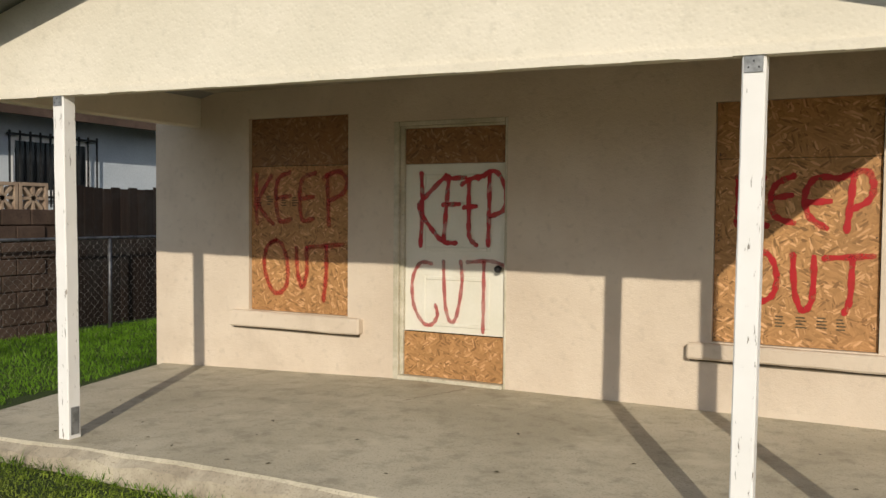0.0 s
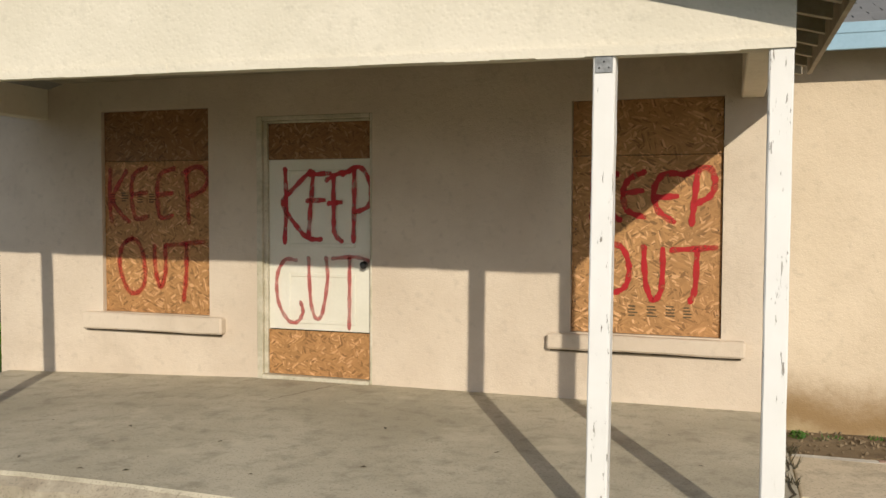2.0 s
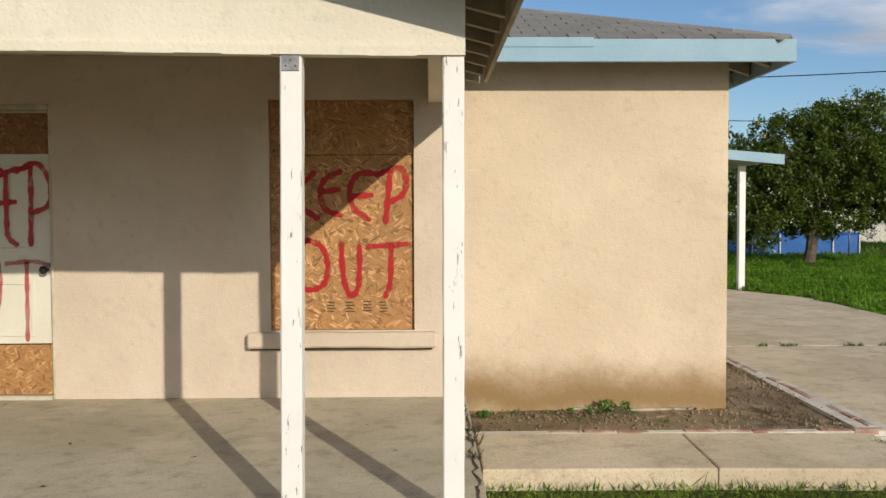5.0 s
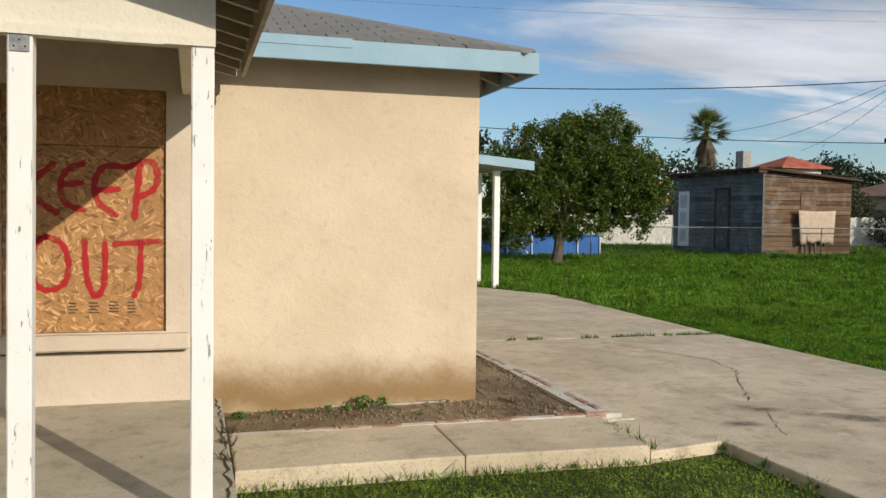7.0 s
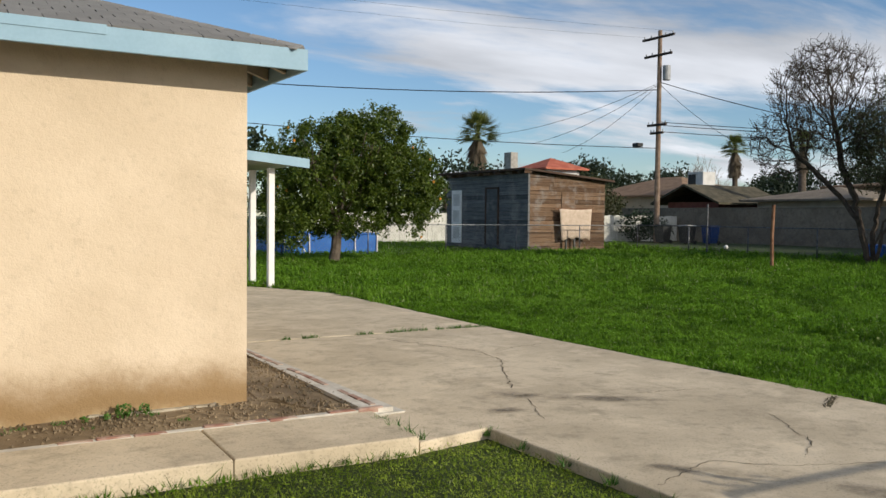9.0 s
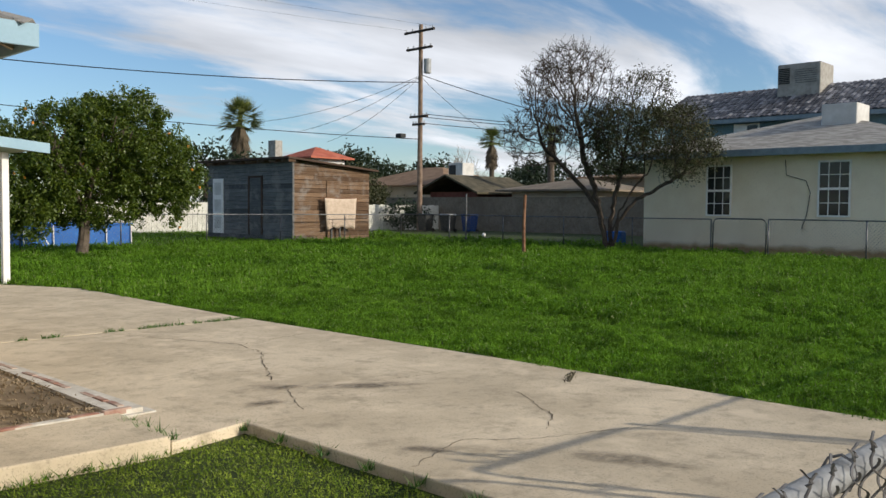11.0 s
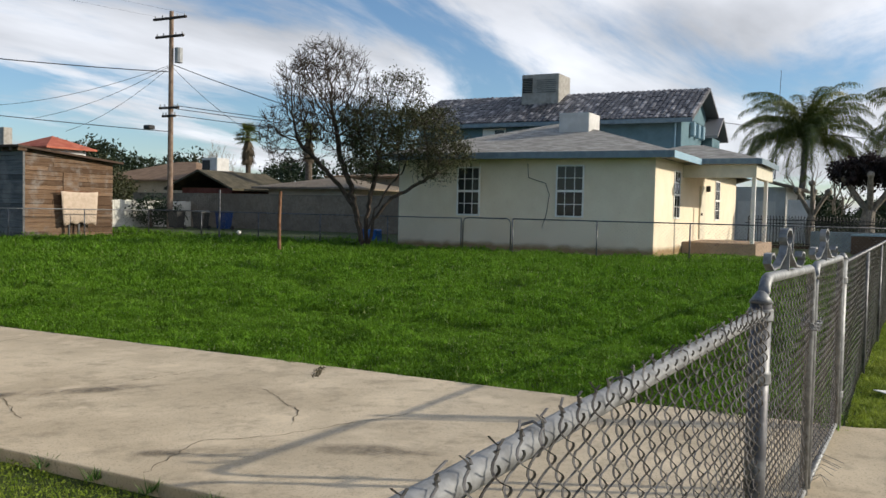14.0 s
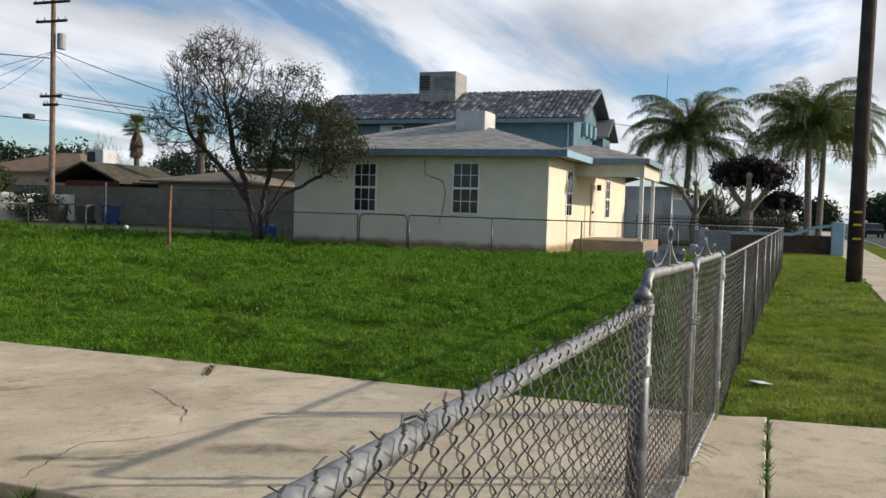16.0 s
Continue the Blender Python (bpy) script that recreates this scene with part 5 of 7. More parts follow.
def feather_palm(x, y, h, reach, seed, label):
    """A palm with long drooping feather fronds."""
    r0 = np.random.default_rng(seed)
    t = thing("feather_palm", label, "palm tree", "feather palms")
    tb = bmesh.new()
    lean = r0.uniform(-.3, .3)
    tube(tb, [(x, y, -.1), (x, y + lean * .3, h * .35), (x, y + lean * .8, h * .7), (x, y + lean, h)], 0.24, 10, 0.17)
    part("trunk", tb, M_bark_pale, t, "ringed grey trunk")
    tris, ribs = [], bmesh.new()
    for i in range(64):
        a = i * 2.39996 + r0.uniform(-.3, .3)
        rise = r0.uniform(.05, 1.5)
        ln = reach * r0.uniform(.85, 1.1)
        pts, p = [], np.array([x, y + lean, h + .1])
        for st in range(15):
            pts.append(p)
            e = rise - (1.75 + .3 * math.cos(rise)) * (st / 14) ** 1.5
            p = p + np.array([math.cos(a) * math.cos(e), math.sin(a) * math.cos(e), math.sin(e)]) * ln / 14
        tube(ribs, [tuple(p) for p in pts], 0.03, 3, 0.008, cap=False)
        for c, (p, q) in enumerate(zip(pts[2:], pts[3:])):
            d = (q - p) / np.linalg.norm(q - p)
            side = np.cross(d, [0, 0, 1])
            side /= max(.2, np.linalg.norm(side))
            for f in np.linspace(0, 1, 9)[:-1]:
                for sg in (-1, 1):
                    b = p + (q - p) * f
                    ll = (1.25 - .055 * c) * r0.uniform(.7, 1.1)
                    mid = b + side * sg * ll * r0.uniform(.35, .5) + d * ll * .28 + np.array([0, 0, -ll * r0.uniform(-.05, .2)])
                    tip = mid + side * sg * ll * .12 + d * ll * .1 + np.array([0, 0, -ll * r0.uniform(.35, .65)])
                    tris.append([b - d * .022, b + d * .022, mid])
                    tris.append([mid - d * .016, mid + d * .016, tip])
                    tris.append([b, mid - d * .016, mid + d * .016])
    part("rib", ribs, M_palm_leaf, t)
    triangles("fronds", np.array(tris), M_palm_leaf, t, "arching green feather fronds")
    return t


def fan_palm(x, y, h, r, seed, label):
    """A tall palm with a round head of fans over a thick skirt of dead ones."""
    r0 = np.random.default_rng(seed)
    t = thing("fan_palm", label, "palm tree", "fan palms")
    part("trunk", tube(bmesh.new(), [(x, y, -.1), (x + .1, y, h * .5), (x, y, h)], 0.32, 8, 0.24), M_bark, t, "", True)
    for name, mt, lo, hi, n in (("fronds", M_palm_leaf, -.45, 1.45, 72), ("dead_skirt", M_dry_leaf, -1.40, -.95, 130)):
        tris = []
        for i in range(n):
            a, e = r0.uniform(0, 2 * math.pi), r0.uniform(lo, hi)
            d = np.array([math.cos(a) * math.cos(e), math.sin(a) * math.cos(e), math.sin(e)])
            s = np.cross(d, [0, 0, 1.0]) / max(.05, math.cos(e))
            live = name == "fronds"
            root = np.array([x, y, h if live else h - r * r0.uniform(.0, .95)])
            c = root + d * r * (.5 * r0.uniform(.8, 1.1) if live else .22)
            w = s * .022 * r
            tris.append([root - w, root + w, c])
            for k in range(13):
                f = (k - 6) / 6
                spread = 1.35 if live else .5
                tip = c + (d * math.cos(f * spread) + s * math.sin(f * spread)) * r * (.5 if live else .55) * r0.uniform(.85, 1.05) + np.array([0, 0, -r * (.05 + .12 * abs(f))])
                g = s * .035 * r + d * .012 * r
                tris.append([c - g, c + g, tip])
        triangles(name, np.array(tris), mt, t)
    return t


feather_palm(62.0, 5.2, 6.5, 5.4, 3, "feather palm with a grey trunk beside a house")
feather_palm(60.0, -2.6, 6.7, 5.0, 5, "feather palm with hanging fronds near the street")
feather_palm(68.0, -3.6, 7.2, 5.0, 8, "tall feather palm behind another near the street")
fan_palm(50.2, 75.0, 10.2, 2.9, 2, "fan palm with a thick dead skirt beyond the shed")
fan_palm(73.0, 61.0, 8.9, 1.9, 6, "slim fan palm far behind the houses")
fan_palm(55.6, 40.1, 7.1, 1.3, 9, "small fan palm behind the bare tree")


def pruned_tree(x, y, h, r, seed, label, leaf=None):
    random.seed(seed)
    t = thing("pruned_tree", label, "tree", "hard-pruned trees")
    tb = bmesh.new()
    tube(tb, [(x, y, -.1), (x, y + .1, h * .25), (x, y, h * .45)], 0.45 if leaf else .28, 9, 0.3 if leaf else .2)
    ends = []
    for i in range(6):
        a = i * 1.05
        e = (x + math.cos(a) * r * .6, y + math.sin(a) * r * .7, h * random.uniform(.72, .9))
        tube(tb, [(x, y, h * .4), (x + math.cos(a) * r * .3, y + math.sin(a) * r * .38, h * .6), e], 0.17 if leaf else .12, 6, 0.13 if leaf else .08)
        bmesh.ops.create_icosphere(tb, subdivisions=1, radius=.2, matrix=pose(*e))
        if not leaf:
            branches(tb, e, (math.cos(a), math.sin(a), 1), 0.8, .03, 2, tips=ends)
    part("trunk", tb, M_bark_pale, t, "pale knobbly trunk")
    if leaf:
        triangles("crown", leaves(clump_cloud([(x, y - r * .5, h * .86, r * .52), (x, y + r * .5, h * .86, r * .5), (x, y, h * .92, r * .55)], 320, 16, .3, flat=.62), .13, .45), leaf, t, "small dark red-brown leaves")
    return t


pruned_tree(50.0, 0.75, 4.5, 2.0, 3, "hard-pruned street tree with a dark flat crown", M_maroon_leaf)
pruned_tree(52.0, 3.6, 3.9, 1.3, 4, "hard-pruned bare tree with stubby limbs")
pruned_tree(58.0, -1.0, 3.0, 1.0, 5, "hard-pruned tree with a dark crown beside a wall", M_maroon_leaf)


def bush(name, label, lobes, clumps, per, size, mat_, clump_r=0.6, group="far trees"):
    t = thing(name, label, "tree", group)
    tb = bmesh.new()
    x, y, z, r = lobes[0]
    tube(tb, [(x, y, -.1), (x, y, z)], r * .12, 6, r * .05)
    part("trunk", tb, M_bark, t)
    triangles("crown", leaves(clump_cloud(lobes, clumps, per, clump_r, flat=.85), size, .5), mat_, t)
    return t


def bare_far(x, y, h, seed):
    random.seed(seed)
    t = thing("bare_far_tree", "leafless grey tree far behind the houses", "tree", "far bare trees")
    tb = bmesh.new()
    for k in range(3):
        branches(tb, (x, y, -.1), (random.uniform(-.3, .3), random.uniform(-.3, .3), 1), h * .42, h * .016, 4, spread=.5, up=.2, kids=3, shrink=.66, sides=4)
    part("trunk", tb, M_bark_pale, t)


bare_far(41.0, 75.0, 10.0, 1)
bare_far(80.0, 72.0, 9.0, 2)
bare_far(66.0, 3.0, 7.0, 5)
bare_far(120.0, -2.0, 11.0, 6)
bush("leafy_tree", "dark green tree behind the shed", [(29.5, 47, 3.4, 2.4), (33, 47.5, 3.0, 2.1), (26, 48, 2.6, 2.0)], 420, 12, .16, M_dark_leaf)
bush("leafy_tree", "round dark tree far behind the houses", [(62, 70, 5.2, 2.8), (66, 69, 4.2, 2.6), (70, 68, 4.4, 2.4), (58, 72, 4.6, 2.6)], 900, 12, .2, M_dark_leaf)
bush("leafy_tree", "olive shrub beside the wooden shed", [(45.5, 52.0, 3.0, 2.0), (46.4, 51.0, 2.2, 1.7)], 420, 14, .12, M_olive_leaf, .5)
bush("leafy_tree", "dark trees behind the block wall", [(62, 45, 3.4, 2.8), (64, 40, 4.0, 2.8), (63, 36, 3.3, 2.8), (66, 51, 3.0, 2.6)], 900, 12, .17, M_dark_leaf)
bush("leafy_tree", "low dark trees along the far street", [(150, 2, 2.2, 2.6), (160, -8, 2.4, 3), (150, 10, 2.6, 3), (155, -18, 3, 3.6), (158, -27, 3, 4)], 2200, 12, .28, M_dark_leaf, 1.0)
bush("leafy_tree", "far green trees behind the red roof", [(70, 82, 5, 4), (82, 78, 4.6, 4), (94, 72, 4.4, 4), (104, 64, 4.6, 4)], 1200, 10, .24, M_dark_leaf, .9)
bush("hedge", "green hedge beyond the cream house", [(56, 2.5, .9, 1.0), (57, -1.0, .9, 1.0), (64, 1.5, 1.0, 1.2)], 700, 14, .08, M_dark_leaf, .4)
bush("leafy_tree", "dark tree behind the patio cover", [(16.0, 50, 4.6, 2.6), (12.5, 52, 4.0, 2.4)], 260, 12, .2, M_dark_leaf)
bush("shrub", "round dark shrub against the block wall", [(40.5, 41.0, 1.1, 1.2), (40.9, 39.7, .8, .9)], 200, 12, .09, M_dark_leaf, .3, "shrubs")


# ---- buildings beyond the lawn ----
M_cream = stucco("stucco_cream_far", (0.765, 0.655, 0.485), (0.825, 0.725, 0.555), dirt_top=0.30, smudge=0.15)
M_cream_trim = plain("cream_trim", (0.60, 0.56, 0.44), (0.68, 0.63, 0.50), 3, 0.7, 0.1, 40)
M_grey_blue = plain("grey_blue_trim", (0.15, 0.20, 0.235), (0.20, 0.26, 0.29), 4, 0.65, 0.15, 40)
M_teal = stucco("stucco_blue", (0.12, 0.20, 0.235), (0.15, 0.235, 0.27))
k_tile = Nodes("dark_roof_tile", 0.4, 0, 0.4)
# random paler tiles paint in sun glints and white mortar
tone = k_tile.math("FRACT", k_tile.math("ADD", k_tile.random(), k_tile.island()))
k_tile.color(k_tile.mix(k_tile.ramp(tone, 0.5, 1.2), k_tile.mix(k_tile.noise(3, 4), (0.03, 0.03, 0.037), (0.07, 0.068, 0.075)), (0.34, 0.33, 0.335)))
k_tile.bump(k_tile.noise(25, 3), 0.3, 0.01)
M_tile = k_tile.m
k_far = Nodes("pale_grey_shingle", 0.95, 0, 0.2)
row = k_far.noise(1, 3, 0.6, vec=k_far.scaled((2.2, 2.2, 26)))
k_far.color(k_far.mix(k_far.ramp(row, 0.42, 0.6), k_far.mix(k_far.noise(9, 3), (0.21, 0.195, 0.17), (0.29, 0.272, 0.24)), (0.40, 0.378, 0.335)))
k_far.bump(row, 0.5, 0.02)
M_roof_far = k_far.m
M_tan = plain("tan_wall", (0.42, 0.34, 0.25), (0.48, 0.40, 0.30), 1, 0.9, 0.2, 20)
M_tan_roof = plain("brown_shingle", (0.20, 0.125, 0.075), (0.26, 0.17, 0.105), 1.2, 0.95, 0.4, 14, dist=.02)
M_moss_roof = plain("mossy_shingle", (0.055, 0.05, 0.032), (0.10, 0.085, 0.055), 1.5, 0.95, 0.5, 10, dist=.03)
M_red_tile = plain("red_roof_tile", (0.34, 0.085, 0.05), (0.44, 0.14, 0.085), 1.5, 0.85, 0.4, 10, dist=.03)
M_red_wall = plain("dark_red_wall", (0.15, 0.05, 0.035), (0.19, 0.07, 0.05), 2, 0.9, 0.2, 20)
M_white_wall = plain("white_wall", (0.62, 0.62, 0.60), (0.72, 0.72, 0.70), 1.4, 0.85, 0.2, 20)
M_glass = Nodes("window_glass", 0.06, 0, 0.3).color((0.022, 0.024, 0.026)).m
M_block = concrete("grey_block", (0.185, 0.150, 0.110), (0.245, 0.203, 0.152), (0.08, 0.068, 0.05), 0.5)
# brown block darkened to stand for shade on the neighbour's wall; reused elsewhere
M_block_dimmed = concrete("shade_dimmed_brown_block", (0.060, 0.038, 0.027), (0.095, 0.062, 0.045), (0.03, 0.024, 0.018), 0.5)
# darker copy of the cooler metal, a shaded side put into its colour
M_cooler_dim = plain("shade_dimmed_cooler_metal", (0.27, 0.255, 0.225), (0.36, 0.345, 0.31), 3, 0.7, 0.2, 40)
M_cooler = plain("cooler_metal", (0.50, 0.49, 0.46), (0.60, 0.59, 0.56), 2, 0.6, 0.1, 40)


def hip_roof(x0, x1, y0, y1, z, slope, thick=0.14, ridge=None):
    """A hipped roof over a rectangle, its ridge along the longer side, with thickness."""
    bm = bmesh.new()
    w = min(x1 - x0, y1 - y0) / 2
    if x1 - x0 >= y1 - y0:
        a, b = (x0 + w, (y0 + y1) / 2), (x1 - w, (y0 + y1) / 2)
    else:
        a, b = ((x0 + x1) / 2, y0 + w), ((x0 + x1) / 2, y1 - w)
    h = z + slope * w
    t = [bm.verts.new(p) for p in ((x0, y0, z), (x1, y0, z), (x1, y1, z), (x0, y1, z), (*a, h), (*b, h))]
    l = [bm.verts.new(v.co - Vector((0, 0, thick))) for v in t[:4]]
    fs = ((0, 1, 5, 4), (1, 2, 5), (2, 3, 4, 5), (3, 0, 4)) if x1 - x0 >= y1 - y0 else ((0, 1, 4), (1, 2, 5, 4), (2, 3, 5), (3, 0, 4, 5))
    for f in fs:
        bm.faces.new([t[i] for i in f])
    for i in range(4):
        j = (i + 1) % 4
        bm.faces.new((t[j], t[i], l[i], l[j]))
    bm.faces.new(l[::-1])
    bmesh.ops.recalc_face_normals(bm, faces=bm.faces)
    return bm


def gable_roof(x0, x1, y0, y1, z, rise, along="y", thick=0.15):
    bm = bmesh.new()
    if along == "y":
        m = (x0 + x1) / 2
        prism(bm, [(x0, z), (m, z + rise), (x1, z), (x1, z - thick), (m, z + rise - thick), (x0, z - thick)], y0, y1)
    else:
        m = (y0 + y1) / 2
        prism(bm, [(y0, z), (m, z + rise), (y1, z), (y1, z - thick), (m, z + rise - thick), (y0, z - thick)], x0, x1, axis="x")
    return bm


def sash_window(parent, face, a0, a1, z0, z1, plane, muntins=(3, 4), frame_mat=None, glass_back=0.06):
    """A double-hung window in a wall: face 'x' lies in x=plane, 'y' in y=plane; both look towards the low side."""
    def bx(bm, a, b, d0, d1, lo, hi):
        if face == "x":
            box(bm, plane + d0, plane + d1, a, b, lo, hi)
        else:
            box(bm, a, b, plane + d0, plane + d1, lo, hi)
    fm = frame_mat or M_white
    bm = bmesh.new()
    w = 0.06
    mid_z = (z0 + z1) / 2
    for r in ((a0, a0 + w, z0, z1), (a1 - w, a1, z0, z1), (a0 + w, a1 - w, z0, z0 + w), (a0 + w, a1 - w, z1 - w, z1), (a0 + w, a1 - w, mid_z - .04, mid_z + .04)):
        bx(bm, r[0], r[1], -.035, -.001, r[2], r[3])
    win = part("window", bm, fm, parent, "white framed sash window with small panes")
    bm = bmesh.new()
    bx(bm, a0 + w, a1 - w, -.012, -.004, z0 + w, mid_z - .04)
    part("pane", bm, M_glass, win)
    bm = bmesh.new()
    bx(bm, a0 + w, a1 - w, -.012, -.004, mid_z + .04, z1 - w)
    part("pane", bm, M_glass, win)
    nx, nz = muntins
    for i in range(1, nx):
        a = a0 + (a1 - a0) * i / nx
        bm = bmesh.new()
        bx(bm, a - .012, a + .012, -.028, -.0125, z0 + w, z1 - w)
        part("muntin", bm, fm, win)
    for i in range(1, nz):
        z = z0 + (z1 - z0) * i / nz
        if abs(z - mid_z) < .05:
            continue
        bm = bmesh.new()
        bx(bm, a0 + w, a1 - w, -.026, -.0125, z - .012, z + .012)
        part("muntin", bm, fm, win)
    return win


# cream house
hb = thing("cream_house", "cream stucco bungalow with a shingled hip roof and small front porch", "house")
part("wall", boxes((29.7, 46.0, 6.66, 16.5, -.1, 3.4)), M_cream, hb, "cream stucco wall, stained at its foot")
rf = part("roof", hip_roof(29.15, 46.6, 5.95, 17.15, 3.56, 0.29), M_roof_far, hb, "pale grey shingle hip roof")
part("fascia", boxes((29.12, 29.15, 5.92, 17.18, 3.34, 3.57)), M_grey_blue, hb, "grey-blue fascia board")
for x0, x1 in ((29.15, 33.6), (38.6, 46.6)):
    part("fascia", boxes((x0, x1, 5.92, 5.95, 3.34, 3.57)), M_blue, hb, "pale blue fascia board")
sash_window(hb, "x", 13.05, 14.0, 1.3, 3.1, 29.7)
sash_window(hb, "x", 9.1, 10.13, 1.32, 3.15, 29.7)
sash_window(hb, "y", 32.4, 33.4, 1.35, 3.1, 6.66, (2, 4))
sash_window(hb, "y", 40.4, 41.5, 1.3, 3.05, 6.66, (2, 4))
dr2 = part("front_door", boxes((37.0, 37.95, 6.59, 6.66, 0.55, 2.7), bevel=.01), M_cream_trim, hb, "cream front door")
part("handle", boxes((37.1, 37.15, 6.53, 6.59, 1.5, 1.6)), M_black, dr2)
part("porch_slab", boxes((34.0, 38.5, 4.0, 6.66, -.1, 0.5), bevel=.02), concrete("porch_block", (.32, .23, .16), (.40, .30, .22)), hb, "raised concrete porch slab")
part("porch_roof", hip_roof(33.6, 38.6, 3.87, 9.6, 3.57, 0.28), M_roof_far, hb)
part("porch_beam", boxes((33.8, 34.0, 4.05, 6.66, 2.9, 3.36), (34.0, 38.4, 4.05, 4.25, 2.9, 3.36)), M_cream_trim, hb, "cream porch beam")
part("porch_fascia", boxes((33.56, 33.6, 3.84, 5.95, 3.38, 3.58), (33.6, 38.6, 3.84, 3.87, 3.38, 3.58)), M_grey_blue, hb)
for x in (33.95, 37.2):
    part("porch_post", boxes((x, x + .14, 4.08, 4.22, 0.5, 2.9), bevel=.01), M_white, hb, "white square porch post")
part("chimney_box", boxes((32.6, 33.9, 9.95, 11.15, 4.2, 5.3), bevel=.02), M_cooler, hb, "white rooftop cooler box")
part("cable", tube(bmesh.new(), [(29.67, 11.2, 3.2), (29.66, 11.15, 2.7), (29.66, 10.5, 2.5), (29.66, 10.35, 2.1), (29.66, 10.45, 1.4), (29.66, 10.6, .95), (29.66, 10.4, .85)], 0.012, 5), M_black, hb, "hanging black cable")
part("wall_lamp", boxes((38.4, 38.55, 6.5, 6.66, 2.5, 2.75), bevel=.02), M_black, hb)

# two-storey blue house behind
bh = thing("blue_house", "two-storey blue stucco house with a dark tiled roof", "house")
part("wall", boxes((48.0, 56.0, 9.9, 26.0, -.1, 6.85)), M_teal, bh)
gb2 = bmesh.new()
prism(gb2, [(48.0, 6.8), (52.0, 8.72), (56.0, 6.8)], 9.9, 10.0)
part("gable_wall", gb2, M_teal, bh)
bm = bmesh.new()
prism(bm, [(47.4, 6.62), (52.0, 8.8), (56.6, 6.62), (56.6, 6.47), (52.0, 8.65), (47.4, 6.47)], 9.2, 26.6)
blue_roof = part("roof", bm, M_tile, bh, "dark grey barrel tile roof")
part("eave_board", boxes((47.36, 47.4, 9.2, 26.6, 6.42, 6.66)), M_grey_blue, bh)
wg = boxes((53.5, 55.9, 9.3, 12.0, -.1, 6.1))
part("wing_wall", wg, M_teal, bh)
part("wing_roof", gable_roof(53.0, 56.6, 8.9, 12.5, 6.2, 1.2, "y"), M_tile, bh)
win2 = part("window", boxes((47.95, 48.0, 20.1, 21.6, 5.65, 6.4)), M_white, bh)
part("pane", boxes((47.93, 47.95, 20.2, 20.8, 5.75, 6.3)), M_glass, win2)
part("pane", boxes((47.93, 47.95, 20.9, 21.5, 5.75, 6.3)), M_white, win2)
for i in range(3):
    part("corbel", boxes((50.0 + 1.3 * i, 50.35 + 1.3 * i, 9.6, 9.9, 5.9, 6.7), bevel=.05), M_blue, bh)
part("downspout", tube(bmesh.new(), [(47.9, 10.2, 6.5), (47.9, 10.2, 0)], .05, 6), M_blue, bh)
ck = thing("roof_cooler", "large grey metal evaporative cooler on the tiled roof", "cooler")
cb = part("body", boxes((50.2, 52.2, 17.7, 20.1, 7.6, 9.85), bevel=.04), M_cooler_dim, ck)
for i in range(9):
    part("louvre", boxes((50.16, 50.2, 19.4, 20.02, 8.75 + i * .1, 8.81 + i * .1)), M_black, cb)
for i in range(7):
    part("louvre", boxes((50.17, 50.2, 17.9, 19.1, 8.75 + i * .12, 8.78 + i * .12)), M_pipe_dark, cb)
tl_bm = bmesh.new()
prism(tl_bm, [(-.15, 0), (-.11, .06), (0, .09), (.11, .06), (.15, 0), (.11, .03), (0, .05), (-.11, .03)], -.22, .22)
tl_me = bpy.data.meshes.new("roof_tile")
tl_bm.to_mesh(tl_me)
tl_bm.free()
tl_me.materials.append(M_tile)
sl = math.atan2(8.8 - 6.62, 4.6)
tv, tf = [], []
base_v = [v.co.copy() for v in tl_me.vertices]
base_f = [tuple(p.vertices) for p in tl_me.polygons]
rot = Matrix.Rotation(-sl, 4, "Y") @ Matrix.Rotation(math.pi / 2, 4, "Z")
near_tiles = 0
for r in range(12):
    s = 0.2 + r * 0.40
    for c in range(57):
        y = 9.35 + c * 0.305
        m = Matrix.Translation((47.4 + s * math.cos(sl), y, 6.65 + s * math.sin(sl) + random.uniform(0, .03))) @ rot @ Matrix.Rotation(random.uniform(.0, .07), 4, "X")
        if near_tiles < 290 and y < 17.2:
            o = new("roof_tile", tl_me)
            o.parent, o.matrix_basis = blue_roof, m
            near_tiles += 1
        else:
            k = len(tv)
            tv += [tuple(m @ v) for v in base_v]
            tf += [tuple(k + i for i in f) for f in base_f]
rest = mesh_from("roof_tiles", tv, tf, M_tile, blue_roof)
rest["kind"] = "stuff"


def far_house(name, label, x0, x1, y0, y1, h, roof_bm, wall_mat, roof_mat):
    t = thing(name, label, "house", "far houses")
    part("wall", boxes((x0, x1, y0, y1, -.1, h)), wall_mat, t)
    part("roof", roof_bm, roof_mat, t)
    return t


rh = far_house("red_roof_house", "house with a red tiled hip roof behind the shed", 48.7, 52.3, 61.1, 64.9, 5.9, hip_roof(48.0, 53.0, 60.5, 65.5, 6.0, 0.42), M_white_wall, M_red_tile)
part("chimney", boxes((46.9, 47.7, 64.3, 65.4, 4.6, 7.5), bevel=.03), M_cooler_dim, rh)
far_house("tan_house", "tan house with a brown shingle roof", 56.0, 66.0, 52.0, 64.0, 3.5, hip_roof(55.2, 66.8, 51.1, 65.0, 3.6, 0.32), M_tan, M_tan_roof)
tc = thing("roof_cooler", "white rooftop cooler far behind the lawn", "cooler")
part("body", boxes((56.5, 58.0, 50.2, 51.9, 3.6, 5.5), bevel=.03), M_cooler, tc)
part("louvre", boxes((56.46, 56.5, 51.0, 51.8, 4.4, 5.3)), M_black, tc)
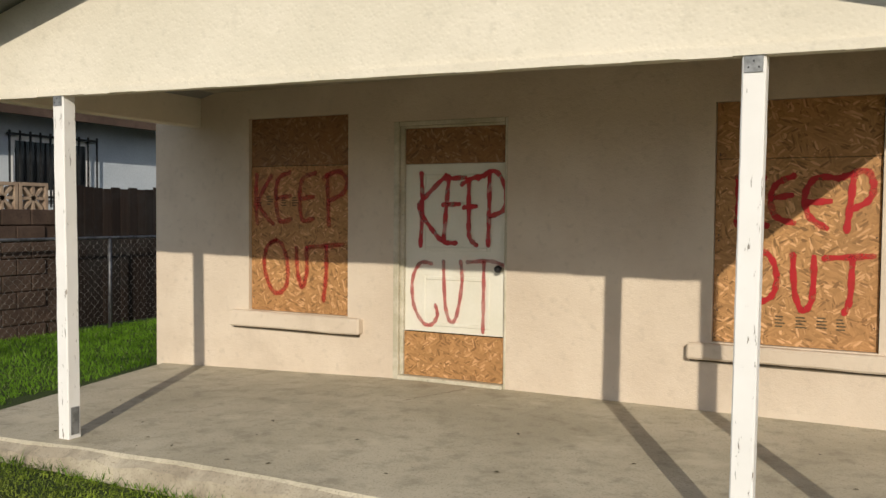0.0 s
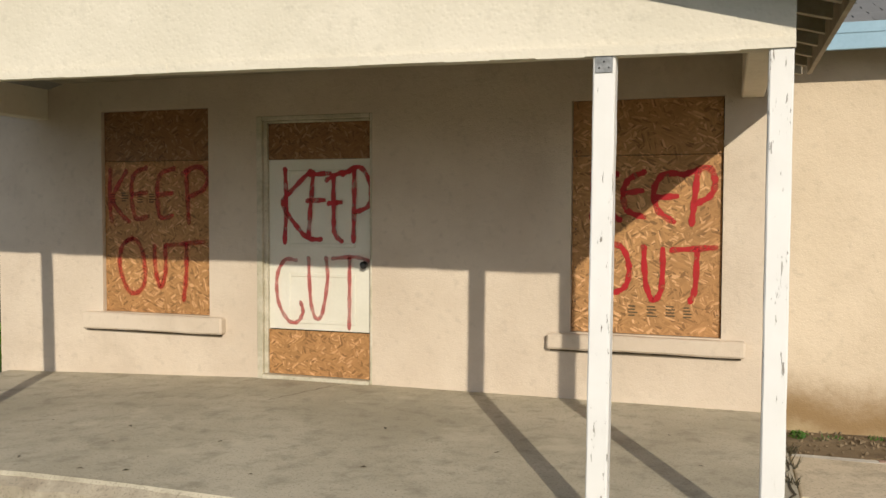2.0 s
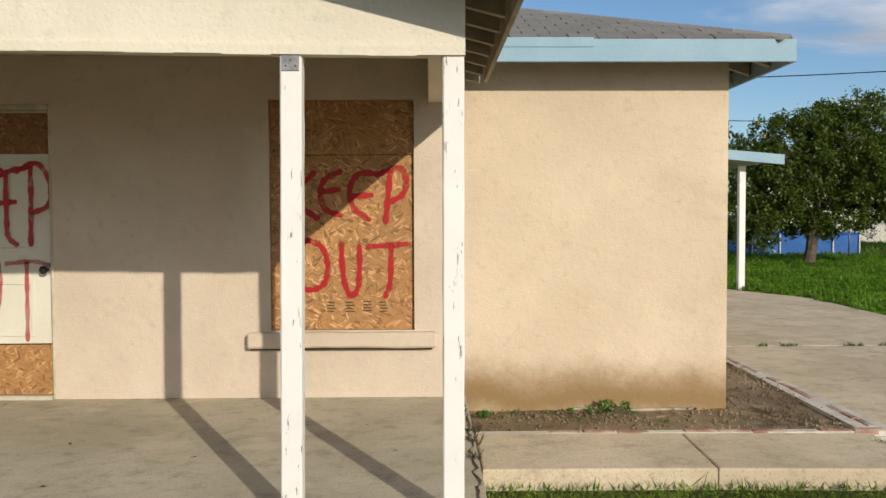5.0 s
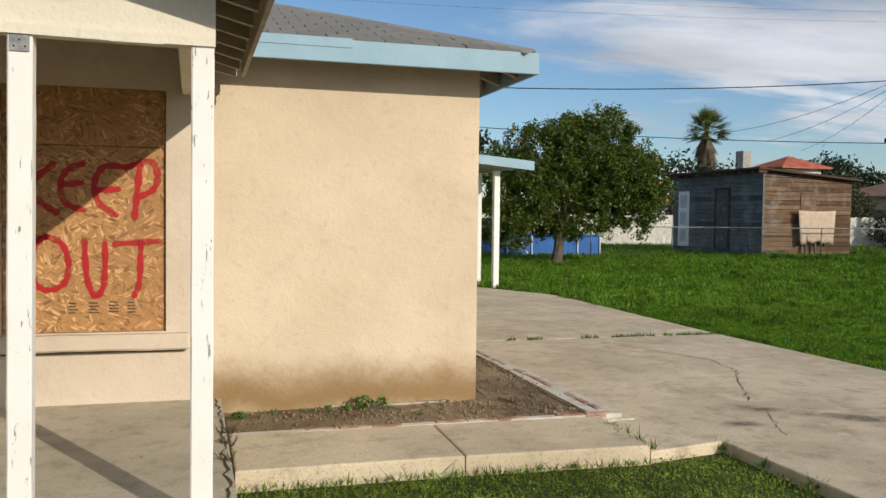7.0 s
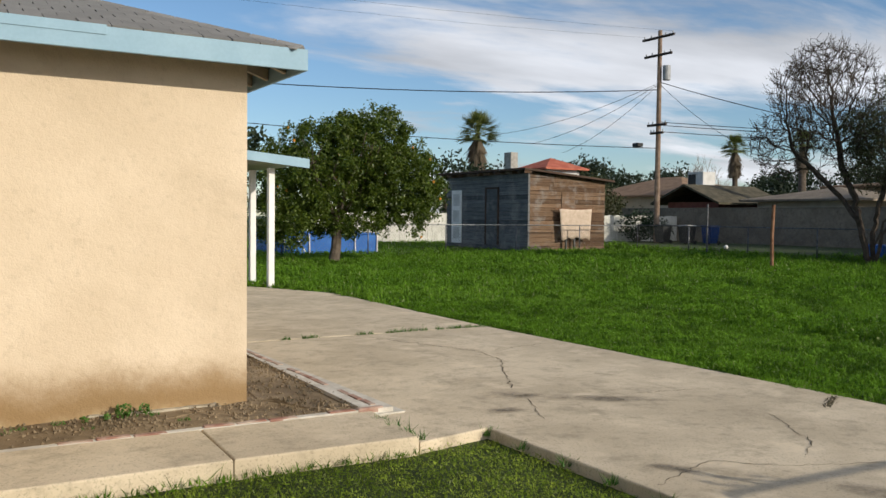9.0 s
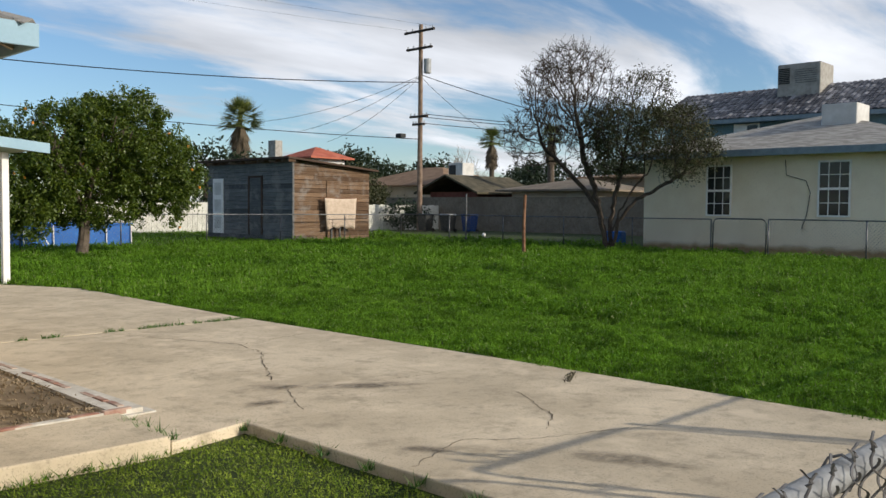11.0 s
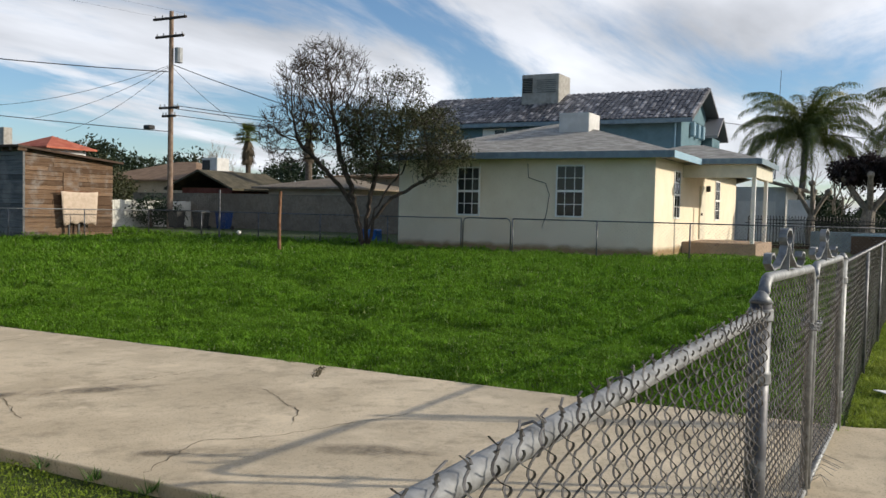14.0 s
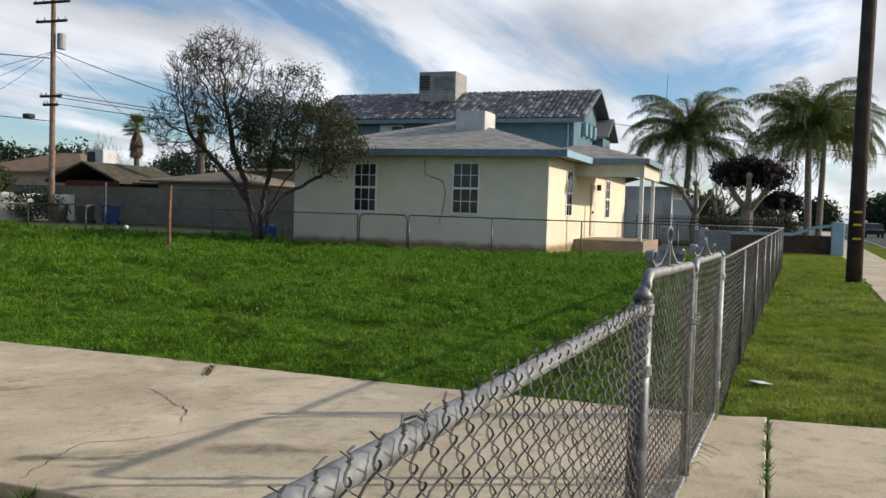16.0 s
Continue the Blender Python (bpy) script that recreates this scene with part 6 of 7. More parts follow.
bhse = far_house("mossy_roof_house", "low dark house with a mossy gable roof", 50.5, 57.0, 43.2, 48.2, 2.8, gable_roof(49.6, 57.5, 42.4, 49.2, 2.75, 1.4, "x"), M_red_wall, M_moss_roof)
far_house("grey_roof_house", "low house with a grey roof behind the block wall", 52.0, 60.0, 33.5, 41.0, 2.9, hip_roof(51.2, 60.8, 32.6, 42.0, 2.95, 0.2), M_tan, M_block)
far_house("patio_house", "house behind with a pale flat roof", 60.0, 68.0, 34.0, 40.0, 4.0, hip_roof(59, 69, 33, 41, 4.1, 0.1), M_tan, M_tan_roof)
gw = far_house("white_garage_house", "pale house with a white garage beyond the porch", 58.0, 70.0, 5.6, 13.0, 3.4, gable_roof(57.2, 70.5, 4.8, 13.6, 3.35, 1.2, "x"), M_white_wall, M_block)
part("garage_door", boxes((57.94, 58.0, 6.2, 8.4, 0.1, 2.5)), M_white, gw, "white panelled garage door")
part("side_wall", boxes((57.2, 58.0, 3.9, 5.4, -.1, 2.6)), M_white_wall, gw)

# back boundary: grey block wall of courses, and the pale fence
bw = thing("block_wall", "long grey concrete block wall behind the lawn", "wall", kind="structure")
part("core", boxes((45.05, 45.22, 17.5, 47.5, -.1, 2.22)), M_block, bw)
blk = boxes((-.03, .0, -.195, .195, -.095, .095), bevel=.006)
blk_me = bpy.data.meshes.new("block")
blk.to_mesh(blk_me)
blk.free()
blk_me.materials.append(M_block)
for r in range(11):
    for c in range(26):
        if c * .4 + 25 > 46 or r < 1:
            continue
        o = new("block", blk_me)
        o.parent, o.location = bw, (45.05, 36.0 + c * .4 + (.2 if r % 2 else 0), .1 + r * .2)
part("cap", boxes((45.0, 45.27, 17.5, 47.5, 2.22, 2.28), bevel=.01), M_block, bw)
ifn = thing("iron_fence", "black iron picket fence beyond the cream porch", "fence")
part("rail", boxes((46.48, 46.52, -1.0, 6.1, .2, .24), (46.48, 46.52, -1.0, 6.1, 1.36, 1.40)), M_black, ifn)
pk_me = bpy.data.meshes.new("picket")
pk = boxes((-.012, .012, -.012, .012, .05, 1.5))
bmesh.ops.create_cone(pk, segments=4, radius1=.035, radius2=0, depth=.12, matrix=pose(0, 0, 1.56))
pk.to_mesh(pk_me)
pk.free()
pk_me.materials.append(M_black)
for i in range(50):
    o = new("picket", pk_me)
    o.parent, o.location = ifn, (46.5, -.95 + i * .143, 0)
part("footing", boxes((46.4, 46.6, -1.0, 6.1, -.1, .12)), M_block_dimmed, ifn)
M_pale_fence = plain("pale_fence_paint", (0.50, 0.49, 0.43), (0.62, 0.61, 0.55), 2.5, 0.85, 0.2, 20)
wfence = thing("white_fence", "pale painted plank fence at the back of the lot", "fence")
pl = boxes((-.145, .145, -.012, .012, 0, 1.68), bevel=.004)
pl_me = bpy.data.meshes.new("plank")
pl.to_mesh(pl_me)
pl.free()
pl_me.materials.append(M_pale_fence)
for i in range(96):
    o = new("plank", pl_me)
    o.parent, o.location = wfence, (16.5 + i * .3, 42.0, random.uniform(0, .05))
part("rail", boxes((16.3, 45.0, 42.02, 42.08, .4, .5), (16.3, 45.0, 42.02, 42.08, 1.3, 1.4)), M_pale_fence, wfence)

# wooden shed
M_grey_plank = wood("grey_weathered_plank", (0.075, 0.082, 0.086), (0.22, 0.228, 0.226), (30, .9, 36))
M_brown_plank = wood("brown_weathered_plank", (0.085, 0.045, 0.024), (0.30, 0.20, 0.125), (.9, 30, 40))
sx0, sx1, sy0, sy1 = 22.1, 26.2, 28.1, 34.5
shed = thing("wooden_shed", "old shed of grey and brown weathered planks", "shed")
part("frame", boxes((sx0 + .03, sx1 - .02, sy0 + .03, sy1 - .02, 0.1, 3.0)), M_block_dimmed, shed)
shed_top = lambda x: 3.43 - .0792 * (x - sx0 + .4)
for r in range(19):
    z0 = 0.12 + r * 0.178
    if r < 18:
        g = boxes((sx0 - .02 - random.uniform(0, .012), sx0 + .03, sy0, sy1, z0 + random.uniform(0, .01), z0 + .172), bevel=.006)
        part("plank", g, M_grey_plank, shed)
    cuts = [sx0, sx0 + random.uniform(.9, 3.0), sx1]
    for a, b in zip(cuts, cuts[1:]):
        if z0 + .03 > shed_top(a):
            continue
        g = boxes((a, b - .006, sy0 - .02 - random.uniform(0, .016), sy0 + .03, z0 + random.uniform(0, .012), z0 + .172), bevel=.006)
        for v in g.verts:
            v.co.z = min(v.co.z, shed_top(v.co.x))
        part("plank", g, M_brown_plank, shed)
part("corner_board", boxes((sx0 - .035, sx0 + .05, sy0 - .045, sy0 - .021, .05, 3.33)), M_grey_plank, shed)
rfb = bmesh.new()
prism(rfb, [(sx0 - .4, 3.44), (sx1 + .3, 3.06), (sx1 + .3, 3.14), (sx0 - .4, 3.52)], sy0 - .3, sy1 + .3)
part("roof", rfb, M_block_dimmed, shed, "thin sagging dark roof")
for i in range(16):
    y = sy0 - .25 + i * .43
    part("rafter_tail", boxes((sx0 - .38, sx0 - .03, y, y + .05, 3.3, 3.42)), M_brown_plank, shed)
d1 = part("white_door", boxes((sx0 - .06, sx0 - .022, 33.15, 34.0, 0.3, 2.72), bevel=.008), M_white, shed, "peeling white door")
for zz in (.5, 1.25, 2.0):
    part("panel", boxes((sx0 - .068, sx0 - .06, 33.3, 33.85, zz, zz + .55), bevel=.003), M_cooler, d1)
d2 = part("screen_door", boxes((sx0 - .05, sx0 - .022, 30.25, 31.1, 0.3, 2.72), bevel=.008), M_grey_plank, shed, "grey boarded screen door")
part("door_frame", boxes((sx0 - .07, sx0 - .021, 30.15, 30.25, .3, 2.8), (sx0 - .07, sx0 - .021, 31.1, 31.2, .3, 2.8), (sx0 - .07, sx0 - .021, 30.25, 31.1, 2.72, 2.8)), M_block_dimmed, d2)
part("hatch", boxes((23.8, 24.5, sy0 - .06, sy0 - .035, 1.7, 2.6), bevel=.006), M_brown_plank, shed, "nailed-up window hatch")
M_cloth = plain("beige_carpet", (0.47, 0.37, 0.28), (0.56, 0.45, 0.35), 5, 0.95, 0.5, 60)
cl = thing("hanging_carpet", "beige carpet hung over a bar on the shed wall", "carpet")
cv, cf = [], []
for i in range(15):
    for j in range(11):
        u, v = i / 14, j / 10
        x = 23.5 + u * 1.72 + (.12 * v if u < .5 else -.1 * v) * abs(2 * u - 1)
        cv.append((x, 27.79 - .012 * math.sin(u * 9) * v + .01 * math.sin(u * 5), 1.88 - v * (1.3 - .1 * math.sin(u * 3.1) + .05 * math.sin(u * 20)) - .03 * math.sin(u * 3.14)))
for i in range(14):
    for j in range(10):
        cf.append((i * 11 + j, i * 11 + j + 1, (i + 1) * 11 + j + 1, (i + 1) * 11 + j))
cm = mesh_from("cloth", cv, cf, M_cloth, cl, "", True)
sol = cm.modifiers.new("thickness", "SOLIDIFY")
sol.thickness = .012
part("bar", tube(bmesh.new(), [(23.35, 27.88, 1.87), (25.4, 27.88, 1.88)], .02, 8), M_rust, cl)
for x in (23.9, 24.35):
    part("prop", boxes((x, x + .06, 27.86, 27.92, -.05, 1.85)), M_grey_plank, cl)

# frame pool behind the orange tree
M_pool = plain("blue_vinyl", (0.012, 0.10, 0.36), (0.02, 0.14, 0.44), 2, 0.45, 0.1, 20)
pool = thing("frame_pool", "blue above-ground frame pool with white legs", "pool")
part("liner", boxes((12.3, 16.3, 30.2, 33.2, 0, 0.78), bevel=.04), M_pool, pool)
part("top_frame", tube(bmesh.new(), [(12.3, 30.18, .8), (16.3, 30.18, .8), (16.3, 33.2, .8), (12.3, 33.2, .8), (12.3, 30.18, .8)], .035, 8), M_pool, pool)
for x in (12.4, 13.4, 14.4, 15.3, 16.25):
    part("leg", tube(bmesh.new(), [(x, 30.14, 0), (x, 30.16, .78)], .022, 6), M_white, pool)
part("ladder", tube(bmesh.new(), [(13.2, 29.9, 0), (12.7, 30.15, 1.0), (12.4, 30.3, .9)], .025, 6), M_white, pool, "white pool ladder")

# patio cover behind the house
pc = thing("patio_cover", "low patio cover on white posts with a blue edge", "patio cover")
for x, y in ((6.76, 15.8), (6.74, 16.85)):
    part("post", boxes((x - .06, x + .06, y - .06, y + .06, .05, 2.40), bevel=.008), M_white, pc, "worn white post")
cvr = bmesh.new()
prism(cvr, [(3.1, 2.85), (7.36, 2.47), (7.36, 2.58), (3.1, 2.97)], 15.4, 19.5)
part("roof", cvr, M_cooler, pc)
fsc = bmesh.new()
prism(fsc, [(3.1, 2.80), (7.39, 2.40), (7.39, 2.58), (3.1, 2.96)], 15.37, 15.4)
part("edge_board", fsc, M_blue, pc, "pale blue edge board")

# ---- poles and wires ----
M_pole = plain("pole_wood", (0.17, 0.115, 0.08), (0.26, 0.19, 0.14), 3, 0.9, 0.5, 30, dist=.01)
M_pole_dark = plain("creosote_pole", (0.035, 0.026, 0.02), (0.06, 0.045, 0.035), 3, 0.85, 0.5, 30, dist=.01)
M_ins = plain("grey_transformer", (0.28, 0.29, 0.29), (0.36, 0.37, 0.37), 4, 0.5, 0.1, 30)
up = thing("utility_pole", "tall wooden utility pole with crossarms and a transformer", "utility pole")
PX, PY = 40.5, 39.35
part("shaft", tube(bmesh.new(), [(PX, PY, -.2), (PX, PY, 6), (PX, PY, 13.3)], .19, 10, .13), M_pole, up)
for z, half in ((12.85, 1.35), (11.75, 1.15), (7.4, .8), (6.9, .55)):
    arm = part("crossarm", boxes((PX - .2, PX - .08, PY - half, PY + half, z - .07, z + .07)), M_pole_dark, up)
    for k in (-.9, -.45, .45, .9):
        part("insulator", tube(bmesh.new(), [(PX - .14, PY + k * half, z + .07), (PX - .14, PY + k * half, z + .22)], .04, 6, .03), M_ins, arm)
part("transformer", tube(bmesh.new(), [(PX + .3, PY - .32, 10.2), (PX + .3, PY - .32, 10.3), (PX + .3, PY - .32, 11.0), (PX + .3, PY - .32, 11.1)], .25, 12), M_ins, up, "grey can transformer")
np_ = thing("street_pole", "dark creosoted pole with yellow bands beside the pavement", "utility pole")
part("shaft", tube(bmesh.new(), [(23.65, -2.33, -.2), (23.65, -2.33, 4), (23.7, -2.4, 11)], .185, 14, .15), M_pole_dark, np_, "", True)
M_yellow = plain("yellow_tag", (.55, .42, .03), (.62, .48, .05), 5, .6, .1, 40)
for z in (1.05, 1.38, 1.68):
    part("band", boxes((23.44, 23.46, -2.42, -2.24, z, z + .05)), M_yellow, np_, "yellow reflective band")


def cable(label, p, q, sag, r):
    t = thing("overhead_wire", label, "wire", "overhead wires")
    a, b = Vector(p), Vector(q)
    pts = [tuple(a + (b - a) * s - Vector((0, 0, sag * 4 * s * (1 - s)))) for s in np.linspace(0, 1, 14)]
    part("strand", tube(bmesh.new(), pts, r, 4), M_black, t)
    return t


lbl = "thin black overhead wire running from the utility pole"
cable(lbl, (40.4, 39.35, 9.6), (8.0, 44.5, 8.45), .5, .026)
low_wire = cable(lbl, (40.4, 39.35, 5.95), (10.0, 55.0, 7.9), .4, .022)
part("splice_box", boxes((39.0, 39.5, 39.6, 40.1, 6.0, 6.25), bevel=.04), M_black, low_wire, "dark splice box")
cable(lbl, (40.4, 39.35, 10.0), (43.4, 61.4, 8.7), .5, .016)
cable(lbl, (40.4, 39.35, 9.95), (45.8, 59.7, 7.9), .5, .016)
cable(lbl, (40.4, 39.35, 9.9), (47.9, 58.1, 7.1), .5, .016)
cable(lbl, (40.5, 39.35, 10.1), (39.8, 20.0, 4.6), .3, .022)
cable(lbl, (40.5, 39.35, 10.0), (38.8, 32.2, 5.9), .2, .014)
for z in (7.6, 7.4, 7.0):
    cable(lbl, (40.5, 39.35, z), (62.0, 8.0, 5.4 + (z - 7) * .5), .6, .02)
for dy in (-1.2, 1.2):
    cable(lbl, (40.35, 39.35 + dy, 13.05), (-30.0, 45.0 + dy, 13.4), .9, .005)
cable(lbl, (62.0, 12.0, 8.2), (61.0, -9.0, 5.6), .3, .02)
ant = thing("roof_antenna", "thin tall antenna rod on a far roof", "antenna")
part("rod", tube(bmesh.new(), [(60.7, 6.6, 4.0), (60.73, 6.46, 11.0)], .04, 5, .015), M_pipe_dark, ant)

# bins and small things at the back
M_bin_blue = plain("blue_plastic", (0.01, 0.035, 0.13), (0.015, 0.045, 0.16), 4, .45, .05, 30)
M_bin_grey = plain("dark_plastic", (0.02, 0.022, 0.022), (0.035, 0.036, 0.036), 4, .5, .05, 30)


def bin_(x, y, mt, label, lid_mat):
    t = thing("wheeled_bin", label, "bin", "wheeled bins")
    bm = boxes((-.36, .36, -.4, .4, .08, 1.05))
    for v in bm.verts:
        if v.co.z < .2:
            v.co.x *= .78
            v.co.y *= .78
    part("body", bm, mt, t)
    part("lid", boxes((-.42, .38, -.43, .43, 1.05, 1.14), bevel=.03), lid_mat, t)
    for s in (-1, 1):
        wb = bmesh.new()
        tube(wb, [(.3, s * .34, .12), (.3, s * .42, .12)], .12, 10)
        part("wheel", wb, M_black, t)
    t.location = (x, y, 0)
    return t


bin_(41.2, 35.6, M_bin_blue, "dark blue wheeled bin by the block wall", M_bin_blue)
bin_(40.6, 36.9, M_bin_grey, "dark grey wheeled bin with a pale lid", M_cooler)
bin_(40.0, 38.3, M_bin_grey, "dark grey wheeled bin by the block wall", M_bin_grey)
bi = thing("plastic_tub", "small bright blue plastic tub behind the tree", "tub")
part("body", boxes((31.6, 32.1, 18.7, 19.5, .0, .62), bevel=.05), M_pool, bi)
wt = thing("white_bag", "small white bag lying in the grass", "bag")
bb = bmesh.new()
bmesh.ops.create_icosphere(bb, subdivisions=2, radius=.11, matrix=pose(36.0, 29.9, .09))
part("body", bb, M_white, wt, "", True)
pp = thing("paper_plate", "flattened white paper lying on the grass", "paper")
pb2 = bmesh.new()
box(pb2, -.09, .09, -.065, .065, 0, .006, m=pose(8.95, -.42, .06, 4, 3, 30))
part("sheet", pb2, M_white, pp)

# street side: blue garden wall, iron railing, far cars
gwl = thing("garden_wall", "low brown block wall with blue caps and pier", "wall")
part("wall", boxes((41.4, 41.7, -2.86, 1.2, -.1, .85), bevel=.01), M_block_dimmed, gwl)
part("pier", boxes((41.1, 41.7, -3.36, -2.86, -.1, 1.45), bevel=.03), M_blue, gwl, "blue painted pier")
cap = bmesh.new()
prism(cap, [(-2.86, 1.34), (-2.2, 1.25), (-1.3, .9), (1.2, .86), (1.2, .78), (-1.3, .80), (-2.2, 1.13), (-2.86, 1.22)], 41.3, 41.8, axis="x")
part("cap", cap, M_blue, gwl, "blue sloping cap")
bw2 = thing("garden_wall", "blue painted garden wall behind the pruned tree", "wall")
part("wall", boxes((44.0, 44.3, -1.5, 3.0, -.1, .9), bevel=.02), M_grey_blue, bw2)
ir = thing("iron_railing", "black wrought iron railing with spear tips", "railing")
part("rail", boxes((44.9, 44.94, -1.0, 6.0, .15, .19), (44.9, 44.94, -1.0, 6.0, 1.2, 1.24)), M_black, ir)
for i in range(48):
    y = -.95 + i * .145
    bm = bmesh.new()
    tube(bm, [(44.92, y, 0), (44.92, y, 1.42)], .011, 4)
    tube(bm, [(44.92, y, 1.4), (44.92, y, 1.43), (44.92, y, 1.52)], .03, 4, .004)
    part("bar", bm, M_black, ir)


def car(x, y, mt, label, turn):
    t = thing("car", label, "car", "parked cars")
    bd = bmesh.new()
    prism(bd, [(-2.2, .35), (-2.25, .8), (-1.5, .95), (-.9, 1.45), (.7, 1.48), (1.3, .98), (2.15, .85), (2.2, .35)], -.85, .85)
    bmesh.ops.bevel(bd, geom=list(bd.edges), offset=.06, segments=2, affect="EDGES")
    part("body", bd, mt, t)
    wb = bmesh.new()
    prism(wb, [(-1.35, 1.0), (-.85, 1.40), (.6, 1.42), (1.1, 1.0)], -.87, .87)
    part("window_band", wb, M_glass, t)
    for wx in (-1.4, 1.35):
        for s in (-1, 1):
            wh = part("wheel", tube(bmesh.new(), [(wx, s * .68, .33), (wx, s * .88, .33)], .33, 14), M_black, t)
            part("rim", tube(bmesh.new(), [(wx, s * .86, .33), (wx, s * .89, .33)], .19, 10), M_metal, wh)
    t.matrix_basis = pose(x, y, 0, 0, 0, turn)


M_car_w = plain("white_car_paint", (.6, .6, .6), (.64, .64, .64), 1, .25, 0, 30)
M_car_d = plain("dark_car_paint", (.03, .032, .036), (.04, .042, .046), 1, .25, 0, 30)
car(92, -2.2, M_car_w, "white car parked far along the street", 90)
car(100, -10.2, M_car_d, "dark car parked far along the street", 2)
car(96, -16.2, M_car_d, "dark car parked across the street", 2)

# ---- neighbour's side ----
# board tones lowered so the side yard's shade sits in the colour
M_wood_dimmed = wood("shade_dimmed_fence_wood", (0.016, 0.010, 0.008), (0.032, 0.021, 0.015), (26, 26, .8))
nh = thing("neighbour_house", "white stucco house with a brown roof edge", "house")
part("wall", boxes((-20.0, -12.0, 5.0, 22.0, -.1, 3.2)), plain("pale_blue_white_wall", (.44, .48, .52), (.51, .55, .58), 1.2, .9, .1, 30), nh)
part("roof", gable_roof(-20.6, -11.3, 4.4, 22.6, 3.25, 1.5, "y"), M_tan_roof, nh)
part("eave_board", boxes((-11.32, -11.27, 4.4, 22.6, 3.05, 3.27)), M_block_dimmed, nh, "dark brown eave board")
wn_ = part("window", boxes((-12.02, -11.99, 9.15, 10.75, 1.8, 2.8)), M_white, nh)
part("pane", boxes((-11.995, -11.98, 9.25, 10.65, 1.9, 2.7)), M_glass, wn_)
gr = thing("window_bars", "black iron security bars over a window", "window bars")
part("top_bar", boxes((-11.93, -11.9, 9.05, 10.85, 2.78, 2.82)), M_black, gr)
part("bottom_bar", boxes((-11.93, -11.9, 9.05, 10.85, 1.75, 1.79)), M_black, gr)
for i in range(10):
    y = 9.08 + i * .195
    part("bar", boxes((-11.925, -11.9, y, y + .025, 1.6, 2.86)), M_black, gr)
bwl = thing("block_wall", "brown block wall topped with patterned screen blocks", "wall", kind="structure")
part("core", boxes((-8.6, -8.44, 2.0, 7.2, -.1, 1.5)), M_block_dimmed, bwl)
bk = boxes((.0, .03, -.195, .195, -.094, .094), bevel=.008)
bk_me = bpy.data.meshes.new("block")
bk.to_mesh(bk_me)
bk.free()
bk_me.materials.append(M_block_dimmed)
for r in range(8):
    for c in range(11):
        o = new("block", bk_me)
        o.parent, o.location = bwl, (-8.44, 2.8 + c * .4 + (.2 if r % 2 else 0), .06 + r * .2)
M_screen = plain("tan_screen_block", (.28, .20, .14), (.36, .27, .19), 5, .9, .4, 40)
for i in range(5):
    y = 5.0 + i * .42
    sb = boxes((-8.58, -8.46, y, y + .04, 1.5, 1.88), (-8.58, -8.46, y + .36, y + .40, 1.5, 1.88), (-8.58, -8.46, y + .04, y + .36, 1.5, 1.54), (-8.58, -8.46, y + .04, y + .36, 1.84, 1.88))
    for a in (0, 45, 90, 135):
        box(sb, -.05, .05, -.19, .19, -.018, .018, m=Matrix.Translation((-8.52, y + .2, 1.69)) @ Matrix.Rotation(radians(a), 4, "X") @ Matrix.Diagonal((1, .95, 1, 1)))
    part("screen_block", sb, M_screen, bwl, "patterned screen block")
wdf = thing("wooden_fence", "weathered board fence beside the house, shade put into its dark colour", "fence")
for i in range(52):
    y = 7.22 + i * .152
    part("board", boxes((-8.55, -8.525, y, y + .147, 0.02, 1.86 + random.uniform(-.02, .03)), bevel=.004), M_wood_dimmed, wdf)
part("rail", boxes((-8.6, -8.55, 7.22, 15.1, .4, .5), (-8.6, -8.55, 7.22, 15.1, 1.4, 1.5)), M_wood_dimmed, wdf)
fence_run("chain-link fence in front of the neighbour's block wall", (-8.2, 2.6), (-8.2, 13.0), 1.2, 2.6, cell=.11, r=.0018, rail_mat=M_pipe_dark)
# ---- lawn ----
def on_lawn(x, y):
    paved = (x > 4.2 + .015 * np.sin(y * 9)) & (x < 7.28 + .05 * np.sin(y * 4) + .03 * np.sin(y * 11)) & (y > -.3) & (y < 14.2 + (7.3 - x) * 2)
    paved |= (x > 3.0) & (x <= 4.3) & (y > 4.27)
    paved |= (x > -5.5) & (x < 3.2) & (y > 4.28)
    paved |= (x > -5.15 + .2 * (y - 3.2) * -1) & (x < 1.2) & (y > 3.20)
    paved |= (x > 2.5) & (x < 7.6) & (y < -.24) & (y > -2.4)
    along = y + .038 * (x - 18)
    paved |= (along < -2.38 + .06 * np.sin(x * 3)) & (along > -3.95)
    paved |= (along < -5.1)
    paved |= (x > 22.05) & (x < 26.2) & (y > 28.05) & (y < 34.5)
    paved |= (x > 29.65) & (y > 6.6) & (x < 46)
    paved |= (x < -8.45) | ((x > -5.5) & (x < 3.1) & (y > 5.9) & (y < 14.8))
    return ~paved


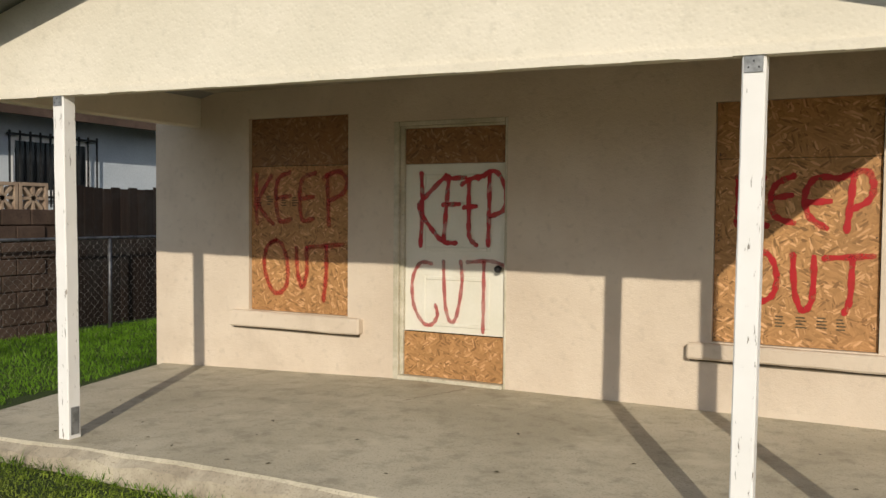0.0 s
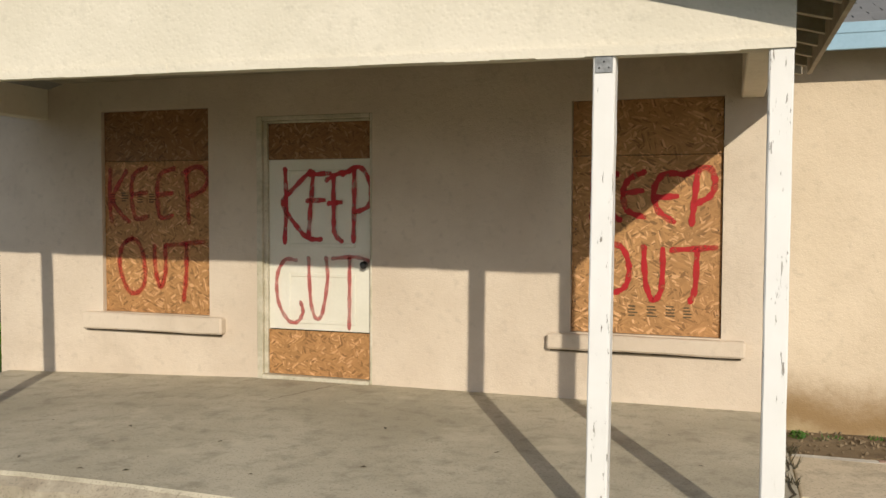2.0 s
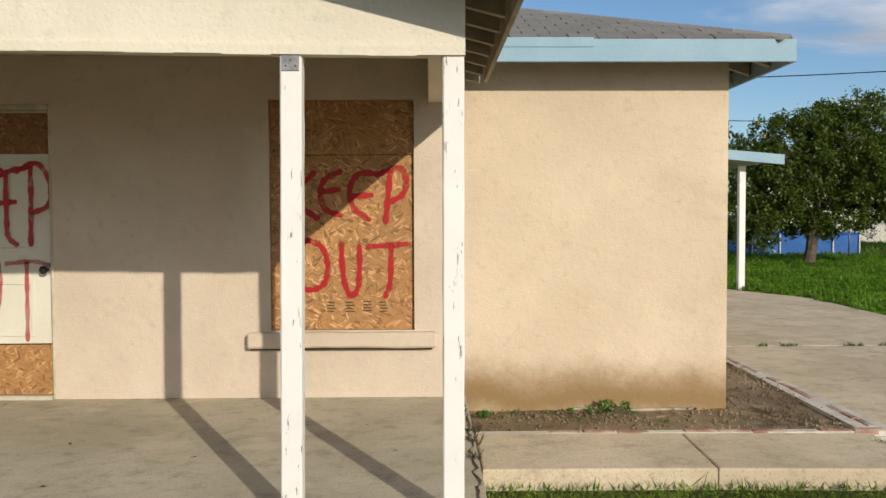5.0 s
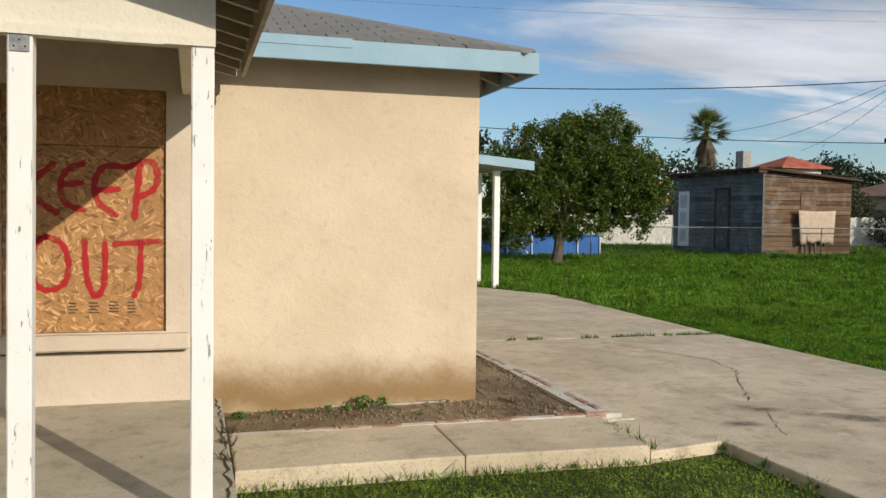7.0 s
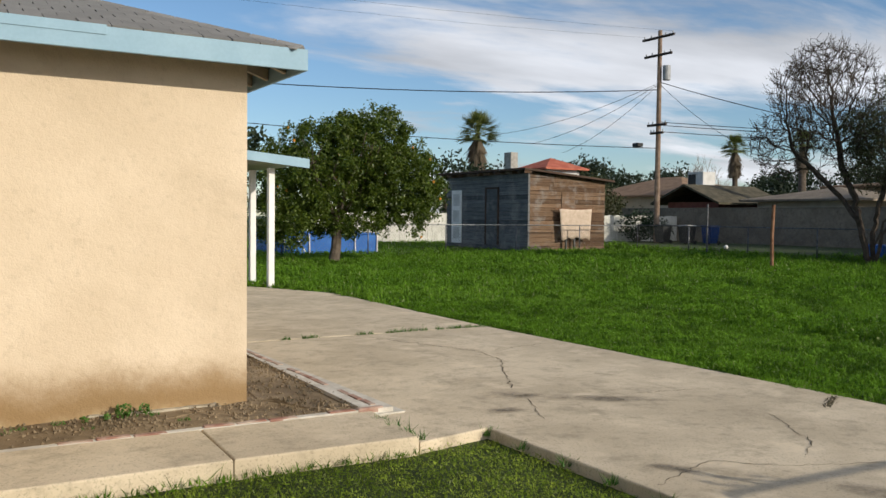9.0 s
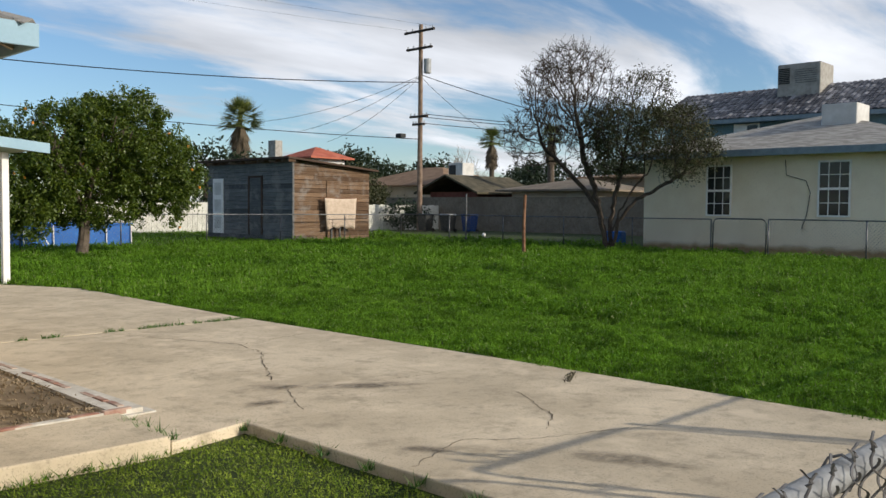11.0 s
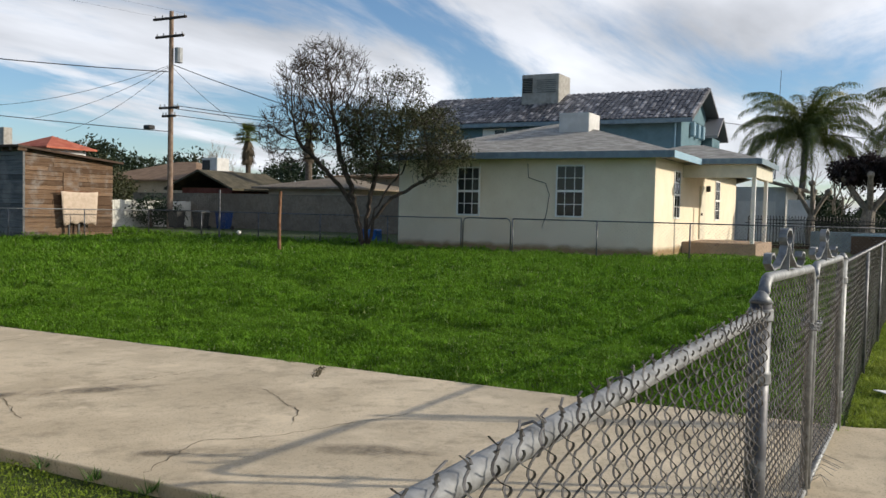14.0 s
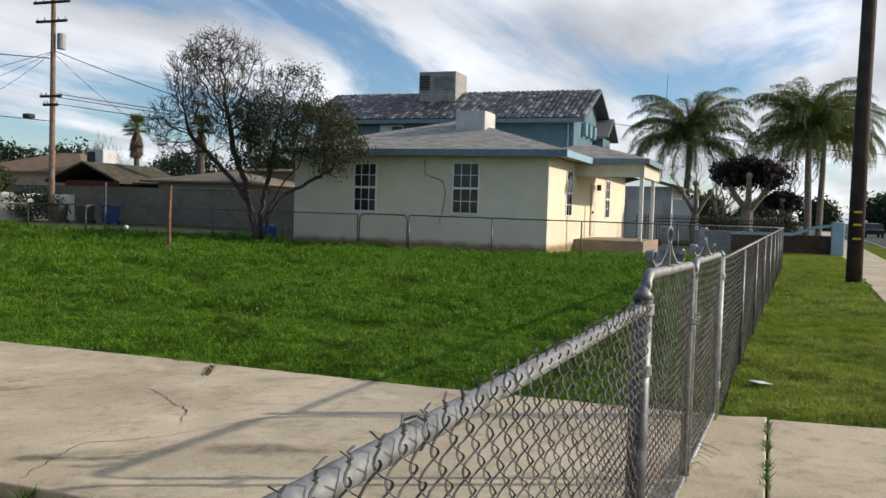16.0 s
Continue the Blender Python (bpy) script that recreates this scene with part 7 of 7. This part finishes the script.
yard = [cover(7.2, 10.5, -.15, 12.0, 230000, .17, .019, on_lawn), cover(10.5, 16.0, -.15, 13.0, 230000, .26, .028, on_lawn), cover(16.0, 28.0, -.2, 14.0, 200000, .36, .040, on_lawn),
        cover(5.0, 16.0, 12.0, 28.0, 170000, .26, .040, on_lawn), cover(16.0, 28.0, 14.0, 28.0, 140000, .36, .050, on_lawn),
        cover(6.0, 46.0, 28.0, 46.0, 90000, .2, .075, on_lawn), cover(27.4, 45.0, 16.6, 28.0, 70000, .4, .08, on_lawn), cover(27.6, 45.0, 28.0, 41.9, 60000, .55, .11, on_lawn), cover(27.4, 34.0, -.3, 6.7, 20000, .16, .05, on_lawn)]
yard.append(blades(7.2, 13.0, -.15, 12.0, 30000, .10, .006, on_lawn, None, .45))
yard.append(blades(-8.4, -4.6, 2.6, 12.0, 50000, .06, .009, on_lawn, None, .3))
tagged(triangles("grass", np.concatenate(yard), M_grass), "lush uneven green weeds and grass covering the lawn", "grass", kind="stuff")
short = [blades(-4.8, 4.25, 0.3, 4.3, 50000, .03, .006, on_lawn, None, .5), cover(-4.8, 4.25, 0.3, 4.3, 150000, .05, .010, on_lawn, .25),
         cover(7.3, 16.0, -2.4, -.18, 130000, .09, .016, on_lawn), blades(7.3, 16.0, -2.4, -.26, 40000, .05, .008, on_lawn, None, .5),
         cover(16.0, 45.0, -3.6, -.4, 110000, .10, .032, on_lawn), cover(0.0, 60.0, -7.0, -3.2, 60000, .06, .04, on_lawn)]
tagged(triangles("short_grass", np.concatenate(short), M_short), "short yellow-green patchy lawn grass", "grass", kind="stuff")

# weeds along the seams
def tuft(points, name, label, mt, h=.07, w=.012, n=26, spread=.05):
    arr = []
    for x, y, z in points:
        b = blades(x - spread, x + spread, y - spread * .6, y + spread * .6, n, h, w)
        b[:, :, 2] += z
        arr.append(b)
    t = triangles(name, np.concatenate(arr), mt)
    return tagged(t, label, "weeds", kind="stuff")


seam = [(4.1 + 3.1 * f, 8.87 + random.uniform(-.02, .02), .07) for f in (.12, .2, .23, .42, .45, .55, .58, .62, .66, .7, .78, .83, .86, .9, .93, .97)]
tuft(seam, "seam_weeds", "small dry weeds growing along the driveway seam", M_weed, .05, .012, 30, .06)
tuft([(7.0 + .05 * i, 3.78 + .03 * i, .075) for i in range(-3, 4)], "dry_weed", "flat dry weed on the driveway", M_dry, .028, .012, 14, .05)
tuft([(3.62 + .01 * random.random(), 4.28 + .72 * f, .09) for f in (.0, .2, .45, .7)] + [(4.2, 4.35 - .4 * k, .03) for k in range(10)], "edge_weeds", "weeds at the driveway edge", M_weed, .07, .01, 26, .04)
tuft([(1.15, 4.95, .15), (1.16, 4.7, .15), (1.17, 5.05, .14), (1.14, 4.35, .15)], "porch_weed", "dark dry weed in the crack beside the porch", M_dry, .07, .014, 24, .03)
tuft([(x, 5.55 + .3 * random.random(), .07) for x in (1.3, 1.4, 1.5, 1.75, 1.9, 2.2, 2.35, 2.5)], "bed_weeds", "low green weeds in the soil bed", M_weed, .032, .010, 20, .05)
tuft([(3.2 + .5 * random.random(), 5.3 + 3 * random.random(), .07) for _ in range(30)], "bed_stubble", "sparse dry stubble on the soil", M_dry, .035, .008, 14, .08)
tuft([(7.25 - .11 * k + random.uniform(-.2, .2), -.481 + random.uniform(-.006, .006), .066) for k in range(30)], "apron_weeds", "weeds growing in the apron joint", M_weed, .04, .008, 18, .035)
tuft([(x, 3.17, .02) for x in np.arange(-4.6, 1.1, .16)] + [(x, 4.25, .02) for x in np.arange(1.25, 3.6, .12)], "kerb_grass", "longer grass along the slab edges", M_grass, .055, .008, 22, .09)
def clods(x, y, z, size):
    """Loose crumbs: one small lopsided pyramid each, as an array of triangles."""
    n = len(x)
    c = np.stack([x, y, z], 1)
    s = (size * rng.uniform(.3, 1.2, n) ** 1.5)[:, None]
    p = [c + s * np.stack([np.cos(k * 2.1 + rng.uniform(0, .8, n)), np.sin(k * 2.1 + rng.uniform(0, .8, n)), rng.uniform(-.3, .1, n)], 1) for k in range(3)]
    top = c + s * np.stack([rng.uniform(-.3, .3, n), rng.uniform(-.3, .3, n), rng.uniform(.4, .9, n)], 1)
    return np.concatenate([np.stack([p[k], p[(k + 1) % 3], top], 1) for k in range(3)])


cx_, cy_ = rng.uniform(1.2, 3.76, 9000), rng.uniform(5.14, 8.8, 9000)
bare = ((cy_ < 5.9) | (cx_ > 3.1)) & (np.sin(cx_ * 5 + cy_ * 3) + rng.uniform(-1.2, 1, 9000) > -.4)
cx_, cy_ = cx_[bare], cy_[bare]
tagged(triangles("soil_clods", clods(cx_, cy_, np.full(len(cx_), .078), .018), M_dirt), "loose dry clods and crumbs on the soil bed", "soil", kind="stuff")
herb = triangles("leafy_weed", leaves(cloud([(2.16, 5.82, .12, .065), (2.3, 5.83, .12, .045), (1.27, 5.7, .09, .05), (2.05, 5.82, .09, .03), (1.9, 5.8, .09, .03)], 380, .5, .8), .014, .6), M_weed)
tagged(herb, "clump of round-leaved green weeds against the wall", "weeds", kind="stuff")

# fallen leaves and crumbs on the porch
random.seed(21)
leaf_me = bpy.data.meshes.new("fallen_leaf")
bmx = bmesh.new()
vs = [bmx.verts.new(p) for p in ((-.022, 0, .002), (-.005, -.011, .006), (.022, 0, .003), (-.003, .011, .007))]
bmx.faces.new(vs)
bmx.to_mesh(leaf_me)
bmx.free()
leaf_me.materials.append(M_dry)
spots = [(-3.2, 3.6), (-2.9, 3.5), (-2.6, 3.9), (-2.2, 3.7), (-2.0, 4.1), (-1.5, 3.6), (-3.4, 4.3), (-4.1, 3.8), (-4.3, 4.4), (-3.0, 4.8), (-1.0, 3.9), (-.4, 4.4), (0.2, 4.1), (-1.75, 5.3), (.7, 4.5), (.5, 5.1), (-2.4, 3.4), (-3.9, 3.5), (-1.2, 4.7), (-4.5, 4.9),
         (-3.55, 3.9), (-2.75, 4.25), (-4.0, 4.05), (-3.1, 3.42), (-2.15, 3.45), (-.7, 3.6)]
for x, y in spots:
    o = new("fallen_leaf", leaf_me)
    o.matrix_basis = pose(x, y, porch_z(x) + .002, random.uniform(-8, 8), random.uniform(-8, 8), random.uniform(0, 360)) @ Matrix.Diagonal((*[random.uniform(.5, 1.1)] * 3, 1))
    tagged(o, "small dry fallen leaf on the concrete", "leaf", "fallen leaves")

# ---- roof shingles, one by one ----
sh_bm = boxes((-0.096, 0.096, -0.012, 0.155, -0.004, 0.014))
sh_me = bpy.data.meshes.new("shingle")
sh_bm.to_mesh(sh_me)
sh_bm.free()
sh_me.materials.append(M_shingle)
pitch_deg = math.degrees(math.atan(MS))
for r in range(15):
    s = r * 0.135
    x = 0.75 + (0.10 if r % 2 else 0.0)
    while x < EX1 - s - 0.02:
        ob = new("shingle", sh_me)
        ob.parent = main_roof
        over = max(0.0, x + 0.096 - (EX1 - s - 0.01))
        ob.matrix_basis = pose(x - over / 2 + random.uniform(-.004, .004), EY0 + s, EZ + MS * s + 0.010, pitch_deg + random.uniform(-.3, .9), 0, random.uniform(-.5, .5)) @ Matrix.Diagonal((1 - over / 0.192, 1, 1, 1))
        x += 0.2
cap_bm = bmesh.new()
prism(cap_bm, [(-.11, -.038), (0, 0.008), (.11, -.038), (.11, -.03), (0, .018), (-.11, -.03)], -0.16, 0.04)
cap_me = bpy.data.meshes.new("hip_cap")
cap_bm.to_mesh(cap_me)
cap_bm.free()
cap_me.materials.append(M_shingle)
for i in range(22):
    s = 0.12 + i * 0.15
    ob = new("hip_cap", cap_me)
    ob.parent = main_roof
    ob.matrix_basis = look((EX1 - s, EY0 + s, EZ + MS * s + 0.02), (EX1 - s + 1, EY0 + s - 1, EZ + MS * s + .02 - MS)) @ pose(0, 0, 0, 90, 0, 180)
